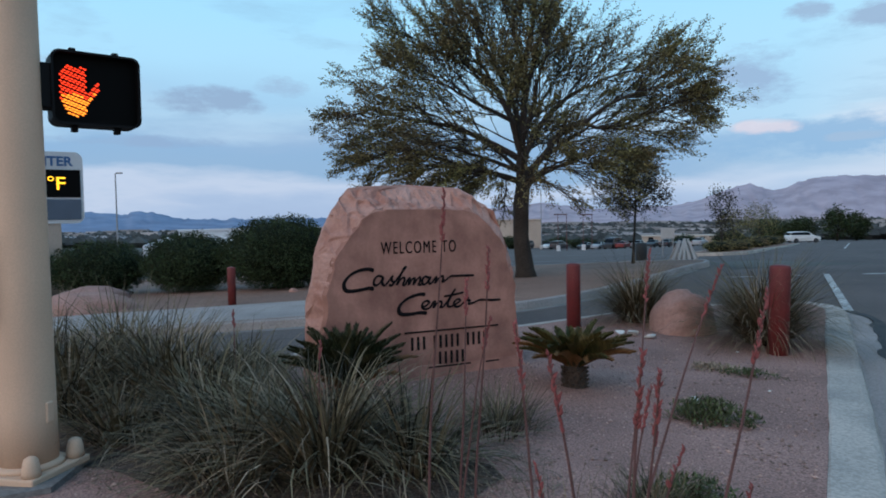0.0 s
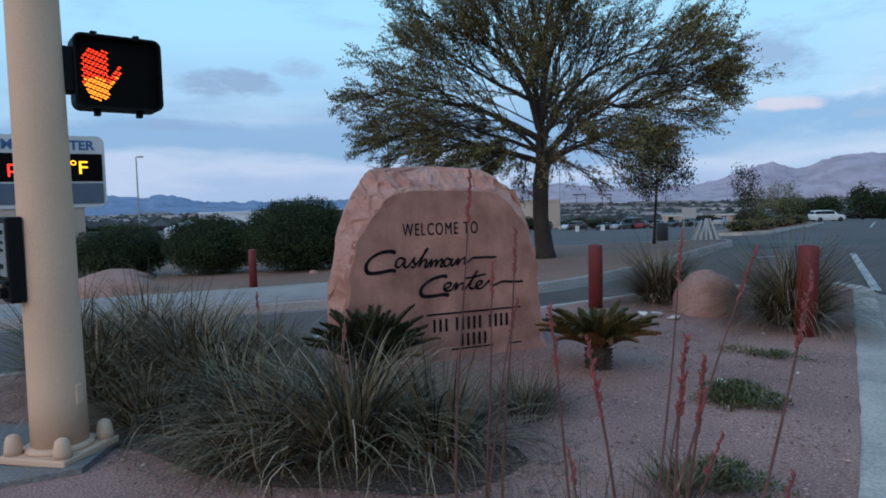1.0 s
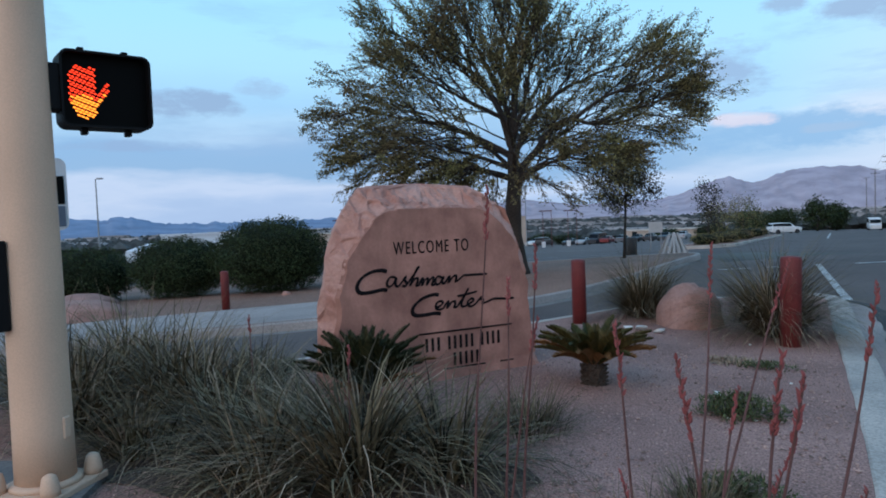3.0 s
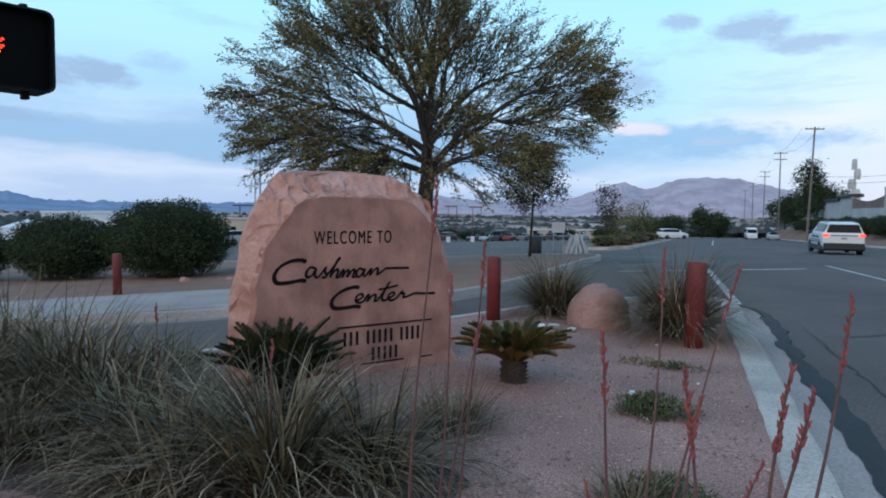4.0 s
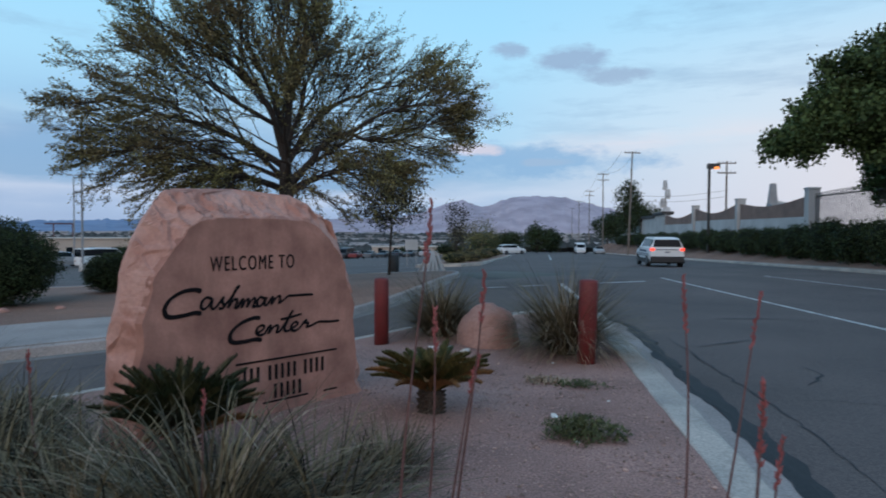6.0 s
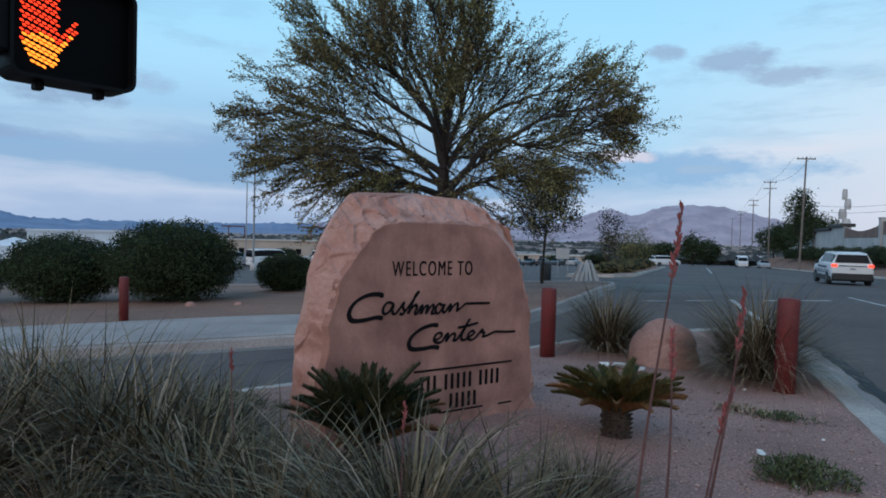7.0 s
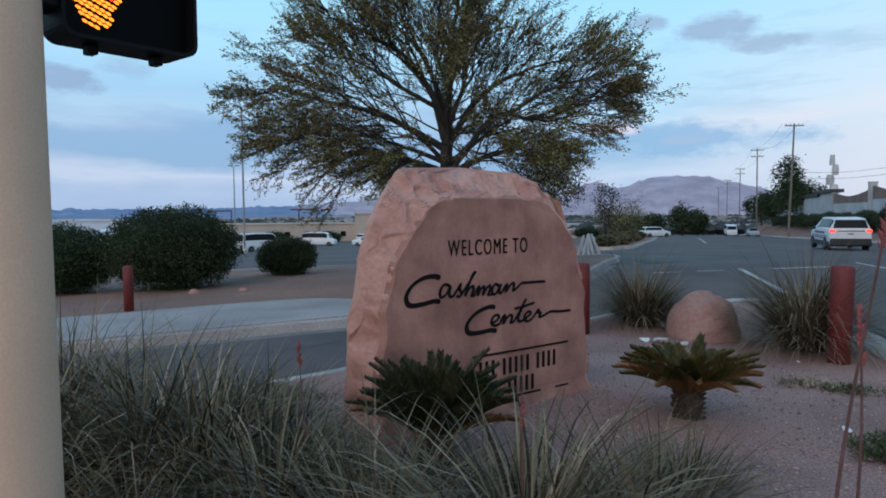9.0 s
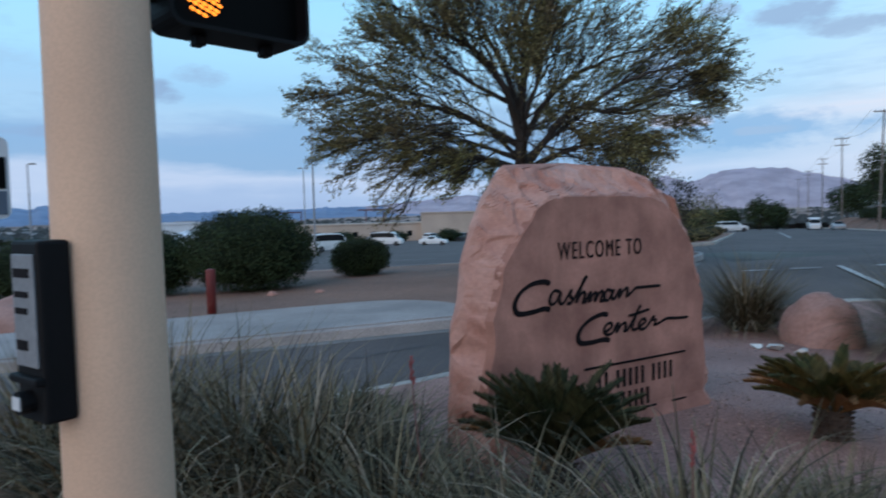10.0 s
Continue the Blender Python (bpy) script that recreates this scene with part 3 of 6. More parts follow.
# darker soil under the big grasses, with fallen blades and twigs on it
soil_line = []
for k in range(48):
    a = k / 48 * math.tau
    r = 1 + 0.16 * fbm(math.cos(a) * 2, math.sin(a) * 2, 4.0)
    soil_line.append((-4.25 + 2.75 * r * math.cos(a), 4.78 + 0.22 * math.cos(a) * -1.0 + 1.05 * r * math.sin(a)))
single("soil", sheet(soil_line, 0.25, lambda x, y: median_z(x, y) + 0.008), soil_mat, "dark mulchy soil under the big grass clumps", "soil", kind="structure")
b = Builder()
rnd = random.Random(21)
for _ in range(5000):
    a, r = rnd.uniform(0, math.tau), math.sqrt(rnd.random()) * 1.12
    x, y = -4.2 + 2.8 * r * math.cos(a), 4.75 + 1.15 * r * math.sin(a)
    z, t, L = median_z(x, y) + 0.012, rnd.uniform(0, math.tau), rnd.uniform(0.02, 0.11)
    d, w = Vector((math.cos(t), math.sin(t), rnd.uniform(-0.02, 0.25))) * L, rnd.uniform(0.002, 0.005)
    s = Vector((-math.sin(t), math.cos(t), 0)) * w
    p = Vector((x, y, z))
    b.add([p - s, p + s, p + d + s * 0.3, p + d - s * 0.3], [(0, 1, 2, 3)])
single("leaf_litter", b, material("dry_litter", (0.24, 0.175, 0.12), 0.9, 0.2, 30, 0.4, 3, 0.0, vary=0.6), "dry fallen blades and twigs on dark soil", "leaf litter", kind="stuff")


# ---- the welcome stone ----
STONE_M = Matrix(((0.556, 0.831, 0, -3.3), (0.831, -0.556, 0, 7.0), (0, 0, 1, 0), (0, 0, 0, 1))) @ Matrix.Diagonal((1, -1, 1, 1))
# local x runs along the face, local -y points out of it, z up


def stone_half(z):
    """Left and right ends of the stone's outline at height z."""
    lefts = ((-0.2, -1.34), (0.3, -1.315), (0.9, -1.265), (1.3, -1.19), (1.55, -1.11), (1.75, -1.00), (1.9, -0.90), (1.98, -0.80))
    rights = ((-0.2, 1.13), (0.0, 1.09), (0.12, 1.06), (0.3, 1.03), (0.6, 1.00), (1.1, 0.97), (1.35, 0.91), (1.6, 0.80), (1.8, 0.72), (1.9, 0.58), (1.98, 0.42))
    nick = 0.022 * fbm(z * 2.1, 4.0)
    return (float(np.interp(z, [p[0] for p in lefts], [p[1] for p in lefts])) + nick,
            float(np.interp(z, [p[0] for p in rights], [p[1] for p in rights])) + 0.03 * fbm(z * 3.0, 7.0))


def scallop(t, seed):
    """Rows of shallow bites, as left by a mason's point."""
    return 0.045 * abs(math.sin(t * 7.0 + 1.5 * fbm(t * 2.0, seed))) + 0.035 * fbm(t * 4.0, seed, 0.0, 2)


def face_half(z):
    """Left and right ends of the honed face at height z."""
    return (float(np.interp(z, (-0.2, 0.5, 1.0, 1.25, 1.5, 1.66, 1.74, 1.82), (-1.20, -1.19, -1.13, -1.04, -0.90, -0.78, -0.60, -0.40))) + scallop(z, 1.0) - 0.03,
            float(np.interp(z, (-0.2, 0.4, 0.9, 1.3, 1.55, 1.68, 1.74, 1.82), (1.00, 0.965, 0.94, 0.84, 0.66, 0.50, 0.33, 0.2))) - 0.6 * scallop(z, 5.0) + 0.02)


def face_top(x):
    return 1.735 + 0.05 * fbm(x * 1.6, 2.0) - 0.9 * scallop(x, 8.0) + 0.035


def chip(x, z, y=0.0):
    """Conchoidal flakes broken out of the stone: how deep at a place."""
    big = noise.voronoi(Vector((x * 2.6 + 1.5 * z, z * 1.5 - 1.3 * x, y * 2.0 + 1.0)))[0]
    small = noise.voronoi(Vector((x * 7.0 + 3.0 * z, z * 4.0 - 4.0 * x, y * 5.0 + 4.0)))[0]
    gouge = math.exp(-((small[1] - small[0]) / 0.07) ** 2) * max(0.0, fbm(x * 3.0, z * 3.0, y + 12.0))
    return 0.20 * min(0.5, big[1] - big[0]) - 0.075 + 0.17 * min(0.35, small[1] - small[0]) + 0.09 * gouge + 0.016 * fbm(x * 5.0, z * 5.0, y * 5.0)


stone = thing("welcome_stone", "large pink sandstone boulder with a honed, lettered face, set in gravel", "sign stone")
stone.matrix_basis = STONE_M
rows, cols = 130, 270
sv, sf = [], []
for j in range(rows + 1):
    t = j / rows
    z = -0.2 + 2.17 * t
    lo, hi = stone_half(z)
    fl, fr = face_half(min(z, 1.82))
    for i in range(cols):
        # round the boulder: front face, right end, back, left end
        u = i / cols
        top = max(0.0, (z - 1.72) / 0.26)
        if u < 0.46:
            k = u / 0.46
            # close columns on the broken sides, wider ones across the face
            xl, xr = max(lo + 0.02, fl), min(hi - 0.02, fr)
            if k < 0.36:
                x = lo + (xl + 0.03 - lo) * k / 0.36
            elif k < 0.70:
                x = xl + 0.03 + (xr - xl - 0.05) * (k - 0.36) / 0.34
            else:
                x = xr - 0.02 + (hi - xr + 0.02) * (k - 0.70) / 0.30
            depth = 0.0
            if x < fl:
                depth = 0.30 * min(1.0, (fl - x) / max(0.05, fl - lo)) ** 0.9
            elif x > fr:
                depth = (0.10 + 0.16 * min(1.0, max(0.0, z - 1.4) / 0.4)) * min(1.0, (x - fr) / max(0.03, hi - fr))
                depth *= min(1.0, max(0.25, (z + 0.1) / 0.5))
            depth = max(depth, 0.32 * min(1.0, max(0.0, (z - face_top(x)) / 0.24)) ** 0.8)
            edge = min(1.0, depth / 0.05)
            y = depth + edge * 0.8 * chip(x, z) - (0.10 * max(0.0, 0.12 - z) / 0.32 if z < 0.12 else 0.0)
            y = max(y, 0.003) if depth > 0 else y
        elif u < 0.56:
            k = (u - 0.46) / 0.10
            x, y = hi + 0.05 * math.sin(k * math.pi), 0.10 + 0.55 * k + 0.30 * min(1.0, top) * (1 - k)
            x += 0.5 * chip(y, z, 2.0)
        elif u < 0.90:
            k = (u - 0.56) / 0.34
            x, y = hi + (lo + 0.30 - hi) * k, 0.70 + 0.12 * math.sin(k * math.pi) - 0.18 * min(1.0, top)
            y += 0.05 * fbm(x * 2, z * 2, 6.0)
        else:
            k = (u - 0.90) / 0.10
            x, y = lo + 0.34 * (1 - k) ** 1.3, 0.70 - 0.38 * k
            x += 0.4 * chip(y, z, 5.0) * (1 - 0.8 * k)
        wob = (0.05 * fbm(x * 1.8, y * 2.6, 8.0) + 0.5 * chip(x, y, 8.0)) * min(1.0, max(0.0, (z - 1.75) / 0.15))
        sv.append((x, y, z + wob))
for j in range(rows):
    for i in range(cols):
        sf.append((j * cols + i, j * cols + (i + 1) % cols, (j + 1) * cols + (i + 1) % cols, (j + 1) * cols + i))
last = rows * cols
cx = sum(sv[last + i][0] for i in range(cols)) / cols
sv.append((cx, 0.48, 2.02))
sf += [(last + i, last + (i + 1) % cols, len(sv) - 1) for i in range(cols)]
part("boulder", Builder().add(sv, sf), stone_mat, stone, "rough-hewn pink sandstone")
# honed face, a thin skin just proud of the rough stone, turned back at its edges
fv, fr_, fc_ = [], 60, 80
for j in range(fr_ + 1):
    z = -0.05 + 1.79 * min(j, fr_ - 1) / (fr_ - 1)
    fl, fr = face_half(z)
    for i in range(fc_ + 1):
        k = (min(max(i, 1), fc_ - 1) - 1) / (fc_ - 2)
        x = fl + (fr - fl) * k
        zz = min(z, face_top(x))
        y = -0.006 + 0.002 * fbm(x * 3, z * 3, 2.0) - (0.10 * max(0.0, 0.12 - z) / 0.32 if z < 0.12 else 0.0)
        if i in (0, fc_):
            x, y = x + (-0.03 if i == 0 else 0.01), 0.05
        if j == fr_:
            zz, y = zz + 0.03, 0.06
        fv.append((x, y, zz))
ff = [(j * (fc_ + 1) + i, j * (fc_ + 1) + i + 1, (j + 1) * (fc_ + 1) + i + 1, (j + 1) * (fc_ + 1) + i) for j in range(fr_) for i in range(fc_)]
part("honed_face", Builder().add(fv, ff), stone_face_mat, stone, "smooth darker pink honed face", smooth=False)


def lettering(text, size, width, place, mat, parent, name, label="", spacing=1.0, offset=0.0):
    """Words in the built-in font as a mesh, width wide, standing in the parent's x-z plane."""
    cu = bpy.data.curves.new(name, "FONT")
    cu.body, cu.size, cu.extrude, cu.space_character, cu.offset = text, size, 0.004, spacing, offset
    tmp = new(name, cu)
    me = bpy.data.meshes.new_from_object(tmp.evaluated_get(bpy.context.evaluated_depsgraph_get()))
    bpy.data.objects.remove(tmp)
    xs = [q.co.x for q in me.vertices]
    ys = [q.co.y for q in me.vertices]
    sx, sy = width / (max(xs) - min(xs)), size / (max(ys) - min(ys))
    for q in me.vertices:
        q.co = Vector((place[0] + (q.co.x - min(xs)) * sx, place[1] - q.co.z, place[2] + (q.co.y - min(ys)) * sy))
    me.materials.clear()
    me.materials.append(mat)
    return part(name, me, mat, parent, label)


def brush(points, width, name, parent, label=""):
    """A pen stroke through points (x, z) on the face, as a raised ribbon."""
    p = [Vector((a, c)) for a, c in points]
    line = []
    for i in range(len(p) - 1):
        p0, p1, p2, p3 = p[max(i - 1, 0)], p[i], p[i + 1], p[min(i + 2, len(p) - 1)]
        for k in range(6):
            t = k / 6
            line.append(0.5 * ((2 * p1) + (p2 - p0) * t + (2 * p0 - 5 * p1 + 4 * p2 - p3) * t * t + (3 * p1 - p0 - 3 * p2 + p3) * t ** 3))
    line.append(p[-1])
    b = Builder()
    n = len(line)
    vs = []
    for i, q in enumerate(line):
        d = (line[min(i + 1, n - 1)] - line[max(i - 1, 0)])
        d = d.normalized() if d.length > 1e-6 else Vector((1, 0))
        nrm = Vector((-d.y, d.x))
        w = width * (0.55 + 0.45 * abs(d.x * 0.55 + d.y * -0.75)) * (0.6 if i in (0, n - 1) else 1.0)
        for s, y in ((-1, -0.009), (-0.8, -0.015), (0.8, -0.015), (1, -0.009)):
            r = q + nrm * s * w / 2
            vs.append((r.x, y, r.y))
    fs = [(i * 4 + k, (i + 1) * 4 + k, (i + 1) * 4 + k + 1, i * 4 + k + 1) for i in range(n - 1) for k in range(3)]
    return part(name, b.add(vs, fs), letter_mat, parent, label)


lettering("WELCOME TO", 0.125, 0.83, (-0.595, -0.009, 1.297), letter_mat, stone, "lettering", "narrow black capitals", 1.25, 0.0)
W1, W2 = 0.040, 0.040
WORD_A = [
    [(-0.703, 1.131), (-0.761, 1.147), (-0.864, 1.138), (-0.964, 1.092), (-1.018, 1.027), (-1.019, 0.972), (-0.978, 0.942), (-0.866, 0.945), (-0.764, 0.959), (-0.706, 0.949)],
    [(-0.608, 1.066), (-0.661, 1.076), (-0.697, 1.043), (-0.705, 0.999), (-0.679, 0.983), (-0.635, 1.01), (-0.602, 1.06), (-0.614, 1.007), (-0.598, 0.979), (-0.57, 0.989), (-0.525, 1.038), (-0.497, 1.07), (-0.508, 1.036), (-0.492, 0.999), (-0.509, 0.974), (-0.543, 0.983)],
    [(-0.492, 0.988), (-0.42, 1.068), (-0.352, 1.145), (-0.346, 1.155), (-0.369, 1.141), (-0.417, 1.054), (-0.453, 0.976), (-0.42, 1.019), (-0.377, 1.047), (-0.365, 1.021), (-0.383, 0.976), (-0.36, 0.968)],
    [(-0.36, 0.968), (-0.324, 1.025), (-0.306, 1.035), (-0.319, 0.969), (-0.289, 1.016), (-0.252, 1.035), (-0.253, 1.009), (-0.265, 0.969), (-0.228, 1.015), (-0.191, 1.04), (-0.186, 1.011), (-0.205, 0.967), (-0.174, 0.964)],
    [(-0.086, 1.029), (-0.129, 1.045), (-0.161, 1.014), (-0.161, 0.974), (-0.13, 0.965), (-0.092, 1.001), (-0.066, 1.039), (-0.086, 0.989), (-0.061, 0.969), (-0.015, 1.022), (0.004, 1.032), (-0.01, 0.975), (0.03, 1.018), (0.076, 1.042), (0.082, 1.012), (0.075, 0.978), (0.115, 0.997), (0.173, 1.033), (0.224, 1.034), (0.328, 1.033), (0.461, 1.03)],
]
WORD_B = [
    [(-0.132, 0.859), (-0.2, 0.865), (-0.321, 0.835), (-0.41, 0.778), (-0.439, 0.719), (-0.405, 0.675), (-0.294, 0.669), (-0.187, 0.676), (-0.116, 0.665)],
    [(-0.187, 0.732), (-0.134, 0.739), (-0.089, 0.77), (-0.108, 0.793), (-0.155, 0.779), (-0.171, 0.736), (-0.14, 0.709), (-0.084, 0.718), (-0.045, 0.77), (-0.019, 0.778), (-0.039, 0.717), (0.007, 0.763), (0.052, 0.778), (0.059, 0.75), (0.045, 0.717), (0.078, 0.718)],
    [(0.078, 0.718), (0.153, 0.803), (0.205, 0.871), (0.222, 0.89), (0.187, 0.844), (0.132, 0.746), (0.151, 0.714), (0.192, 0.72)],
    [(0.086, 0.826), (0.187, 0.835), (0.326, 0.857)],
    [(0.192, 0.72), (0.247, 0.746), (0.282, 0.768), (0.262, 0.789), (0.22, 0.77), (0.206, 0.73), (0.247, 0.707), (0.303, 0.729), (0.36, 0.783), (0.382, 0.792), (0.367, 0.77), (0.403, 0.765), (0.388, 0.73), (0.438, 0.736), (0.523, 0.762), (0.579, 0.761), (0.674, 0.753), (0.791, 0.751)],
]
for i, s in enumerate(WORD_A + WORD_B):
    brush([(0.963 * a + 0.004, c + 0.008) for a, c in s], 0.046 if i in (0, 5) else 0.030, "script_stroke", stone, "black brush-script stroke")
for x0, x1, z in ((-0.36, 0.728, 0.485), (-0.10, 0.39, 0.105), (0.57, 0.735, 0.103)):
    part("rule", Builder().box((x0, -0.014, z - 0.008), (x1, -0.004, z + 0.008)), letter_mat, stone, "thin black rule")
# two lines of the address, as plain bars
for x0, widths, z, h in ((-0.29, (3, 5, 4), 0.300, 0.135), (0.02, (5,), 0.130, 0.130)):
    x = x0
    for k in widths:
        for q in range(k):
            part("bar", Builder().box((x, -0.013, z), (x + 0.026, -0.004, z + h)), letter_mat, stone)
            x += 0.066
        x += 0.055


# ---- signal pole, pedestrian signal, push button ----
PX, PY = -4.295, 3.453
PZ = ground_z(PX, PY) + 0.2
pole = thing("signal_pole", "thick tan-painted steel traffic signal pole on a bolted base", "signal pole", (PX, PY, PZ), 20)
part("shaft", Builder().lathe([(0.176, 0.05), (0.172, 0.4), (0.165, 1.4), (0.155, 3.2), (0.143, 6.5)], 40), pole_mat, pole, smooth=True)
part("base_plate", Builder().box((-0.255, -0.255, 0.0), (0.255, 0.255, 0.05), bevel=0.012), pole_mat, pole)
part("collar", Builder().lathe([(0.215, 0.05), (0.205, 0.075), (0.182, 0.085)], 32), pole_mat, pole, smooth=True)
part("seam_cover", Builder().box((0.158, -0.03, 0.34), (0.182, 0.03, 0.48), bevel=0.01), pole_mat, pole, "small tan cover plate")
for sx in (-1, 1):
    for sy in (-1, 1):
        bolt = part("bolt_cover", Builder().lathe([(0.058, 0.05), (0.056, 0.09), (0.050, 0.13), (0.040, 0.165), (0.018, 0.18)], 12, (sx * 0.19, sy * 0.19, 0)), pole_mat, pole, "knobbly tan bolt cover", smooth=True)

SW, SH = 0.555, 0.495
sig_rz = 70.0
signal = thing("pedestrian_signal", "black pedestrian signal with lit orange stop symbol on a pole", "pedestrian signal", (-4.154, 3.919, 2.315), sig_rz)
b = Builder()


def rounded_box(w, h, y0, y1, r, z0=0.0):
    """A plate with rounded corners, in x and z, from depth y0 to y1."""
    ring = []
    for cx_, cz_, a0 in ((w / 2 - r, h - r, 0), (-w / 2 + r, h - r, 90), (-w / 2 + r, r, 180), (w / 2 - r, r, 270)):
        for k in range(6):
            a = radians(a0 + 18 * k)
            ring.append((cx_ + r * math.cos(a), cz_ + r * math.sin(a) + z0))
    n = len(ring)
    vs = [(x, y0, z) for x, z in ring] + [(x, y1, z) for x, z in ring]
    return vs, [tuple(range(n))[::-1], tuple(range(n, 2 * n))] + [(i, (i + 1) % n, n + (i + 1) % n, n + i) for i in range(n)]


part("housing", Builder().add(*rounded_box(SW, SH, -0.02, 0.10, 0.055)), black_plastic_mat, signal)
vs, fs = rounded_box(SW, SH, -0.10, -0.02, 0.055)
vi, fi = rounded_box(SW - 0.03, SH - 0.03, -0.10, -0.02, 0.045, 0.015)
n = len(vs) // 2
part("visor", Builder().add(vs + vi, [f for f in fs[2:]] + [tuple(2 * n + i for i in f)[::-1] for f in fi[2:]] + [(i, (i + 1) % n, 2 * n + (i + 1) % n, 2 * n + i) for i in range(n)]), black_plastic_mat, signal)
part("lens", Builder().add(*rounded_box(SW - 0.03, SH - 0.03, -0.032, -0.024, 0.045, 0.015)), lens_mat, signal, "unlit black lens")
for x in (-0.135, 0.135):
    for z, tall in ((-0.04, 0.04), (SH, 0.035)):
        part("hinge", Builder().box((x - 0.020, -0.03, z), (x + 0.020, 0.03, z + tall), bevel=0.006), black_plastic_mat, signal)
part("bracket", Builder().box((-0.40, -0.08, 0.10), (-0.27, 0.07, 0.40), bevel=0.01), black_plastic_mat, signal)


def in_symbol(x, z):
    """Raised open palm with closed fingers and a thumb, in a 0.20 x 0.32 field."""
    top = 0.31 - 4.5 * (x + 0.012) ** 2 - (0.012 if int((x + 0.2) / 0.038) % 2 else 0.0)
    if -0.085 < x < 0.062 and 0.10 < z < top:
        return True
    if 0.0 <= z <= 0.11 and -0.085 + (0.11 - z) * 0.42 < x < 0.062 - (0.11 - z) * 0.10:
        return True
    return abs((z - 0.115) - (x - 0.06) * 1.05) < 0.034 and 0.055 < x < 0.132


# slanting rows of lit lamps
LED = {}
for hot, r, m in ((False, 0.0098, symbol_mat), (True, 0.0115, symbol_hot_mat)):
    LED[hot] = Builder().add([(r * math.cos(a * math.tau / 8), 0.0, r * 0.62 * math.sin(a * math.tau / 8) - 0.30 * r * math.cos(a * math.tau / 8)) for a in range(8)] + [(0, -0.004, 0)],
                             [(a, (a + 1) % 8, 8) for a in range(8)]).mesh("led", m)
for j in range(19):
    for i in range(13):
        x, z = -0.10 + i * 0.0205 + (0.010 if j % 2 else 0), j * 0.0175 + 0.006 - 0.35 * (i * 0.0205 - 0.1)
        if in_symbol(x, z):
            hot = z < 0.13 + 0.05 * fbm(x * 14, z * 14) and x > -0.07
            led = part("led", LED[hot], None, signal)
            led.matrix_basis = pose(x * 1.12 - 0.125, -0.036, z * 1.14 + 0.06)

button = thing("push_button", "black pedestrian push-button station with an instruction plate on a pole", "push button", (PX - 0.045, PY - 0.172, 1.05), -10)
part("housing", Builder().box((-0.090, -0.075, 0.0), (0.090, 0.02, 0.55), bevel=0.012), black_plastic_mat, button)
part("instruction_plate", Builder().box((-0.068, -0.083, 0.17), (0.068, -0.074, 0.51), bevel=0.003), grey_metal_mat, button, "worn grey instruction plate")
for k, (z, h) in enumerate(((0.44, 0.045), (0.38, 0.03), (0.33, 0.03), (0.22, 0.05))):
    part("plate_bar", Builder().box((-0.05, -0.087, z), (0.045 - 0.01 * k, -0.082, z + h * 0.6)), letter_mat, button)
part("ledge", Builder().box((-0.088, -0.10, 0.12), (0.088, -0.07, 0.145), bevel=0.006), black_plastic_mat, button)
part("button", Builder().tube([(0, -0.07, 0.065), (0, -0.115, 0.065)], 0.035, 16), black_plastic_mat, button)
part("button_tag", Builder().box((-0.03, -0.118, 0.045), (0.02, -0.114, 0.085)), sign_white_mat, button, "small white tag")


# ---- bollards ----
def bollard(x, y, z, h, r, lean_x=0.0, lean_y=0.0):
    t = thing("bollard", "red-painted round steel bollard standing in gravel", "bollard", (x, y, z), 0, "red bollards")
    t.matrix_basis = pose(x, y, z, lean_x, lean_y, 0)
    part("post", Builder().lathe([(r, -0.1), (r, h - 0.03), (r * 0.97, h - 0.012)], 28), red_paint_mat, t, smooth=True)
    part("cap", Builder().lathe([(r * 0.97, h - 0.012), (r * 0.9, h), (r * 0.4, h + 0.012), (0.005, h + 0.014)], 28), red_paint_mat, t, "faded red domed cap", smooth=True)


bollard(-0.34, 9.78, median_z(-0.34, 9.78), 1.04, 0.115, 0.0, 1.2)
bollard(-3.19, 10.75, median_z(-3.19, 10.75), 0.95, 0.105)
bollard(-12.95, 12.72, island_z(-12.95, 12.72), 0.95, 0.10)


# ---- rocks ----
def rock(x, y, z, rx, ry, rz, seed, mat, label):
    bm = bmesh.new()
    bmesh.ops.create_icosphere(bm, subdivisions=4, radius=1.0)
    for q in bm.verts:
        d = 1 + 0.13 * fbm(q.co.x * 1.1 + seed, q.co.y * 1.1, q.co.z * 1.1) + 0.04 * fbm(q.co.x * 5 + seed, q.co.y * 5, q.co.z * 5)
        s = [math.copysign(abs(c) ** 0.82, c) for c in q.co]
        q.co = Vector((s[0] * rx * d, s[1] * ry * d, max(s[2], -0.35) * rz * d))
    bm.verts.index_update()
    b = Builder().add([q.co.copy() for q in bm.verts], [[q.index for q in f.verts] for f in bm.faces])
    bm.free()
    return single("rock", b, mat, label, "rock", (x, y, z), seed * 40, smooth=True)


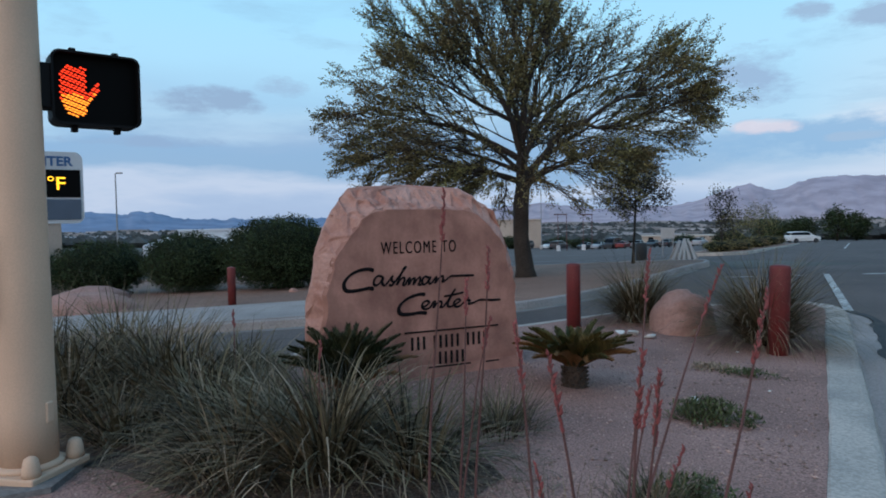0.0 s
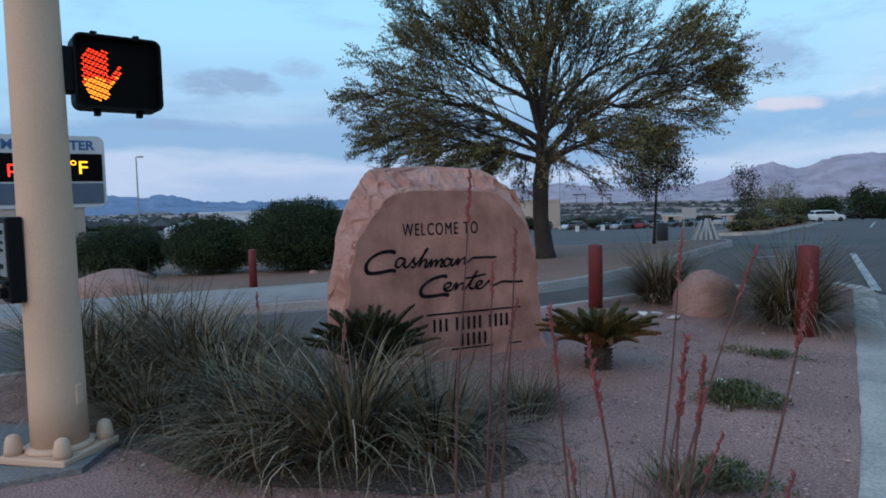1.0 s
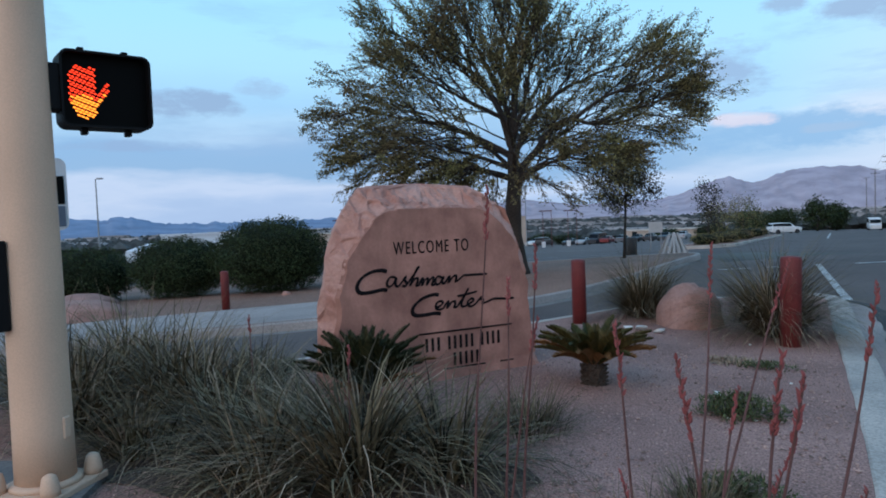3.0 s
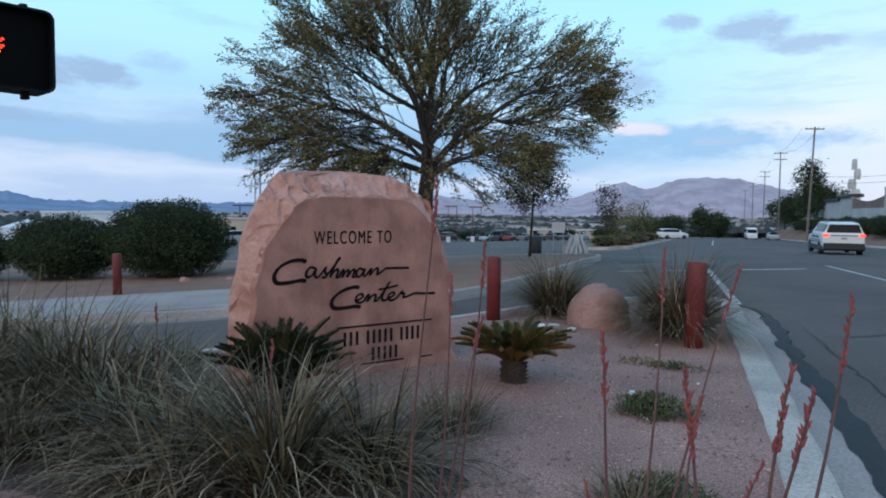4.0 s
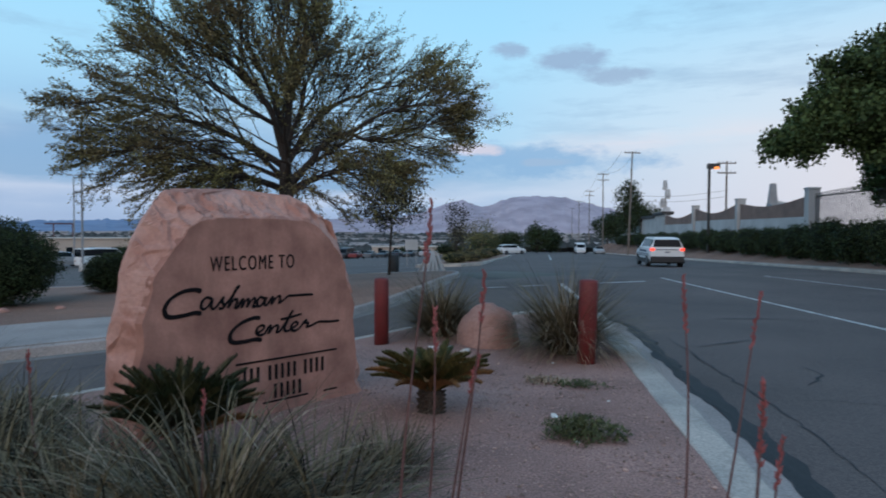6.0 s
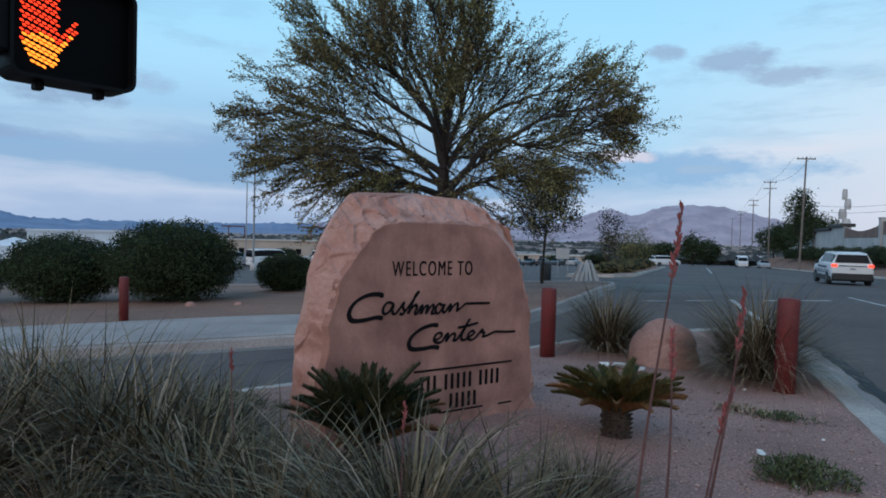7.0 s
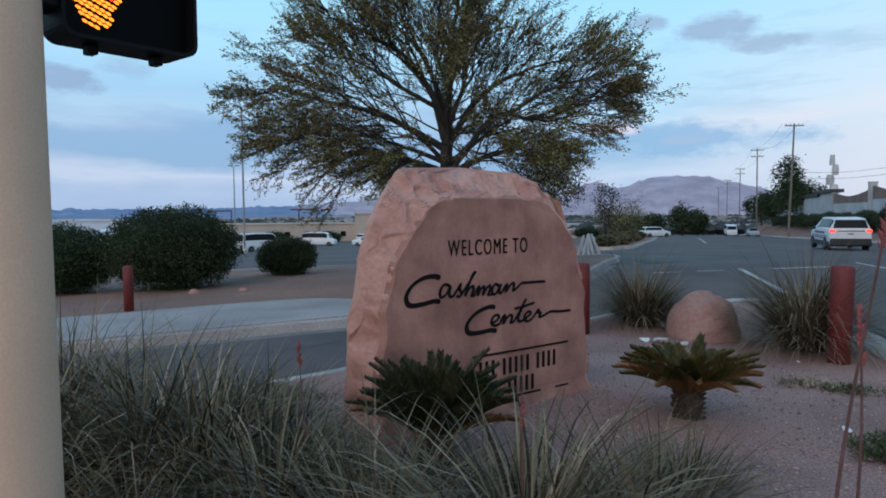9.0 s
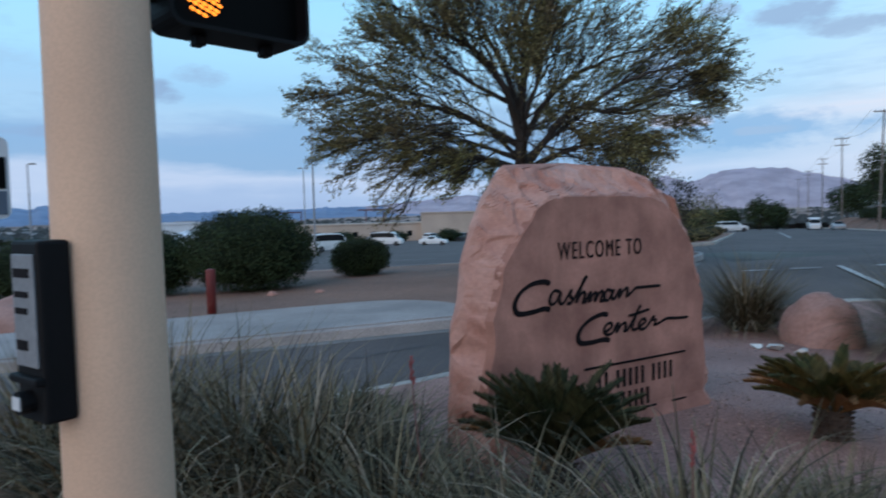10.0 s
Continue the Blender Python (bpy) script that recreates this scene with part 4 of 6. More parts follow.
rock(-1.64, 10.95, 0.02, 0.43, 0.42, 0.55, 1, small_rock_mat, "rounded reddish boulder lying in gravel between grasses")
rock(-16.2, 10.8, -0.62, 1.2, 1.0, 0.58, 2, small_rock_mat, "big reddish boulder lying on the gravel island")
rock(-19.4, 12.9, -0.70, 1.3, 0.9, 0.5, 3, small_rock_mat, "low reddish boulder in front of shrubs")
rock(-14.0, 16.0, -0.50, 0.18, 0.14, 0.16, 4, small_rock_mat, "small stone under a clipped bush")
rock(-12.9, 16.6, -0.45, 0.14, 0.12, 0.12, 5, small_rock_mat, "small stone under a clipped bush")
rock(-9.3, 20.2, -0.25, 0.35, 0.3, 0.4, 6, small_rock_mat, "reddish stone at the foot of a tree")


# ---- plants ----
def blades(rnd, n, length, spread, width, droop, b=None, base_r=0.18):
    """A tuft of arching blades."""
    b = b or Builder()
    for _ in range(n):
        a, L = rnd.uniform(0, math.tau), length * rnd.uniform(0.55, 1.1)
        out = spread * rnd.uniform(0.05, 1.0) ** 0.7
        d = Vector((math.cos(a), math.sin(a), 0))
        side = Vector((-d.y, d.x, 0)) * width * rnd.uniform(0.6, 1.2)
        p = d * base_r * rnd.random()
        bend = droop * rnd.uniform(0.3, 1.9)
        tilt = out
        vs, segs = [], 6
        sway = rnd.uniform(-0.7, 0.7)
        for k in range(segs + 1):
            w = 1 - (k / segs) ** 1.6
            if k == segs:
                vs.append(p)
            else:
                vs += [p - side * w / 2, p + side * w / 2]
            ang = tilt + bend * (k / segs) ** 1.5
            step_v = d * math.sin(ang) + Vector((0, 0, 1)) * math.cos(ang) + Vector((-d.y, d.x, 0)) * sway * k / segs
            p = p + step_v.normalized() * L / segs
        fs = [(2 * k, 2 * k + 1, 2 * k + 3, 2 * k + 2) for k in range(segs - 1)] + [(2 * segs - 2, 2 * segs - 1, 2 * segs)]
        b.add(vs, fs)
    return b


def tuft(x, y, z, n, length, spread, seed, width=0.016, droop=1.0, dry=0.24, label="grey-green clump of narrow arching leaves in gravel", base_r=0.2):
    rnd = random.Random(seed)
    t = thing("grass_clump", label, "ornamental grass", (x, y, z), 0, "grass clumps")
    part("foliage", blades(rnd, n, length, spread, width, droop, base_r=base_r), grass_mat, t)
    if dry:
        part("dry_foliage", blades(rnd, max(4, int(n * dry)), length * 1.02, spread * 1.15, width * 0.8, droop * 1.2, base_r=base_r), dry_mat, t, "dry straw-coloured blades")
    return t


for i, (x, y, n, L, sp) in enumerate(((-2.55, 4.40, 900, 1.10, 1.0), (-3.25, 4.40, 800, 0.90, 1.15), (-2.10, 4.75, 500, 0.85, 1.15), (-3.95, 4.65, 700, 0.92, 1.1), (-4.65, 4.95, 750, 1.15, 1.0), (-5.35, 5.15, 750, 1.3, 0.95),
                                      (-5.75, 4.55, 700, 1.3, 0.95), (-6.3, 5.4, 650, 1.35, 0.9), (-4.15, 5.3, 350, 0.55, 1.0), (-6.9, 4.9, 550, 1.35, 0.9), (-4.75, 5.75, 450, 0.8, 1.0), (-5.35, 6.2, 400, 0.7, 1.0),
                                      (-2.75, 4.95, 400, 0.62, 1.1), (-4.55, 4.3, 400, 0.8, 1.1), (-3.0, 4.0, 350, 0.7, 1.2))):
    tuft(x, y, median_z(x, y) - 0.02, int(n * 0.62), L * 1.06, sp, 20 + i, width=0.018, droop=1.25, dry=0.25, base_r=0.26)
tuft(-1.95, 5.75, median_z(-1.95, 5.75), 500, 0.42, 1.25, 41, 0.008, 0.5, 0.05, "low green grassy clump in gravel", 0.35)
tuft(-0.55, 10.45, median_z(-0.55, 10.45), 1500, 1.52, 1.15, 42, 0.013, 1.2, 0.30, "tall grey-green grass clump behind a red bollard", 0.22)
tuft(-2.45, 11.6, median_z(-2.45, 11.6), 1200, 1.32, 1.15, 43, 0.013, 1.1, 0.25, "grey-green grass clump beside a rounded boulder", 0.22)
tuft(-0.35, 3.05, median_z(-0.35, 3.05), 320, 0.80, 0.60, 44, 0.009, 0.6, 0.25, "thin clump of grey blades below red flower stalks", 0.35)
tuft(-0.55, 4.85, median_z(-0.55, 4.85), 260, 0.30, 1.0, 45, 0.007, 0.6, 0.1, "low green weedy tuft in gravel", 0.25)


def flower_stalk(x, y, h, lean_x, lean_y, seed, r=0.0065, size=1.0):
    """A wand with buds along its upper third."""
    rnd = random.Random(seed)
    z = median_z(x, y)
    t = thing("flower_stalk", "thin red-brown flower stalk with coral buds", "flower stalk", (x, y, z), 0, "red flower stalks")
    path = [Vector((lean_x * k ** 1.4 + 0.020 * math.sin(5 * k + seed) * k, lean_y * k ** 1.4 + 0.018 * math.cos(6 * k + seed) * k, h * k)) for k in [i / 10 for i in range(11)]]
    part("stem", Builder().tube(path, [r * (1.15 - 0.75 * i / 10) for i in range(11)], 6), stalk_mat, t)
    n_buds = int(22 * h)
    for q in range(n_buds):
        k = 1 - 0.15 * (q + rnd.random()) / n_buds
        i = min(int(k * 10), 9)
        p = path[i].lerp(path[i + 1], k * 10 - i)
        a = rnd.uniform(0, math.tau)
        d = Vector((math.cos(a) * 0.8, math.sin(a) * 0.8, 1.4)).normalized()
        s = rnd.uniform(0.0026, 0.0046) * 1.25 * size * (0.7 + 1.4 * (1 - k))
        part("bud", Builder().tube([p, p + d * s * 1.6, p + d * s * 4.4], [0.0015, s, 0.001], 5), bud_mat, t)
    return t


# base, height and lean of each wand
for i, (x, y, h, lx, ly) in enumerate(((-1.52, 4.05, 1.77, 0.14, -0.03), (-1.30, 4.15, 1.48, 0.15, -0.08), (-1.42, 4.2, 1.30, 0.05, 0.05), (-1.36, 4.1, 1.12, 0.20, 0.0), (-0.10, 2.78, 1.32, 0.06, -0.12), (-0.38, 2.98, 1.33, -0.08, -0.12),
                                       (-0.14, 2.88, 1.27, 0.12, -0.20), (-0.18, 2.80, 1.30, -0.07, -0.18), (-0.42, 3.75, 1.48, 0.06, 0.30), (-0.40, 3.65, 1.42, 0.34, 0.38), (-0.30, 3.30, 1.05, 0.10, 0.1), (-0.22, 3.15, 0.95, 0.16, 0.0),
                                       (-0.45, 3.2, 0.80, -0.10, 0.0), (-0.10, 3.1, 0.85, 0.22, 0.1), (-0.05, 3.0, 1.40, 0.22, 0.25), (-2.6, 4.4, 0.85, 0.05, 0.0), (-3.9, 4.9, 0.95, -0.05, 0.0))):
    flower_stalk(x, y, h, lx, ly, 60 + i, 0.0070 if y > 3.9 else 0.0065, 1.7 if y > 3.9 else 1.25)


rnd = random.Random(77)


def sago(x, y, dz, n, n_dry, reach, rise, green, label, trunk_scale=1.0, crown_z=0.25):
    """A sago palm: scaly trunk and feathered fronds; reach: frond length, rise: lowest and highest angle."""
    t0 = thing("cycad", label, "cycad", (x, y, median_z(x, y) + dz))
    b = Builder()
    w = trunk_scale
    b.lathe([(0.10 * w, -0.05), (0.115 * w, 0.04), (0.105 * w, 0.14), (0.115 * w, 0.22), (0.08 * w, 0.27), (0.03 * w, 0.29)], 20)
    b.v = [(p + 0.018 * fbm(p * 22, q * 22, r * 22), q + 0.018 * fbm(q * 22, r * 22, p * 22), r) for p, q, r in b.v]
    for k in range(70):
        a, z = k * 2.39996, 0.02 + 0.30 * k / 70
        d = Vector((math.cos(a), math.sin(a), 0.5))
        p = Vector((math.cos(a) * 0.10 * w, math.sin(a) * 0.10 * w, z * 0.80))
        b.tube([p, p + d * 0.035], [0.017, 0.006], 5)
    part("trunk", b, cycad_trunk_mat, t0, "shaggy brown trunk")
    for k in range(n):
        dry = k < n_dry
        a = k * 2.39996 + rnd.uniform(-0.15, 0.15)
        el = radians((27 + 9 * rnd.random()) if dry else (rise[0] + (rise[1] - rise[0]) * ((k - n_dry) / (n - n_dry)) ** 1.3 + rnd.uniform(-6, 6)))
        L = rnd.uniform(*reach) * (1.0 if k < n * 0.65 else 0.88)
        b, p = Builder(), Vector((0.05 * math.cos(a), 0.05 * math.sin(a), crown_z))
        pts = [p.copy()]
        for j in range(8):
            e = el - radians(34) * (j / 8) ** 1.8 * (1.15 if dry else 1.0)
            p = p + Vector((math.cos(a) * math.cos(e), math.sin(a) * math.cos(e), math.sin(e))) * L / 8
            pts.append(p.copy())
        b.tube(pts, [0.008 - 0.0008 * i for i in range(9)], 4)
        for j in range(42):
            t = 0.14 + 0.86 * j / 42
            i = min(int(t * 8), 7)
            q = pts[i].lerp(pts[i + 1], t * 8 - i)
            d = (pts[i + 1] - pts[i]).normalized()
            sd = d.cross(Vector((0, 0, 1))).normalized()
            ll = 0.095 * math.sin(math.pi * min(0.97, 0.25 + 0.70 * t)) + 0.02
            for s in (-1, 1):
                tip = q + (sd * s * 0.62 + d * 0.75 + sd.cross(d) * 0.55).normalized() * ll * rnd.uniform(0.85, 1.1)
                b.add([q - d * 0.008, q + d * 0.008, q.lerp(tip, 0.6) + d * 0.007, tip, q.lerp(tip, 0.6) - d * 0.007], [(0, 1, 2, 3, 4)])
        part("frond", b, frond_dry_mat if dry else green, t0, "browned drooping frond" if dry else "")


sago(-1.88, 7.22, -0.06, 50, 12, (0.48, 0.62), (33, 62), frond_mat, "small sago palm with a stubby trunk and browned lower fronds")
sago(-3.45, 5.72, -0.08, 92, 5, (0.50, 0.68), (42, 90), frond_dark_mat, "dark green sago palm crowded against a stone", 1.1, 0.25)


def weed(x, y, r, h, n, seed, mat, label):
    rnd = random.Random(seed)
    b = Builder()
    for _ in range(n):
        a = rnd.uniform(0, math.tau)
        q = r * rnd.random() ** 0.8 * (0.75 + 0.5 * fbm(math.cos(a) * 1.5 + seed, math.sin(a) * 1.5))
        p = Vector((q * math.cos(a) * 1.25, q * math.sin(a) * 0.8, h * rnd.random() * (1 - (q / r) ** 2)))
        d = Vector((rnd.uniform(-1, 1), rnd.uniform(-1, 1), rnd.uniform(0.1, 1))).normalized() * rnd.uniform(0.02, 0.06)
        s = d.cross(Vector((0, 0, 1))).normalized() * 0.008
        b.add([p - s, p + s, p + d], [(0, 1, 2)])
    single("weed", b, mat, label, "weed", (x, y, median_z(x, y)), 0, "", "stuff")


weed(-0.58, 6.72, 0.36, 0.17, 1900, 1, weed_mat, "low mat of green weeds with white litter in gravel")
weed(-0.50, 8.45, 0.28, 0.06, 420, 2, weed_mat, "thin low weeds in gravel")
weed(-0.85, 8.6, 0.36, 0.05, 500, 3, dry_mat, "dried flat weeds in gravel")
weed(-0.40, 5.10, 0.30, 0.14, 900, 4, weed_mat, "low mat of green weeds in gravel")
weed(-5.6, 7.0, 0.5, 0.12, 1800, 5, weed_mat, "low green weeds along the driveway kerb")
for i, (x, y, s) in enumerate(((-0.79, 7.2, 0.055), (-0.62, 6.55, 0.025), (-0.45, 6.60, 0.022), (-2.15, 10.25, 0.11), (-1.92, 10.2, 0.09), (-2.36, 10.3, 0.07), (-0.75, 9.6, 0.03), (-0.25, 7.9, 0.02))):
    r2 = random.Random(i)
    b = Builder()
    vs = [(r2.uniform(-1, 1) * s, r2.uniform(-1, 1) * s * 0.8, r2.uniform(0.0, 0.8) * s) for _ in range(12)]
    bm = bmesh.new()
    for q in vs:
        bm.verts.new(q)
    bmesh.ops.convex_hull(bm, input=bm.verts[:])
    bm.verts.index_update()
    b.add([q.co.copy() for q in bm.verts], [[q.index for q in f.verts] for f in bm.faces])
    bm.free()
    single("litter", b, litter_mat, "crumpled scrap of white litter on gravel", "litter", (x, y, median_z(x, y)), 0, "litter")


# ---- trees and shrubs ----
def leaf_cloud(rng, centres, per, spread, size, stretch=1.0, droop=0.3):
    """Small leaves scattered round centres, as separate four-cornered blades."""
    c = np.repeat(np.asarray(centres, float), per, axis=0)
    n = len(c)
    p = c + rng.normal(0, 1, (n, 3)) * spread
    d = rng.normal(0, 1, (n, 3))
    d[:, 2] -= droop
    d /= np.linalg.norm(d, axis=1)[:, None]
    s = np.cross(d, rng.normal(0, 1, (n, 3)))
    s /= np.linalg.norm(s, axis=1)[:, None] + 1e-9
    L = (size * rng.uniform(0.6, 1.3, n))[:, None]
    v = np.stack([p, p + d * L * 0.5 * stretch + s * L * 0.28, p + d * L * stretch, p + d * L * 0.5 * stretch - s * L * 0.28], 1).reshape(-1, 3)
    b = Builder()
    b.v = v.tolist()
    b.f = [(4 * i, 4 * i + 1, 4 * i + 2, 4 * i + 3) for i in range(n)]
    return b


def grow(rng, targets, fork, bias=0.45):
    """Joins targets, nearest first, to a branching skeleton. Returns places and parents."""
    order = np.argsort(np.linalg.norm(targets - fork[-1], axis=1))
    pts, par, dist = [Vector(p) for p in fork], list(range(-1, len(fork) - 1)), [0.0]
    for i in range(1, len(fork)):
        dist.append(dist[-1] + (pts[i] - pts[i - 1]).length)
    arr = np.array([tuple(p) for p in pts])
    dd = np.array(dist)
    for k in order:
        t = targets[k]
        gap = np.linalg.norm(arr - t, axis=1)
        cost = gap + bias * dd
        cost[: len(fork) - 1] += 50
        j = int(np.argmin(cost))
        start, end = Vector(arr[j]), Vector(t)
        steps = max(1, int(gap[j] / 0.45))
        last = j
        for s in range(1, steps + 1):
            f = s / steps
            p = start.lerp(end, f) + Vector((0, 0, 0.10 * gap[j] * math.sin(f * math.pi))) + Vector(rng.normal(0, 0.02 * gap[j] if s < steps else 0, 3))
            pts.append(p)
            par.append(last)
            arr = np.vstack([arr, tuple(p)])
            dd = np.append(dd, dd[last] + gap[j] / steps)
            last = len(pts) - 1
    return pts, par


def branches(pts, par, twig, power, sides=6):
    load = [0.0] * len(pts)
    kids = [0] * len(pts)
    for i in range(len(pts) - 1, -1, -1):
        if kids[i] == 0:
            load[i] = 1.0
        if par[i] >= 0:
            load[par[i]] += load[i]
            kids[par[i]] += 1
    b = Builder()
    rad = [twig * (w ** power) for w in load]
    for i in range(1, len(pts)):
        r0, r1 = min(rad[par[i]], rad[i] * 1.5), rad[i]
        b.tube([pts[par[i]], pts[i]], [r0, r1], sides if r1 > twig * 2.2 else 3, caps=False)
    return b, rad


def envelope(rng, n, lobes):
    """n places in and near the skin of some ellipsoid lobes (centre, radii, share)."""
    out = []
    for c, r, share in lobes:
        m = int(n * share)
        d = rng.normal(0, 1, (m, 3))
        d /= np.linalg.norm(d, axis=1)[:, None]
        out.append(np.array(c) + d * np.array(r) * (rng.uniform(0.12, 1.0, m) ** 0.5)[:, None])
    return np.vstack(out)


def tree(name, x, y, z, rz, trunk, lobes, n_targets, per, spread, leaf, twig, power, seed, bark, leaves, label, stretch=1.0, droop=0.3, spray=0.0):
    rng = np.random.default_rng(seed)
    t = thing(name, label, "tree", (x, y, z), rz)
    tg = envelope(rng, n_targets, lobes)
    pts, par = grow(rng, tg, [p for p, _ in trunk])
    bb, rad = branches(pts, par, twig, power)
    tb = Builder().tube([p for p, _ in trunk], [r for _, r in trunk], 18)
    tb.v = [(a + 0.02 * fbm(a * 6, c * 6, e * 2), c + 0.02 * fbm(c * 6, e * 2, a * 6), e) for a, c, e in tb.v]
    part("trunk", tb, bark, t, smooth=True)
    tips = np.array([tuple(p) for i, p in enumerate(pts) if i >= len(trunk) and rad[i] < twig * 2.4])
    if spray:
        # fine outward twigs, which carry the leaves
        out = tips - np.array((0, 0, trunk[-1][0][2] * 0.55))
        out = out / np.linalg.norm(out, axis=1)[:, None]
        more = []
        for p, o in zip(tips, out):
            for _ in range(2):
                d = o * 0.9 + rng.normal(0, 0.45, 3) + np.array((0, 0, -0.1))
                e = p + d / np.linalg.norm(d) * spray * rng.uniform(0.4, 1.2)
                bb.tube([p, e], [twig * 0.8, twig * 0.35], 3, caps=False)
                more += [p + (e - p) * f for f in (0.3, 0.6, 0.85, 1.0)]
        tips = np.array(more)
    part("branchwork", bb, bark, t, smooth=True)
    part("crown", leaf_cloud(rng, tips, per, spread, leaf, stretch, droop), leaves, t, "small scattered leaves")
    return t


def smooth_line(points, n):
    """n + 1 places along a curve through the points."""
    p = [Vector(q) for q in points]
    out = []
    for i in range(n + 1):
        f = i / n * (len(p) - 1)
        k = min(int(f), len(p) - 2)
        t = f - k
        p0, p1, p2, p3 = p[max(k - 1, 0)], p[k], p[k + 1], p[min(k + 2, len(p) - 1)]
        out.append(0.5 * ((2 * p1) + (p2 - p0) * t + (2 * p0 - 5 * p1 + 4 * p2 - p3) * t * t + (3 * p1 - p0 - 3 * p2 + p3) * t ** 3))
    return out


def spreading_tree(x, y, z, rz, trunk, limbs, seed, label):
    """A tree of long limbs that fork into branches, twigs and feathery sprays of small leaves."""
    rnd = random.Random(seed)
    t = thing("tree", label, "tree", (x, y, z), rz)
    tb = Builder().tube([p for p, _ in trunk], [r for _, r in trunk], 20)
    tb.v = [(a + 0.02 * fbm(a * 6, c * 6, e * 2), c + 0.02 * fbm(c * 6, e * 2, a * 6), e) for a, c, e in tb.v]
    part("trunk", tb, bark_mat, t, smooth=True)
    wood, tips = Builder(), []
    heart = Vector((0.0, 0.0, 3.6))

    def wild(k):
        return Vector((rnd.gauss(0, k), rnd.gauss(0, k), rnd.gauss(0, k)))

    def shoot(start, heading, length, radius, level):
        """One branch with its side shoots; level 3 carries the leaves."""
        steps = (5, 4, 3)[level - 1]
        p, d, pts = start.copy(), heading.normalized(), [start.copy()]
        for _ in range(steps):
            away = (p - heart).normalized()
            d = (d + away * 0.16 + wild(0.13) + Vector((0, 0, -0.03))).normalized()
            p = p + d * length / steps
            pts.append(p.copy())
        wood.tube(pts, [radius * (1 - 0.7 * i / steps) for i in range(steps + 1)], 5 if level == 1 else 3, caps=False)
        if level == 3:
            for i in range(steps):
                n = 3
                tips.extend(((pts[i].lerp(pts[i + 1], (k + rnd.random()) / n)), (pts[i + 1] - pts[i]).normalized()) for k in range(n))
            return
        kids = (6, 4)[level - 1]
        for k in range(kids + 1):
            f = 1.0 if k == kids else 0.22 + 0.78 * (k + rnd.random() * 0.6) / kids
            i = min(int(f * steps), steps - 1)
            q = pts[i].lerp(pts[i + 1], f * steps - i)
            along = (pts[i + 1] - pts[i]).normalized()
            side = along.cross(wild(1.0)).normalized()
            turn = along * rnd.uniform(0.75, 1.1) + side * rnd.uniform(0.5, 1.1) + (q - heart).normalized() * 0.45
            shoot(q, turn, length * rnd.uniform(0.48, 0.78) * (1.1 - 0.30 * f), radius * 0.5, level + 1)

    for points, radius, reach in limbs:
        n = 4 * len(points)
        line = smooth_line(points, n)
        line = [q + wild(0.035) * (i / n) for i, q in enumerate(line)]
        wood.tube(line, [max(0.022, radius * (1 - 0.86 * i / n)) for i in range(n + 1)], 9, caps=False)
        size = sum((line[i + 1] - line[i]).length for i in range(n))
        shoots = max(7, int(size * 2.3))
        for k in range(shoots + 2):
            f = 1.0 if k >= shoots else 0.20 + 0.80 * (k + rnd.random() * 0.7) / shoots
            i = min(int(f * n), n - 1)
            q = line[i].lerp(line[i + 1], f * n - i)
            along = (line[i + 1] - line[i]).normalized()
            side = along.cross(wild(1.0)).normalized()
            turn = along * rnd.uniform(0.6, 1.1) + side * rnd.uniform(0.5, 1.0) + Vector((0, 0, 0.12 if q.z > 5 else -0.22))
            shoot(q, turn, reach * rnd.uniform(0.65, 1.15) * (1.2 - 0.62 * f), 0.030 * (1.2 - 0.5 * f), 1)
    part("branchwork", wood, bark_mat, t, "dark forking branches and twigs", smooth=True)
    leaves = Builder()
    for q, d in tips:
        for _ in range(2):
            e = (d * 0.8 + wild(0.55)).normalized()
            w = e.cross(wild(1.0)).normalized()
            L = rnd.uniform(0.05, 0.11)
            c = q + wild(0.03)
            leaves.add([c, c + e * L * 0.5 + w * L * 0.20, c + e * L, c + e * L * 0.5 - w * L * 0.20], [(0, 1, 2, 3)])
    part("crown", leaves, leaf_mat, t, "small narrow olive leaves")
    return t


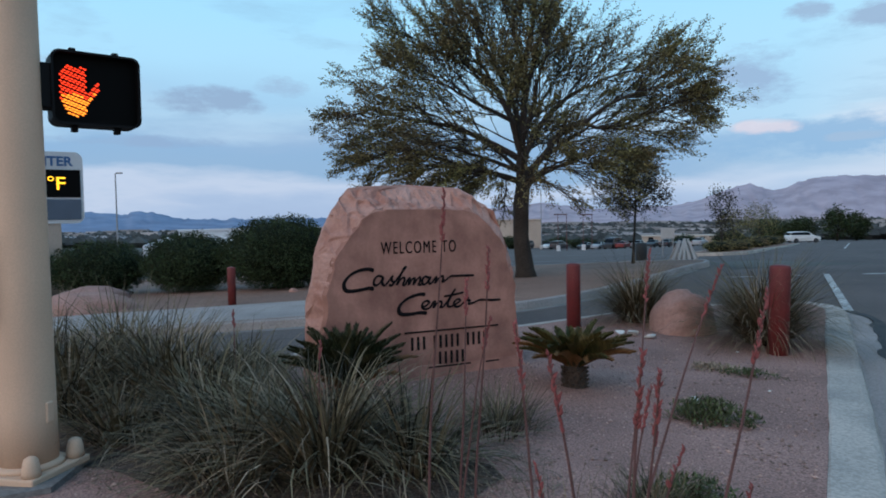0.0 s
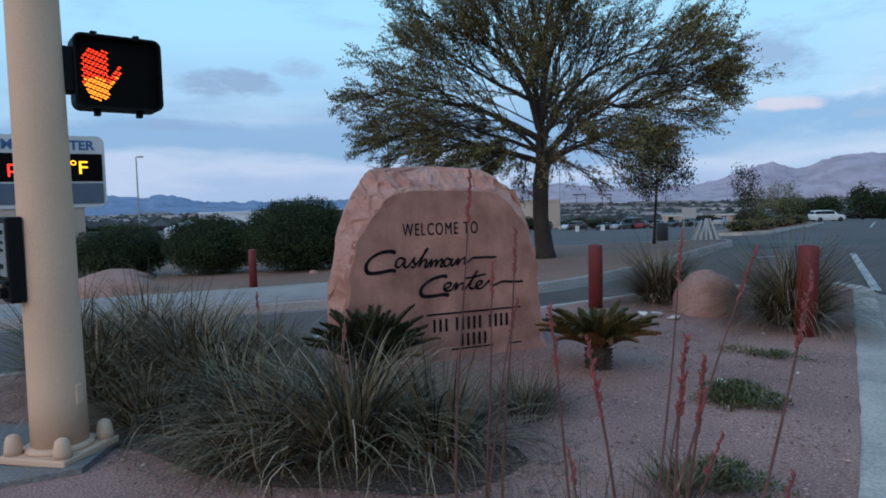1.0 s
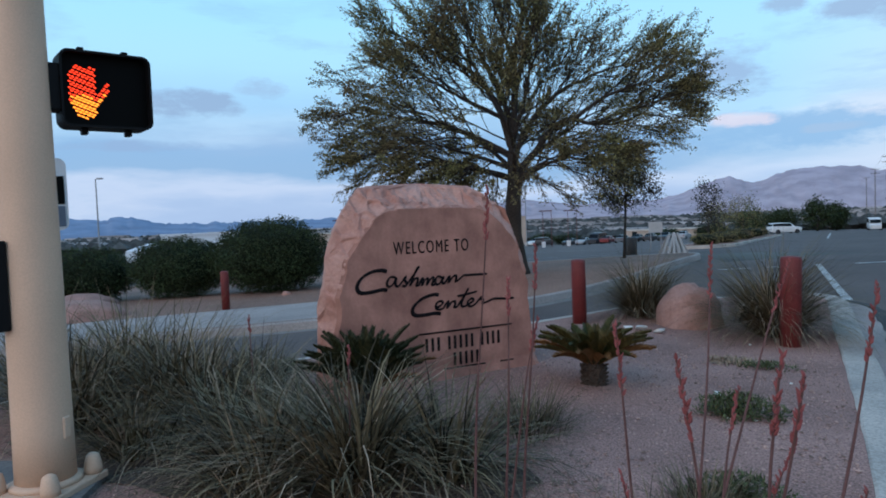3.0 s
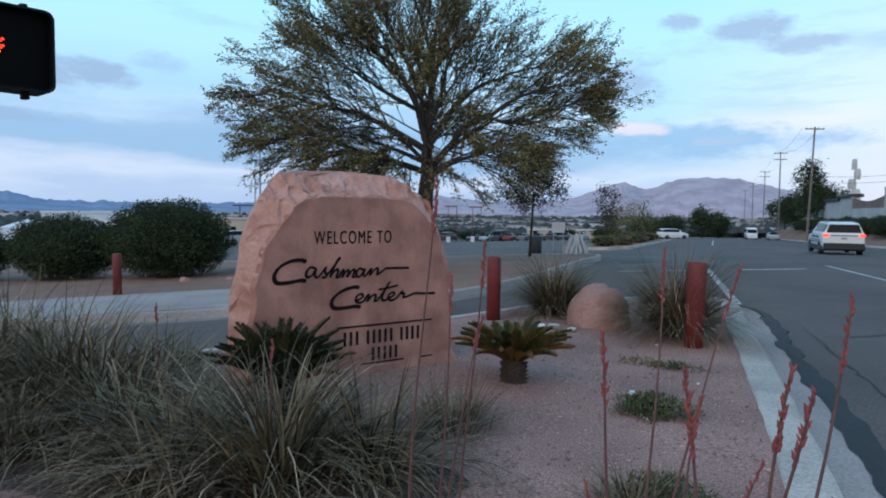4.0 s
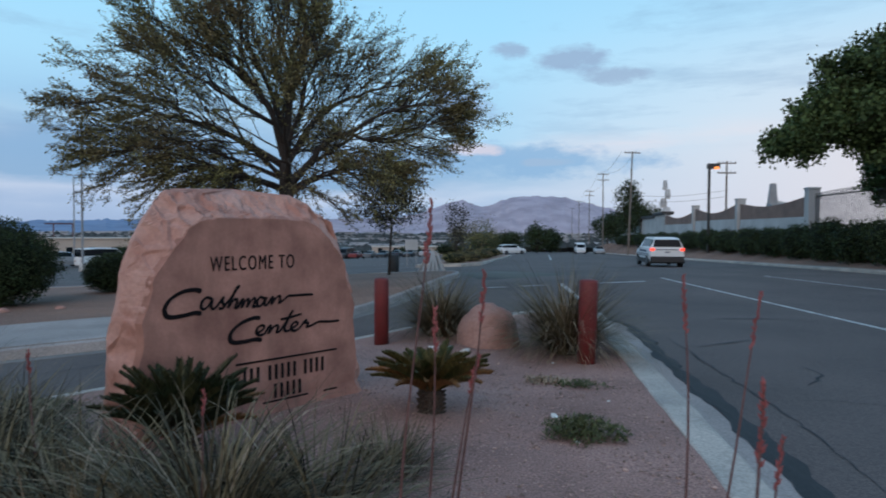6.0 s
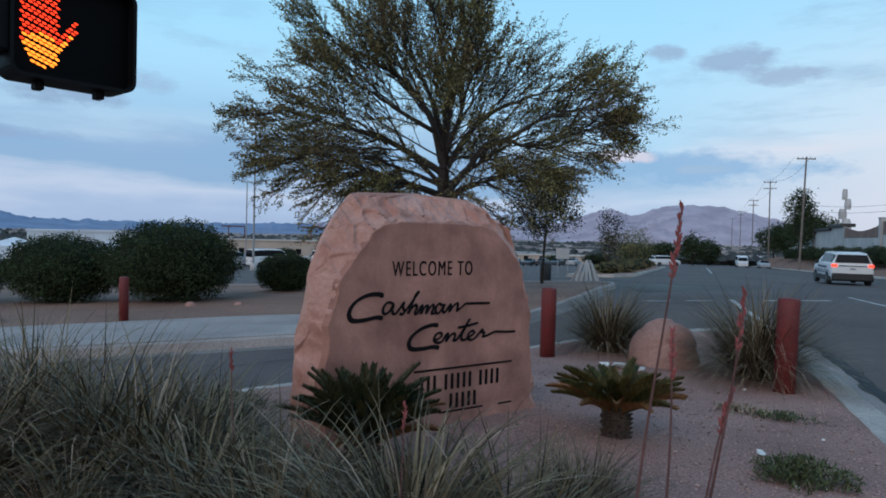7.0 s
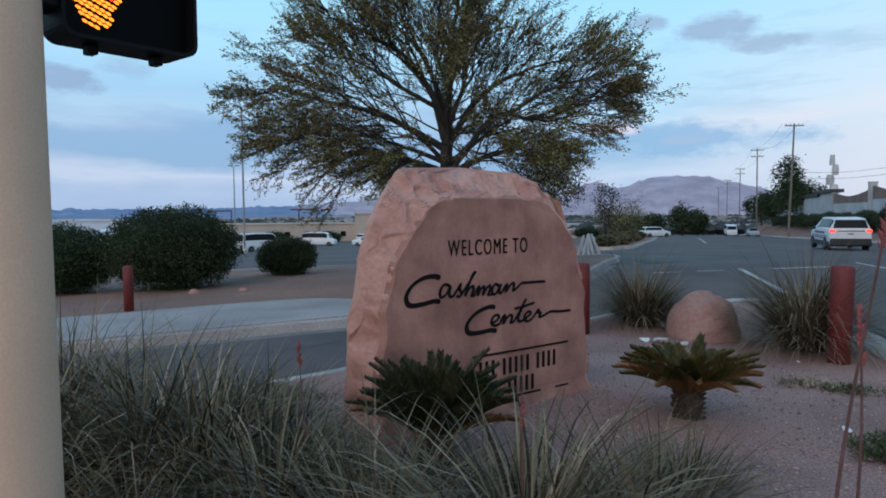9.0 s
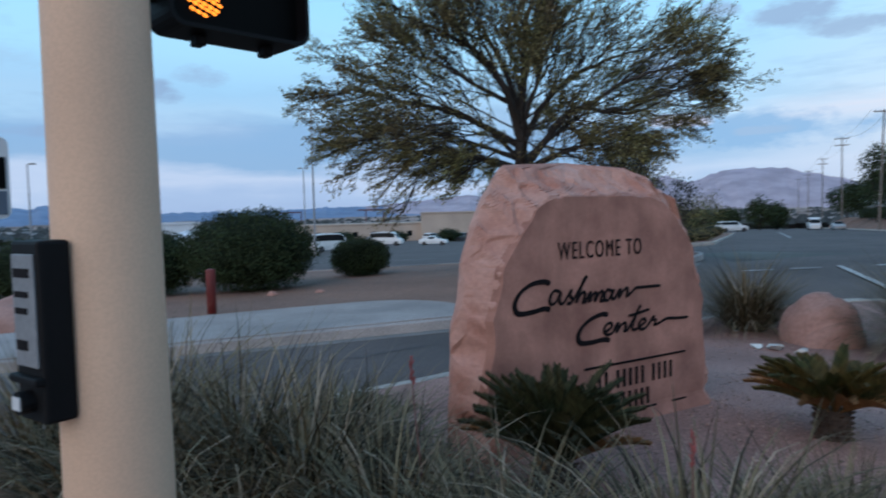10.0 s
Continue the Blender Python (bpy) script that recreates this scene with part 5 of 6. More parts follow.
BOUGHS = (
    # leaders
    ([(0.0, 0.0, 2.9), (-0.05, 0.05, 4.0), (0.08, 0.1, 5.4), (0.15, 0.0, 6.8), (0.5, 0.1, 8.2), (0.7, 0.2, 9.8)], 0.17, 1.5), ([(0.1, 0.0, 5.6), (0.6, -0.3, 7.2), (1.2, -0.5, 8.6), (1.7, -0.6, 9.9)], 0.09, 1.3),
    ([(0.0, 0.1, 4.6), (-0.7, 0.4, 6.3), (-1.5, 0.6, 7.6), (-2.2, 0.8, 8.9)], 0.10, 1.4), ([(0.15, 0.0, 6.6), (-0.4, -0.6, 7.8), (-0.9, -1.0, 9.2)], 0.07, 1.3),
    # long limbs to one side
    ([(-0.1, 0.0, 4.0), (-0.5, -0.1, 5.3), (-1.4, -0.2, 6.3), (-2.6, -0.2, 7.0), (-4.4, -0.3, 7.6)], 0.13, 1.35), ([(-0.1, 0.05, 3.7), (-1.2, 0.1, 4.3), (-2.7, 0.2, 4.9), (-4.3, 0.2, 5.2), (-5.6, 0.2, 5.5)], 0.12, 1.25),
    ([(-0.2, 0.0, 3.0), (-1.0, -0.3, 3.25), (-2.0, -0.6, 3.5), (-3.4, -0.7, 3.9), (-5.0, -0.8, 4.3)], 0.10, 1.15), ([(-0.1, 0.1, 3.3), (-1.0, 0.9, 3.7), (-2.4, 1.6, 4.2), (-4.0, 2.2, 4.7)], 0.09, 1.2),
    # and to the other, with a kinked low limb
    ([(0.1, 0.0, 3.1), (0.8, -0.1, 3.8), (1.6, -0.2, 4.6), (2.4, -0.2, 4.7), (3.6, -0.3, 4.5), (5.0, -0.4, 4.9)], 0.13, 1.2), ([(0.1, 0.05, 3.9), (0.9, 0.1, 5.0), (1.9, 0.1, 5.7), (3.2, 0.2, 6.2), (4.7, 0.2, 6.5)], 0.11, 1.25),
    ([(0.2, 0.0, 2.9), (1.1, -0.5, 3.35), (2.1, -0.8, 3.6), (3.3, -1.0, 3.9)], 0.09, 1.05), ([(2.2, -0.2, 4.7), (3.3, -0.6, 5.3), (4.4, -0.8, 5.6), (5.4, -0.8, 5.7)], 0.07, 1.15),
    ([(-0.1, 0.0, 3.3), (-1.1, -0.6, 4.1), (-2.4, -1.0, 4.8), (-3.6, -1.2, 5.3)], 0.08, 1.25), ([(-0.3, -0.1, 4.9), (-1.6, -0.5, 5.5), (-3.0, -0.6, 6.1), (-4.4, -0.6, 6.4)], 0.08, 1.2),
    ([(0.1, 0.1, 3.3), (1.2, 0.7, 4.0), (2.4, 1.2, 4.7), (3.8, 1.5, 5.3)], 0.09, 1.25), ([(3.0, -0.3, 4.6), (3.9, -0.2, 4.7), (4.8, -0.1, 5.2), (5.5, 0.0, 5.3)], 0.06, 1.2),
    # low skirt below the fork
    ([(-0.1, -0.1, 3.0), (-0.8, -0.9, 3.2), (-1.7, -1.5, 3.3), (-2.7, -1.9, 3.5)], 0.07, 1.0), ([(0.1, -0.1, 3.0), (0.6, -1.0, 3.2), (1.2, -1.9, 3.4), (1.7, -2.8, 3.6)], 0.07, 1.0),
    ([(-0.1, 0.1, 3.0), (-0.8, 1.2, 3.2), (-1.5, 2.2, 3.5)], 0.07, 1.0),
    ([(-1.8, -0.5, 3.45), (-2.8, -0.3, 3.5), (-4.0, -0.2, 3.7), (-5.0, 0.0, 3.9)], 0.05, 1.0),
    # towards the road and away from it
    ([(0.0, -0.1, 3.2), (0.0, -1.2, 3.9), (-0.2, -2.6, 4.6), (-0.2, -4.0, 5.2)], 0.10, 1.2), ([(0.0, -0.1, 4.2), (0.5, -1.2, 5.6), (0.9, -2.2, 6.8)], 0.08, 1.3), ([(-0.1, -0.1, 4.4), (-0.9, -1.2, 5.8), (-1.8, -2.0, 7.0)], 0.08, 1.3),
    ([(0.0, 0.1, 3.4), (0.2, 1.4, 4.1), (0.2, 2.8, 4.8), (0.3, 4.2, 5.3)], 0.10, 1.2), ([(0.0, 0.1, 4.6), (0.9, 1.4, 5.9), (1.6, 2.4, 7.0)], 0.08, 1.3))
spreading_tree(-8.62, 20.95, ground_z(-8.6, 20.9) + 0.12, 24.4,
               [((0.05, 0.0, -0.15), 0.40), ((0.02, 0.02, 0.25), 0.30), ((-0.10, 0.0, 1.3), 0.255), ((-0.08, 0.02, 2.4), 0.245), ((0.0, 0.0, 3.0), 0.235), ((-0.05, 0.05, 4.0), 0.16)],
               [([(a * (0.84 if a > 0 or e > 6 else 0.93), c * 0.84, e + 0.12) for a, c, e in line], r, k * 1.75) for line, r, k in BOUGHS], 3, "broad mesquite-like tree with sparse olive leaves on a gravel island")
tree("tree", -6.85, 27.3, ground_z(-6.8, 27.3) + 0.14, 0,
     [((0, 0, -0.1), 0.06), ((0.03, 0, 0.8), 0.05), ((0.08, 0.02, 1.7), 0.045), ((0.1, 0.0, 2.4), 0.035)],
     [((0.0, 0, 2.6), (1.40, 1.3, 0.95), 0.60), ((0.4, 0.0, 3.5), (0.95, 0.9, 0.85), 0.28), ((-0.7, 0.2, 3.2), (0.7, 0.7, 0.6), 0.12)],
     300, 4, 0.12, 0.080, 0.006, 0.40, 4, bark_mat, leaf_dark_mat, "small dark young tree on the tip of the gravel island", spray=0.30)
tree("tree", 20.6, 36.5, bank_z(20.6, 36.5) - 0.05, 0,
     [((0, 0, -0.1), 0.5), ((0, 0, 1.0), 0.40), ((0.1, 0.1, 2.6), 0.36), ((0.2, 0.1, 4.0), 0.3), ((0.1, 0.0, 6.0), 0.2)],
     [((1.0, 0.5, 9.8), (4.6, 4.6, 3.7), 0.24), ((-3.4, -0.6, 9.0), (2.6, 2.4, 2.4), 0.12), ((-6.0, -0.8, 8.4), (2.1, 2.2, 1.8), 0.10), ((-7.4, -1.0, 6.6), (2.2, 2.2, 1.4), 0.11), ((-9.0, -1.2, 5.6), (1.7, 1.8, 0.8), 0.07),
      ((-4.6, -1.6, 6.0), (2.6, 2.4, 1.6), 0.14), ((3.5, -3.0, 9.2), (4.2, 4.0, 3.2), 0.14), ((-0.8, -2.4, 7.4), (3.2, 2.6, 2.0), 0.14), ((-2.2, 5.0, 4.6), (1.2, 1.2, 1.9), 0.06), ((2.6, 2.6, 5.6), (3.6, 2.8, 2.2), 0.14), ((0.2, 4.6, 5.0), (1.8, 1.4, 2.0), 0.08)],
     1250, 10, 0.19, 0.25, 0.013, 0.42, 5, bark_mat, green_leaf_mat, "large dense green shade tree behind a garden wall", 0.9, spray=0.65)


def bush(name, x, y, z, rx, ry, h, n, leaf, seed, label, mat=None, group="clipped bushes", lumps=0.12, category="bush"):
    rng = np.random.default_rng(seed)
    t = thing(name, label, category, (x, y, z), 0, group)
    d = rng.normal(0, 1, (n, 3))
    d /= np.linalg.norm(d, axis=1)[:, None]
    k = np.array([1 + lumps * fbm(a * 2.2 + seed, c * 2.2, e * 2.2) + 0.05 * fbm(a * 7 + seed, c * 7, e * 7) for a, c, e in d]) * rng.uniform(0.84, 1.02, n)
    c = d * k[:, None] * np.array((rx, ry, h / 2)) + np.array((0, 0, h / 2))
    c = c[c[:, 2] > 0.04]
    # solid near-black core: the shade inside the bush, put in as colour
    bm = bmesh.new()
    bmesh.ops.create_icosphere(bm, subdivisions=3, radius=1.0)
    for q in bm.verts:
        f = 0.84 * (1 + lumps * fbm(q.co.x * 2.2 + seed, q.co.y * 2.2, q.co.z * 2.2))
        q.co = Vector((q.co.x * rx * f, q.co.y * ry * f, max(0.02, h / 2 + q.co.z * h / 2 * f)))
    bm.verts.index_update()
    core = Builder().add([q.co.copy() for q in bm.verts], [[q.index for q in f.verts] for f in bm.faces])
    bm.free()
    part("shade_core", core, bush_core_mat, t, "near-black core in place of the shade between the leaves", smooth=True)
    part("foliage", leaf_cloud(rng, c, 3, leaf * 0.6, leaf), mat or bush_leaf_mat, t)
    return t


def island_bush(x, y, rx, ry, h, n, seed, label):
    bush("bush", x, y, ground_z(x, y) + 0.10, rx, ry, h, int(n * 1.9), 0.062, seed, label)


island_bush(-15.9, 17.4, 1.95, 1.9, 2.45, 5200, 1, "big rounded dark green clipped bush on gravel")
island_bush(-14.9, 21.8, 1.05, 1.0, 1.35, 2200, 2, "smaller ball-shaped dark green bush on gravel")
island_bush(-19.0, 16.2, 1.8, 1.5, 2.05, 3800, 3, "spreading dark green bush on gravel")
island_bush(-22.0, 14.8, 1.7, 1.5, 1.95, 3200, 4, "spreading dark green bush on gravel")
island_bush(-25.2, 13.2, 1.9, 1.6, 2.15, 3200, 5, "spreading dark green bush beside a sign")
island_bush(-27.2, 9.4, 1.9, 1.6, 1.6, 2600, 6, "spreading dark green bush beside a sign")
# hedge along the wall across the street
for i, (y, h, r) in enumerate(((33.5, 1.7, 1.6), (36.6, 1.9, 1.9), (40.2, 1.85, 2.0), (44.0, 1.9, 2.1), (48.2, 1.8, 2.2), (53, 1.8, 2.6), (58.5, 1.7, 2.9), (65, 1.7, 3.3), (72, 1.6, 3.6), (80, 1.6, 4.2), (89, 1.6, 4.6), (98, 1.6, 4.8), (108, 1.6, 5.2), (119, 1.6, 5.8), (131, 1.6, 6.2), (144, 1.6, 6.8))):
    bush("hedge", 16.0, y, bank_z(16.0, y) - 0.05, 1.0, r, h + (0.22, 0.42, 0.30, 0.48, 0.36)[i % 5], 1500, 0.14, 30 + i, "dark green hedge below a garden wall", None, "hedge along the wall", 0.22, "hedge")
# dry shrubs and saplings on the planted strip
for i, (x, y, r, h) in enumerate(((-6.2, 43, 0.8, 0.7), (-5.6, 47, 0.8, 0.6), (-6.4, 52, 1.0, 0.8), (-5.7, 58, 0.9, 0.7), (-6.4, 64, 1.1, 0.9), (-6.2, 72, 1.2, 1.0), (-6.5, 82, 1.2, 1.0))):
    bush("shrub", x, y, ground_z(x, y) + 0.13, r, r * 1.4, h, 420, 0.09, 60 + i, "dry olive-brown shrub on a gravel strip", leaf_mat, "dry shrubs", 0.3, "shrub")
for i, (x, y, h, r, m) in enumerate(((-6.6, 47.0, 4.2, 0.9, leaf_dark_mat), (-7.4, 58.0, 3.6, 1.2, leaf_mat), (-6.4, 66.0, 4.0, 1.9, leaf_mat), (-7.6, 78.0, 4.2, 2.2, green_leaf_mat))):
    tree("sapling", x, y, ground_z(x, y) + 0.13, 0, [((0, 0, -0.1), 0.07), ((0.02, 0, 0.7), 0.06), ((0, 0.03, 1.3), 0.05)],
         [((0, 0, h * 0.6), (r, r, h * 0.40), 1.0)], 90, 16, 0.22, 0.13, 0.008, 0.4, 70 + i, bark_mat, m, "thin young street tree with sparse leaves")
# rows of darker trees at the end of the street
for i, (x, y, h, r) in enumerate(((-1.5, 150, 6.5, 3.2), (-8, 155, 5.0, 3.5), (-14, 160, 5.0, 3.8), (1.8, 158, 5.5, 2.4), (19.5, 138, 9.0, 3.5), (18.5, 150, 9.0, 3.6), (17.0, 160, 8.0, 3.6), (16.5, 178, 8.0, 4.0), (15.4, 128, 13.0, 2.5))):
    tree("tree", x, y, ground_z(x, y) - 0.1 if x < 14 else bank_z(x, y) - 0.1, 0, [((0, 0, -0.1), 0.22), ((0, 0, 1.2), 0.18), ((0.1, 0, 2.0), 0.15)],
         [((0, 0, h * 0.56), (r, r, h * 0.42), 1.0)], 150, 22, 0.45, 0.38, 0.02, 0.4, 90 + i, bark_mat, bush_leaf_mat, "dark full-crowned tree at the end of the street")


# ---- message sign ----
SIGN_A = math.degrees(math.atan2(15.28 - 11.07, -23.88 + 25.9))
sign = thing("message_sign", "white-framed electronic message sign on a tan pedestal behind bushes", "message sign", (-24.81, 13.25, ground_z(-24.9, 13.2)), SIGN_A)
SZ = 1.77 - ground_z(-24.9, 13.2)
part("pedestal", Builder().box((-1.6, 0.05, -0.1), (1.6, 0.55, SZ), bevel=0.02), tan_wall_mat, sign, "tan block pedestal")
part("cabinet", Builder().add(*rounded_box(4.72, 2.6, 0.0, 0.6, 0.28, SZ)), sign_white_mat, sign)
part("display", Builder().box((-2.26, -0.03, SZ + 0.95), (2.26, 0.0, SZ + 1.95)), lens_mat, sign, "dark light-emitting display")
part("lower_panel", Builder().box((-2.26, -0.03, SZ + 0.14), (2.26, 0.0, SZ + 0.88)), sign_grey_mat, sign, "slate-blue blank panel")
lettering("CASHMAN CENTER", 0.36, 4.1, (-2.05, -0.01, SZ + 2.08), sign_blue_mat, sign, "lettering", "blue capitals", 1.0, 0.012)
for ch, x0, w, h in (("8", -2.15, 0.29, 0.46), (":", -1.80, 0.07, 0.30), ("0", -1.67, 0.30, 0.46), ("9", -1.30, 0.30, 0.46), ("p", -0.70, 0.29, 0.44)):
    lettering(ch, h, w, (x0, -0.04, SZ + 1.22 - (0.1 if ch == "p" else 0.0)), led_red_mat, sign, "led_lettering", "glowing red digit", 1.0, 0.0)
lettering("9", 0.46, 0.30, (0.85, -0.04, SZ + 1.22), led_amber_mat, sign, "led_lettering", "glowing amber digit", 1.0, 0.0)
lettering("°", 0.18, 0.20, (1.22, -0.04, SZ + 1.53), led_amber_mat, sign, "led_lettering", "glowing amber degree mark", 1.0, 0.0)
lettering("F", 0.46, 0.28, (1.50, -0.04, SZ + 1.22), led_amber_mat, sign, "led_lettering", "glowing amber letter", 1.0, 0.0)
post = thing("white_post", "white marker post beside the driveway", "post", (-22.2, 9.9, ground_z(-22.2, 9.9) + 0.15))
part("shaft", Builder().tube([(0, 0, 0), (0, 0, 2.0)], 0.09, 14), sign_white_mat, post, smooth=True)


# ---- vehicles ----
SUV = [(-2.50, 0.90, 0.50, 0.98, 1.02, 0.84), (-2.44, 0.96, 0.36, 1.12, 1.16, 0.86), (-2.28, 0.99, 0.32, 1.15, 1.66, 0.70), (-2.05, 1.0, 0.30, 1.16, 1.74, 0.72), (-1.0, 1.0, 0.30, 1.15, 1.78, 0.74),
       (0.3, 1.0, 0.30, 1.13, 1.77, 0.74), (0.75, 1.0, 0.30, 1.12, 1.68, 0.72), (1.35, 0.99, 0.30, 1.10, 1.16, 0.86), (2.25, 0.97, 0.32, 0.98, 1.02, 0.80), (2.50, 0.82, 0.42, 0.82, 0.86, 0.70)]
SEDAN = [(-2.35, 0.80, 0.42, 0.84, 0.88, 0.74), (-2.25, 0.88, 0.32, 0.96, 1.00, 0.78), (-1.55, 0.90, 0.28, 0.97, 1.04, 0.78), (-0.85, 0.90, 0.26, 0.97, 1.42, 0.60), (0.25, 0.90, 0.26, 0.95, 1.45, 0.60),
         (1.10, 0.90, 0.26, 0.93, 0.99, 0.76), (2.05, 0.87, 0.28, 0.80, 0.84, 0.72), (2.32, 0.74, 0.36, 0.66, 0.70, 0.62)]
VAN = [(-2.70, 0.92, 0.40, 1.10, 1.15, 0.90), (-2.66, 0.98, 0.32, 1.25, 2.15, 0.88), (-1.0, 0.98, 0.30, 1.25, 2.25, 0.88), (1.0, 0.98, 0.30, 1.22, 2.2, 0.88), (1.45, 0.97, 0.30, 1.20, 1.95, 0.84),
       (2.0, 0.96, 0.30, 1.12, 1.18, 0.84), (2.65, 0.88, 0.34, 0.90, 0.95, 0.78)]


def vehicle(name, stations, paint, place, rz, label, category, detail=False, group=""):
    t = thing(name, label, category, place, rz, group)
    b = Builder()
    vs = []
    for x, w, zb, zm, zt, rw in stations:
        vs += [(x, -w * 0.94, zb), (x, -w, (zb + zm) * 0.5), (x, -w * 0.965, zm), (x, -rw, zt - 0.03), (x, -rw * 0.85, zt), (x, rw * 0.85, zt), (x, rw, zt - 0.03), (x, w * 0.965, zm), (x, w, (zb + zm) * 0.5), (x, w * 0.94, zb)]
    n = 10
    fs = [(i * n + k, i * n + (k + 1) % n, (i + 1) * n + (k + 1) % n, (i + 1) * n + k) for i in range(len(stations) - 1) for k in range(n)]
    fs += [tuple(range(n)), tuple((len(stations) - 1) * n + k for k in range(n))[::-1]]
    b.add(vs, fs)
    part("body", b, paint, t)

    def pane(nm, quad, mat, out=0.012):
        q = [Vector(p) for p in quad]
        nrm = (q[1] - q[0]).cross(q[3] - q[0]).normalized()
        c = sum(q, Vector()) / 4
        if nrm.dot(c - Vector((0, 0, 0.8))) < 0:
            nrm = -nrm
        v = [p + nrm * out for p in q] + [p - nrm * 0.01 for p in q]
        return part(nm, Builder().add(v, [(0, 1, 2, 3), (7, 6, 5, 4), (0, 1, 5, 4), (1, 2, 6, 5), (2, 3, 7, 6), (3, 0, 4, 7)]), mat, t)

    def on_side(i, j, lo, hi, s):
        def pt(st, k):
            x, w, zb, zm, zt, rw = st
            return (x, s * (w * 0.965 + (rw - w * 0.965) * k), zm + (zt - 0.03 - zm) * k)
        return [pt(stations[i], lo), pt(stations[j], lo), pt(stations[j], hi), pt(stations[i], hi)]

    tall = [i for i, s in enumerate(stations) if s[4] - s[3] > 0.3]
    a, e = tall[0], tall[-1]
    for s in (-1, 1):
        for i in range(a, e):
            pane("side_window", on_side(i, i + 1, 0.14, 0.90, s), glass_mat)
    for i, j, nm in ((a - 1, a, "rear_window"), (e, e + 1, "windscreen")):
        p, q = stations[i], stations[j]
        wide, narrow = (p, q) if nm == "rear_window" else (q, p)
        lo_, hi_ = 0.12, 0.95

        def pt(k, s):
            return (wide[0] + (narrow[0] - wide[0]) * k, s * 0.95 * (wide[5] + (narrow[5] - wide[5]) * k), wide[4] + (narrow[4] - wide[4]) * k)
        pane(nm, [pt(lo_, -1), pt(lo_, 1), pt(hi_, 1), pt(hi_, -1)], glass_mat, 0.02)
    L = stations[-1][0] - stations[0][0]
    wr = 0.37 if stations[1][1] > 0.93 else 0.32
    for x in (stations[0][0] + L * 0.19, stations[-1][0] - L * 0.18):
        for s in (-1, 1):
            w = stations[3][1]
            wheel = part("wheel", Builder().tube([(x, s * (w - 0.20), wr), (x, s * (w - 0.17), wr), (x, s * (w + 0.0), wr), (x, s * (w + 0.015), wr)], [wr * 0.93, wr, wr, wr * 0.93], 20), tyre_mat, t, "black tyre")
            part("rim", Builder().tube([(x, s * w, wr), (x, s * (w + 0.022), wr)], [wr * 0.62, wr * 0.56], 14), rim_mat, wheel)
    if detail:
        r = stations[0][0]
        part("bumper", Builder().box((r - 0.05, -0.93, 0.32), (r + 0.20, 0.93, 0.68), bevel=0.05), trim_mat, t, "black rear bumper")
        part("sill", Builder().box((-2.3, -1.012, 0.27), (2.1, 1.012, 0.52), bevel=0.02), trim_mat, t)
        for s in (-1, 1):
            part("tail_lamp", Builder().box((r - 0.015, s * 0.83 - 0.13, 0.99), (r + 0.14, s * 0.83 + 0.13, 1.15), bevel=0.03), tail_mat, t, "lit red tail lamp")
            part("side_mirror", Builder().box((0.78, s * 1.08 - 0.10, 1.10), (0.92, s * 1.08 + 0.10, 1.26), bevel=0.03), trim_mat, t)
        part("number_plate", Builder().box((r - 0.02, -0.16, 0.86), (r + 0.02, 0.16, 0.98)), plate_mat, t)
        part("plate_bar", Builder().box((r - 0.024, -0.11, 0.895), (r - 0.018, 0.11, 0.94)), sign_grey_mat, t)
        part("trim_strip", Builder().box((r - 0.02, -0.62, 1.05), (r + 0.03, 0.62, 1.09)), trim_mat, t)
        part("roof_light_bar", Builder().box((-0.55, -0.55, 1.775), (-0.15, 0.55, 1.84), bevel=0.02), trim_mat, t, "low black light bar")
        for s in (-1, 1):
            part("roof_rail", Builder().tube([(-2.0, s * 0.66, 1.76), (-1.8, s * 0.66, 1.81), (0.2, s * 0.66, 1.82), (0.5, s * 0.66, 1.77)], 0.02, 6), trim_mat, t)
            for x0, x1, z in ((-1.4, -0.2, 0.90), (-0.1, 0.9, 0.90), (-2.0, 1.9, 0.66), (-2.0, 1.6, 0.76)):
                part("marking_bar", Builder().box((x0, s * 1.004 - 0.006, z), (x1, s * 1.004 + 0.006, z + (0.12 if z > 0.8 else 0.05))), sign_grey_mat, t)
    else:
        for s in (-1, 1):
            part("tail_lamp", Builder().box((stations[0][0] - 0.01, s * 0.66 - 0.12, 0.74), (stations[0][0] + 0.05, s * 0.66 + 0.12, 0.86)), red_paint_mat, t, "unlit red tail lamp")
    return t


def on_road(x, y):
    return (x, y, ground_z(x, y))


vehicle("patrol_car", SUV, CAR_PAINT["white"], on_road(6.3, 43.5), 91, "white sport utility patrol car with lit tail lamps on the street", "car", True)
vehicle("car", SUV, CAR_PAINT["white"], on_road(-5.9, 122), 32, "white crossover turning across the street", "car")
vehicle("car", SEDAN, CAR_PAINT["silver"], on_road(10.6, 135), 272, "silver car coming down the street", "car")
vehicle("van", VAN, CAR_PAINT["white"], on_road(7.4, 142), 272, "white service van coming down the street", "van")
rnd = random.Random(8)
for i in range(17):
    x = -66 + i * 2.75 + rnd.uniform(-0.3, 0.3)
    y = 132 - 0.18 * (x + 66) + rnd.uniform(-0.5, 0.5)
    if rnd.random() < 0.12:
        continue
    kind = rnd.choice((SEDAN, SEDAN, SUV, SUV, VAN) if i % 7 == 3 else (SEDAN, SEDAN, SUV))
    cname = rnd.choice(("white", "silver", "dark", "dark", "grey", "grey", "silver", "dark", "red"))
    vehicle("car", kind, CAR_PAINT[cname], on_road(x, y), rnd.choice((85, 265)), cname + " car parked in a row on the far car park", "car", False, "parked cars")
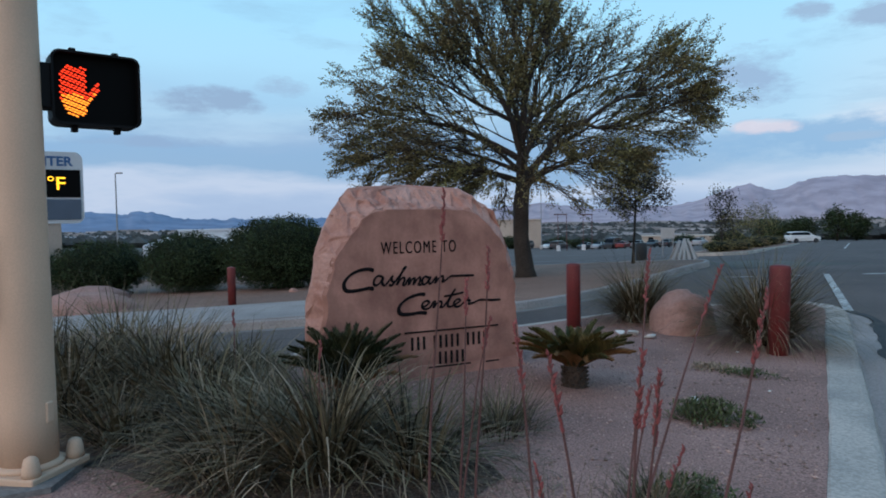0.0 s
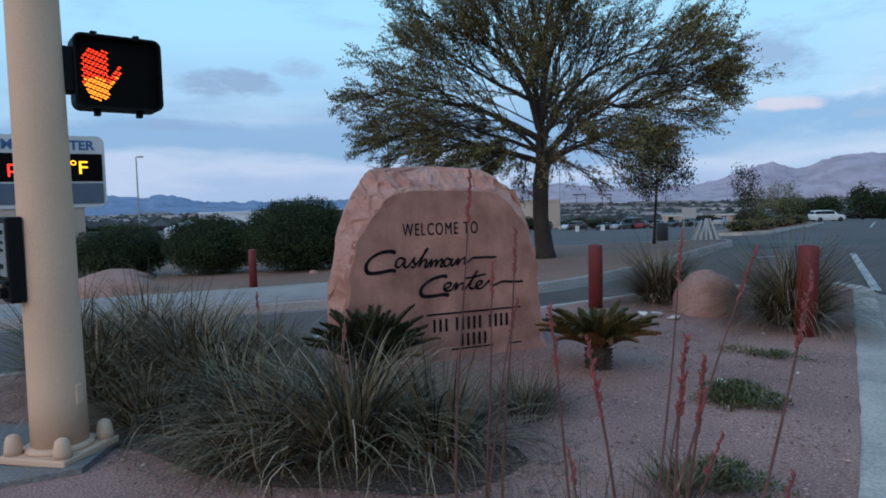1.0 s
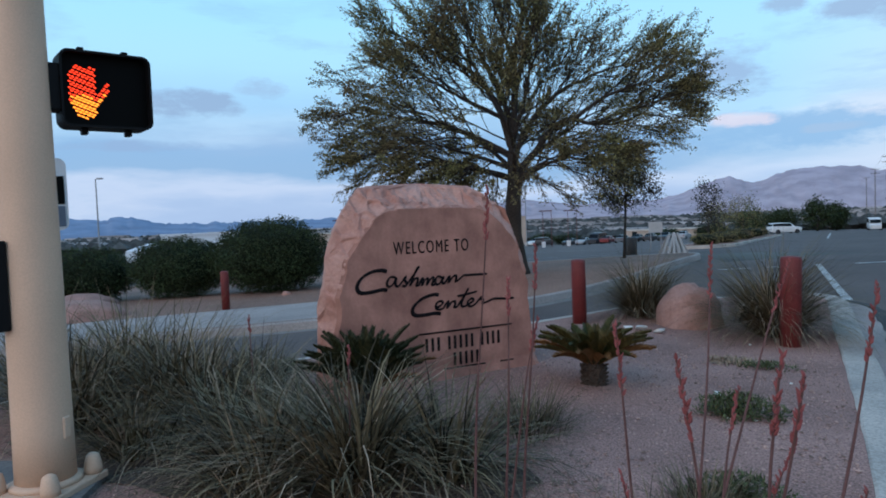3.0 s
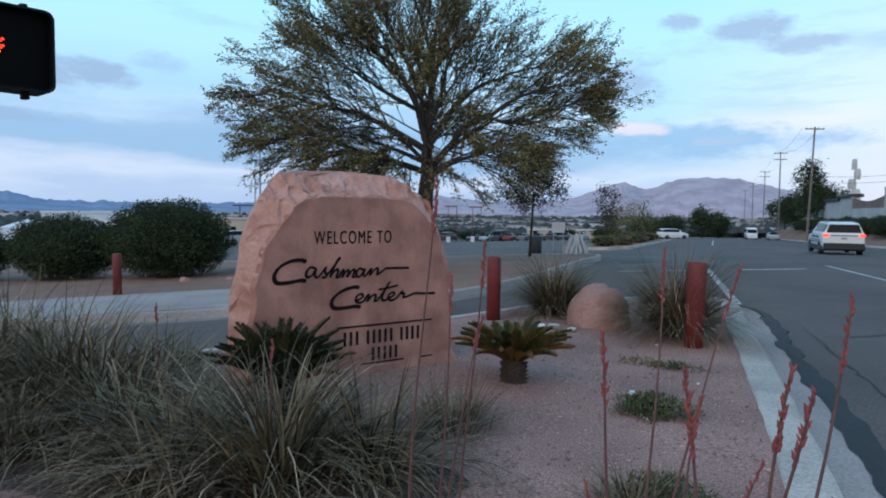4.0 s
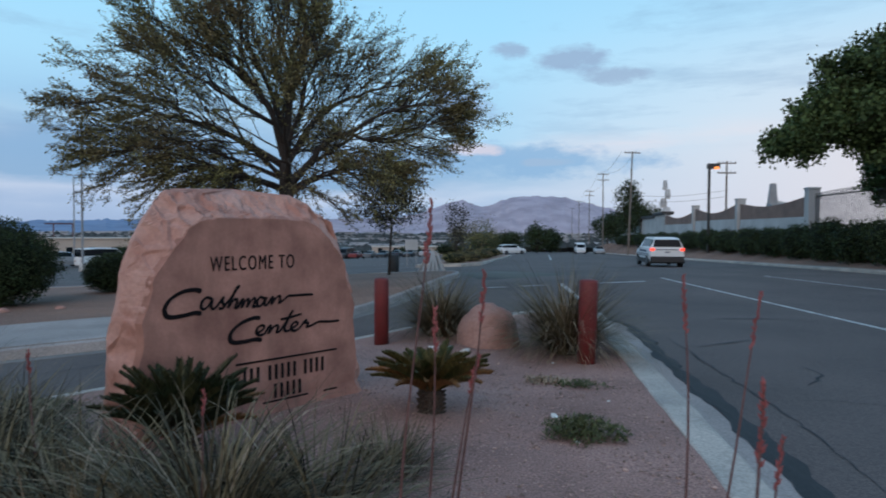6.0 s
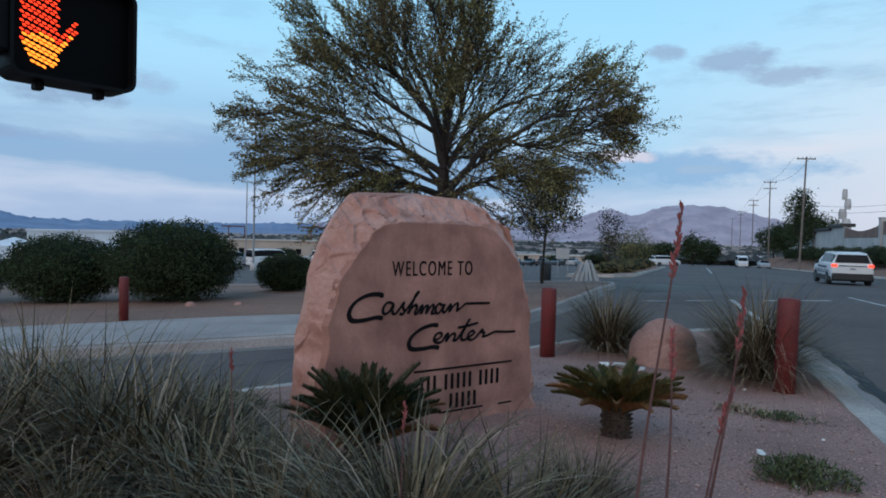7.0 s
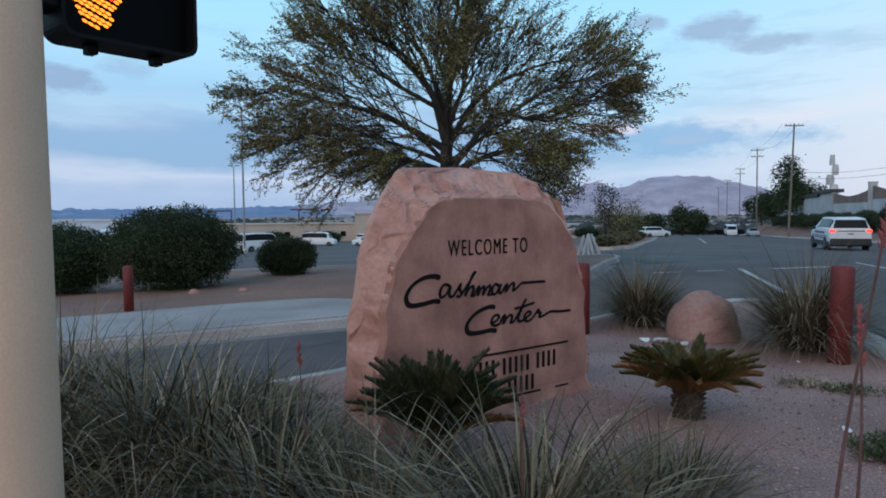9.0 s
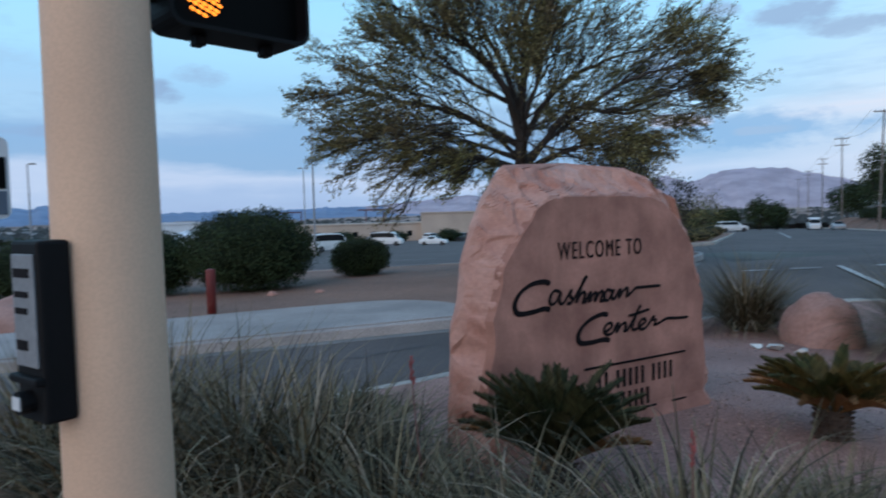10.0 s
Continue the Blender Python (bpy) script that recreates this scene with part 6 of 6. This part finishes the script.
for i, (x, y, k, c, r) in enumerate(((-49.5, 70, VAN, "white", 62), (-53.5, 68.5, SUV, "silver", 60), (-57, 97, VAN, "white", 15), (-62, 101, SEDAN, "silver", 15), (-50, 100, SEDAN, "white", 15))):
    vehicle("car" if k is not VAN else "van", k, CAR_PAINT[c], on_road(x, y), r, c + " vehicle parked near light poles on the car park", "car", False, "parked cars by the light poles")


# ---- street furniture ----
def lamp_post(x, y, z, h, label, heads=2):
    t = thing("light_pole", label, "light pole", (x, y, z), 30, "car park lights")
    part("base", Builder().lathe([(0.32, -0.1), (0.32, 0.75), (0.29, 0.8)], 16), white_wall_mat, t, "white concrete base", smooth=True)
    part("mast", Builder().tube([(0, 0, 0.8), (0, 0, h)], [0.11, 0.07], 10), grey_metal_mat, t)
    for s in range(heads):
        d = 1 if s == 0 else -1
        part("lamp_head", Builder().box((d * 0.5 - 0.35, -0.2, h - 0.05), (d * 0.5 + 0.35, 0.2, h + 0.12), bevel=0.03), grey_metal_mat, t)
    return t


lamp_post(-42.4, 57.1, ground_z(-42.4, 57.1), 14.6, "tall grey parking light pole with two heads")
lamp_post(-64, 84.5, ground_z(-64, 84.5), 12.0, "tall grey parking light pole with two heads")
lamp_post(-75, 49.5, ground_z(-75, 49.5), 10.3, "tall grey parking light pole with one head", 1)
lamp_post(-52, 125, ground_z(-52, 125), 12.0, "tall grey parking light pole with two heads")


def gantry(x, y, w, h, z, rz):
    t = thing("gantry", "red steel frame standing on the far car park", "gantry", (x, y, z), rz, "red gantries")
    for sx in (-w / 2, w / 2):
        part("upright", Builder().box((sx - 0.035 * w, -0.1, 0), (sx + 0.035 * w, 0.1, h)), red_frame_mat, t)
    part("beam", Builder().box((-w * 0.95, -0.2, h - 0.10 - 0.06 * w), (w / 2 + 0.15, 0.2, h)), red_frame_mat, t)
    part("cabinet", Builder().box((-w / 2 - 0.3, -0.3, 0), (-w / 2 + 0.4, 0.3, 1.0)), sign_white_mat, t, "white cabinet at the foot")


for x, y, w, top in ((-104.9, 173.3, 5.2, 3.0), (-124.4, 160, 4.4, 2.7), (-42.9, 112.9, 1.5, 2.5), (-38.8, 114.4, 1.5, 2.4)):
    z = ground_z(x, y)
    gantry(x, y, w, top - z, z, math.degrees(math.atan2(y, x)) - 90)


def utility_pole(x, y, h, arms, z, rz=6, lean=0.0):
    t = thing("utility_pole", "weathered wooden utility pole with crossarms", "utility pole", (x, y, z), rz, "utility poles")
    t.matrix_basis = pose(x, y, z, 0, lean, rz)
    part("mast", Builder().tube([(0, 0, -0.2), (0, 0, h)], [0.17, 0.11], 10), wood_pole_mat, t)
    for k in range(arms):
        a = part("crossarm", Builder().box((-1.25, -0.07, h - 0.35 - 1.3 * k), (1.25, 0.07, h - 0.2 - 1.3 * k)), wood_pole_mat, t)
        for x0 in (-1.1, -0.5, 0.5, 1.1):
            part("insulator", Builder().tube([(x0, 0, h - 0.2 - 1.3 * k), (x0, 0, h - 0.02 - 1.3 * k)], 0.05, 6), grey_metal_mat, a)


POLES = ((13.0, 110.0, 14.1, 1, 1.6), (13.2, 155.0, 14.4, 2, -0.4), (13.6, 203.0, 13.3, 2, 0.0), (14.0, 262.0, 12.7, 2, 0.0), (23.7, 95.0, 10.9, 2, 0.0), (14.6, 330, 12.2, 1, 0.0))
for x, y, top, arms, lean in POLES:
    z = ground_z(x, y) - 0.1
    utility_pole(x, y, top - z, arms, z, 6, lean)
for i in range(3):
    (x0, y0, t0, _, _), (x1, y1, t1, _, _) = POLES[i], POLES[i + 1]
    for dx in (-1.1, 1.1):
        line_b = Builder().tube([Vector((x0 + dx, y0, t0)).lerp(Vector((x1 + dx, y1, t1)), k / 8) - Vector((0, 0, 1.0 * math.sin(k / 8 * math.pi))) for k in range(9)], 0.02, 4)
        single("power_line", line_b, iron_mat, "thin dark power line between utility poles", "cable", group="power lines")
for z0, z1 in ((7.2, 7.0), (6.4, 6.2)):
    single("power_line", Builder().tube([Vector((13.0, 110, z0)).lerp(Vector((23.7, 95, z1)), k / 8) - Vector((0, 0, 0.5 * math.sin(k / 8 * math.pi))) for k in range(9)], 0.02, 4), iron_mat,
           "thin dark power line between utility poles", "cable", group="power lines")
lamp = thing("street_lamp", "dark square street lamp with an orange-lit head", "street lamp", (15.5, 70.0, bank_z(15.5, 70.0)), 0)
LH = 8.2 - bank_z(15.5, 70.0)
part("mast", Builder().box((-0.11, -0.11, 0), (0.11, 0.11, LH)), iron_mat, lamp)
part("lamp_head", Builder().box((-0.2, -0.3, LH - 0.5), (0.95, 0.3, LH), bevel=0.03), iron_mat, lamp)
part("lit_lens", Builder().box((0.40, -0.32, LH - 0.53), (0.85, 0.2, LH - 0.32)), lamp_glow_mat, lamp, "orange-lit lens")

board = thing("sign_board", "small blank white notice board on two posts", "sign board", (-8.0, 40.2, ground_z(-8, 40.2)), 8)
for x0 in (-0.70, -0.14):
    part("post", Builder().box((x0 - 0.03, 0.0, 0), (x0 + 0.03, 0.06, 1.6)), grey_metal_mat, board)
part("panel", Builder().box((-0.80, -0.03, 1.05), (-0.05, 0.0, 1.64), bevel=0.01), white_wall_mat, board, "blank white panel")
part("edge_trim", Builder().box((-0.81, -0.035, 1.03), (-0.04, -0.005, 1.055)), grey_metal_mat, board)

# folded white barricades leaning together
rack = thing("barricade_stack", "stack of white folding barricades leaning together on the island tip", "barricade", (-5.72, 31.2, ground_z(-5.7, 31.2)), 12)
rnd = random.Random(4)
for k in range(11):
    s = -1 if k % 2 else 1
    x0 = -0.60 + 0.12 * k
    m = pose(x0, s * 0.25, 0, s * 15, -x0 * 44 + rnd.uniform(-5, 5), 0)
    part("barricade_leg", Builder().box((-0.05, -0.02, 0), (0.05, 0.02, 0.98 + rnd.uniform(-0.1, 0.06)), m, bevel=0.006), white_wall_mat, rack)
single("trash_can", Builder().lathe([(0.2, 0.0), (0.24, 0.05), (0.26, 0.8), (0.22, 0.86)], 16), iron_mat, "dark litter bin beside white barricades", "litter bin", (-7.4, 30.6, ground_z(-7.4, 30.6)), smooth=True)


# ---- garden wall across the street ----
WALL_X = 17.6


def wall_part(nm, y0, y1, z0, z1, x0, x1, mat, parent, label="", bevel=0.03):
    return part(nm, Builder().box((x0, y0, z0), (x1, y1, z1), bevel=bevel), mat, parent, label)


garden_wall = thing("garden_wall", "white stucco garden wall with tall pillars and iron railings", "wall", kind="structure")
PILLARS = (14.0, 26.0, 38.0, 50.4, 67.0, 85.0)
for y in PILLARS:
    g = bank_z(WALL_X, y) - 0.3
    p = wall_part("pillar", y - 0.38, y + 0.38, g, 4.5, WALL_X - 0.38, WALL_X + 0.38, white_wall_mat, garden_wall, "white square pillar")
    part("cap", Builder().box((WALL_X - 0.43, y - 0.43, 4.5), (WALL_X + 0.43, y + 0.43, 4.65), bevel=0.03), white_wall_mat, p)
for y0, y1, top in ((2, 13.5, 2.2), (14.45, 25.5, 2.2), (26.45, 37.55, 2.2)):
    wall_part("low_wall", y0, y1, bank_z(WALL_X, y0) - 0.4, top, WALL_X - 0.12, WALL_X + 0.12, white_wall_mat, garden_wall, "low white stucco wall")
wall_part("low_wall", 38.45, 49.95, -0.2, 1.6, WALL_X - 0.12, WALL_X + 0.12, white_wall_mat, garden_wall)
for y0, y1, lo, hi in ((14.5, 25.5, 2.2, 3.7), (26.5, 37.5, 2.2, 3.7), (38.5, 49.9, 1.6, 4.2)):
    rail = part("railing", Builder().box((WALL_X - 0.03, y0, hi - 0.25), (WALL_X + 0.03, y1, hi - 0.17)), iron_mat, garden_wall, "dark iron railing")
    part("lower_rail", Builder().box((WALL_X - 0.03, y0, lo + 0.12), (WALL_X + 0.03, y1, lo + 0.2)), iron_mat, rail)
    k = int((y1 - y0) / 0.22)
    for i in range(k):
        y = y0 + (i + 0.5) * (y1 - y0) / k
        part("railing_bar", Builder().box((WALL_X - 0.018, y - 0.018, lo), (WALL_X + 0.018, y + 0.018, hi + 0.12 * math.sin(i / k * math.pi))), iron_mat, rail)
# brown block panels with sagging tops between the far pillars
for y0, y1, top, sag in ((50.9, 66.5, 4.1, 0.45), (67.5, 84.5, 4.2, 0.7), (85.5, 104.0, 3.9, 0.6)):
    n, vs, fs = 16, [], []
    for i in range(n + 1):
        y = y0 + (y1 - y0) * i / n
        zt = top - sag * math.sin(i / n * math.pi)
        g = bank_z(WALL_X, y) - 0.4
        vs += [(WALL_X - 0.12, y, g), (WALL_X - 0.12, y, zt), (WALL_X + 0.12, y, zt), (WALL_X + 0.12, y, g)]
    for i in range(n):
        fs += [(4 * i + k, 4 * i + k + 1, 4 * i + 5 + k, 4 * i + 4 + k) for k in range(3)]
    fs += [(0, 1, 2, 3), (4 * n + 3, 4 * n + 2, 4 * n + 1, 4 * n)]
    panel = part("block_panel", Builder().add(vs, fs), brown_block_mat, garden_wall, "brown block panel with a sagging top")
    part("footing", Builder().box((WALL_X - 0.16, y0 + 0.02, bank_z(WALL_X, y1) - 0.5), (WALL_X - 0.121, y1 - 0.02, top - 1.45), bevel=0.01), white_wall_mat, panel, "pale stucco base")
# white stepped end of the wall with dark roofing
for i, (y0, y1, top) in enumerate(((104.2, 113, 4.0), (113, 126, 3.6), (126, 144, 3.2), (144, 166, 2.7))):
    w = wall_part("stepped_wall", y0, y1 - 0.02, bank_z(WALL_X, y1) - 0.8, top, WALL_X - 0.15, WALL_X + 0.15, white_wall_mat, garden_wall, "white stepped wall")
    if i < 4:
        part("coping", Builder().box((WALL_X - 0.5, y0, top), (WALL_X + 1.2, y1 - 0.03, top + 0.45), bevel=0.05), iron_mat, w, "dark roofing above the wall")
# pale ornaments and plant behind the wall
orn = thing("ornament", "pale rocky ornament rising behind the wall", "ornament", (20.5, 121, bank_z(20.5, 121)))
b = Builder()
for k in range(7):
    r2 = random.Random(k + 3)
    b.lathe([(0.75 - 0.07 * k + r2.uniform(-0.1, 0.1), 0.9 * k), (0.85 - 0.09 * k, 0.9 * k + 0.5), (0.55 - 0.05 * k, 0.9 * k + 0.95)], 9, (r2.uniform(-0.3, 0.3), r2.uniform(-0.3, 0.3), 0.2))
b.v = [(p * 1.25, q * 1.25, r * 1.7) for p, q, r in b.v]
part("body", b, white_wall_mat, orn)
plant_room = thing("roof_unit", "pale metal equipment housing behind the wall", "equipment", (24.5, 78, bank_z(24.5, 78)))
part("cabinet", Builder().box((-0.9, -0.8, 0), (0.9, 0.8, 4.8), bevel=0.05), grey_metal_mat, plant_room)
part("louvre", Builder().box((-0.7, -0.84, 3.6), (0.7, -0.8, 4.5)), sign_grey_mat, plant_room)
slide = thing("slide_structure", "pale sloping metal structure behind the wall", "structure", (27.5, 89, bank_z(27.5, 89)))
part("tower", Builder().add([(-1, 0, 0), (1.2, 0, 0), (0.5, 0, 7.9), (-0.1, 0, 7.9), (-1, 0.6, 0), (1.2, 0.6, 0), (0.5, 0.6, 7.9), (-0.1, 0.6, 7.9)],
     [(0, 1, 2, 3), (7, 6, 5, 4), (0, 1, 5, 4), (1, 2, 6, 5), (2, 3, 7, 6), (3, 0, 4, 7)]), grey_metal_mat, slide)
part("chute", Builder().tube([(0.4, 0.3, 5.6), (2.5, 0.3, 5.2), (4.5, 0.3, 5.9), (6.0, 0.3, 6.5)], 0.25, 8), white_wall_mat, slide)
house = thing("building", "pale low building behind the railings", "building", (33, 45, 0), 0)
part("wall", Builder().box((-4, -14, -0.5), (4, 14, 3.4)), tan_wall_mat, house)
part("roof", Builder().box((-4.4, -14.4, 3.4), (4.4, 14.4, 3.75)), tan_wall_mat, house)
for k in range(5):
    part("window", Builder().box((-4.05, -11 + 5 * k, 1.0), (-4.0, -9.2 + 5 * k, 2.4)), glass_mat, house)


# ---- far car park, buildings, valley, mountains ----
def block(name, x, y, rz, w, d, top, mat, label, windows=0):
    z = ground_z(x, y) - 0.5
    t = thing(name, label, "building", (x, y, z), rz)
    part("wall", Builder().box((-w / 2, 0, 0), (w / 2, d, top - z - 0.3)), mat, t)
    part("roof", Builder().box((-w / 2 - 0.2, -0.2, top - z - 0.3), (w / 2 + 0.2, d + 0.2, top - z)), mat, t)
    for k in range(windows):
        x0 = -w / 2 + (k + 0.5) * w / windows
        part("window", Builder().box((x0 - 0.6, -0.05, 1.4), (x0 + 0.6, 0.0, 2.6)), glass_mat, t)
    return t


block("building", -66.3, 142, 27, 13, 12, 1.7, tan_wall_mat, "plain tan stucco building beyond the car park", 0)
block("building", -88, 132, 32, 42, 14, -0.6, tan_wall_mat, "long low tan building beyond the car park", 10)
block("building", -34, 172, 15, 20, 12, -3.0, tan_wall_mat, "low tan building beyond the car park", 5)
block("trailer", -96, 84, 50, 16, 4, 0.9, tent_mat, "long white trailer beyond the clipped bushes", 2)
tent = thing("tent", "white canvas event tent beyond the bushes", "tent", (-74, 63, ground_z(-74, 63)), 52)
for k in range(3):
    x0 = -9 + 6.1 * k
    part("canopy", Builder().add([(x0, 0, 0), (x0 + 6, 0, 0), (x0 + 6, 6, 0), (x0, 6, 0), (x0, 0, 1.7), (x0 + 6, 0, 1.7), (x0 + 6, 6, 1.7), (x0, 6, 1.7), (x0 + 3, 3, 2.7)],
         [(0, 1, 5, 4), (1, 2, 6, 5), (2, 3, 7, 6), (3, 0, 4, 7), (4, 5, 8), (5, 6, 8), (6, 7, 8), (7, 4, 8)]), tent_mat, tent, "peaked white canvas bay")
for i, (x, y, r, h) in enumerate(((-48, 138, 3, 2.2), (-55, 142, 3, 2.4), (-42, 140, 2.5, 2.0), (-60, 128, 2.5, 2.6), (-82, 122, 2.2, 2.2), (-72, 128, 2, 2.2), (-30, 150, 3, 2.4), (-22, 158, 3.5, 2.8))):
    bush("shrub", x, y, ground_z(x, y) - 0.05, r, r, h, 500, 0.3, 120 + i, "dusty shrub at the edge of the car park", bush_leaf_mat, "far shrubs", 0.3, "shrub")

rng = np.random.default_rng(9)
bw, br = Builder(), Builder()
for _ in range(5200):
    a = rng.uniform(-1.25, 0.42)
    d = 190 + 1300 * rng.random() ** 1.7
    x, y = d * math.sin(a), d * math.cos(a)
    s = rng.uniform(1.5, 4.0) * (0.6 + d / 700)
    z = below(x, y)
    bw.add([(x + s * p[0], y + s * p[1], z + s * 0.45 + s * 0.6 * p[2] * rng.uniform(0.7, 1.2)) for p in OCT], OCTF)
for _ in range(420):
    a = rng.uniform(-1.25, 0.25)
    d = 260 + 1700 * rng.random()
    x, y = d * math.sin(a), d * math.cos(a)
    w, h = rng.uniform(6, 22) * (0.6 + d / 900), rng.uniform(2.5, 5) * (0.6 + d / 1500)
    br.box((x - w, y - 4, below(x, y) - 1), (x + w, y + 4, below(x, y) + h))
single("far_woods", bw, woods_mat, "dark treetops across the valley", "far trees", kind="stuff")
single("far_roofs", br, roofs_mat, "pale flat roofs across the valley", "far buildings", kind="stuff")


def ridge(name, line, mat, label, d, rough, foot=-16.0):
    """A mountain range: rows of bearing (degrees from straight down the street) and height, with spurs and gullies."""
    a0, a1, n, m = line[0][0], line[-1][0], 260, 16
    vs = []
    for j in range(m + 1):
        k = j / m
        for i in range(n + 1):
            a = a0 + (a1 - a0) * i / n
            h = float(np.interp(a, [p[0] for p in line], [p[1] for p in line]))
            h += rough * (fbm(a * 1.1, d * 0.01, 2.0, 5) + 0.8 * abs(fbm(a * 2.6, d * 0.01, 6.0, 5)))
            spur = 0.14 * abs(fbm(a * 0.9 + k * 0.6, k * 1.5, 5.0, 4)) * k * (1 - k) * 4
            z = foot + (h - foot) * max(0.0, (k ** 0.8) - spur)
            dist = d * (0.80 + 0.20 * k)
            vs.append((dist * math.sin(radians(a)), dist * math.cos(radians(a)), z))
    fs = [(j * (n + 1) + i, j * (n + 1) + i + 1, (j + 1) * (n + 1) + i + 1, (j + 1) * (n + 1) + i) for j in range(m) for i in range(n)]
    single(name, Builder().add(vs, fs), mat, label, "mountain", kind="structure", smooth=True)


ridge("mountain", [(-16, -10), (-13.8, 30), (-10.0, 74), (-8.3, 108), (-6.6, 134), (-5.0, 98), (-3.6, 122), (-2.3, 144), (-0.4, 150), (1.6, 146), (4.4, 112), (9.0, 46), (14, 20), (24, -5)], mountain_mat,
      "bare desert mountains at the end of the street, haze mixed into their pinkish colour", 3000, 7)
ridge("mountain", [(-40, 10), (-30, 40), (-22.9, 76), (-18.2, 44), (-13, 50), (-8, 20), (-4, -10)], mountain_mat, "low ridge across the valley, haze mixed into its mauve colour", 3080, 4)
ridge("mountain", [(-80, 40), (-62, 45), (-59.2, 62), (-57.4, 50), (-55, 60), (-52.4, 26), (-47, 24), (-40.7, 23), (-33, 34), (-26, 20)], far_mountain_mat, "distant mountain ridge across the valley, coloured blue for haze", 3000, 9)
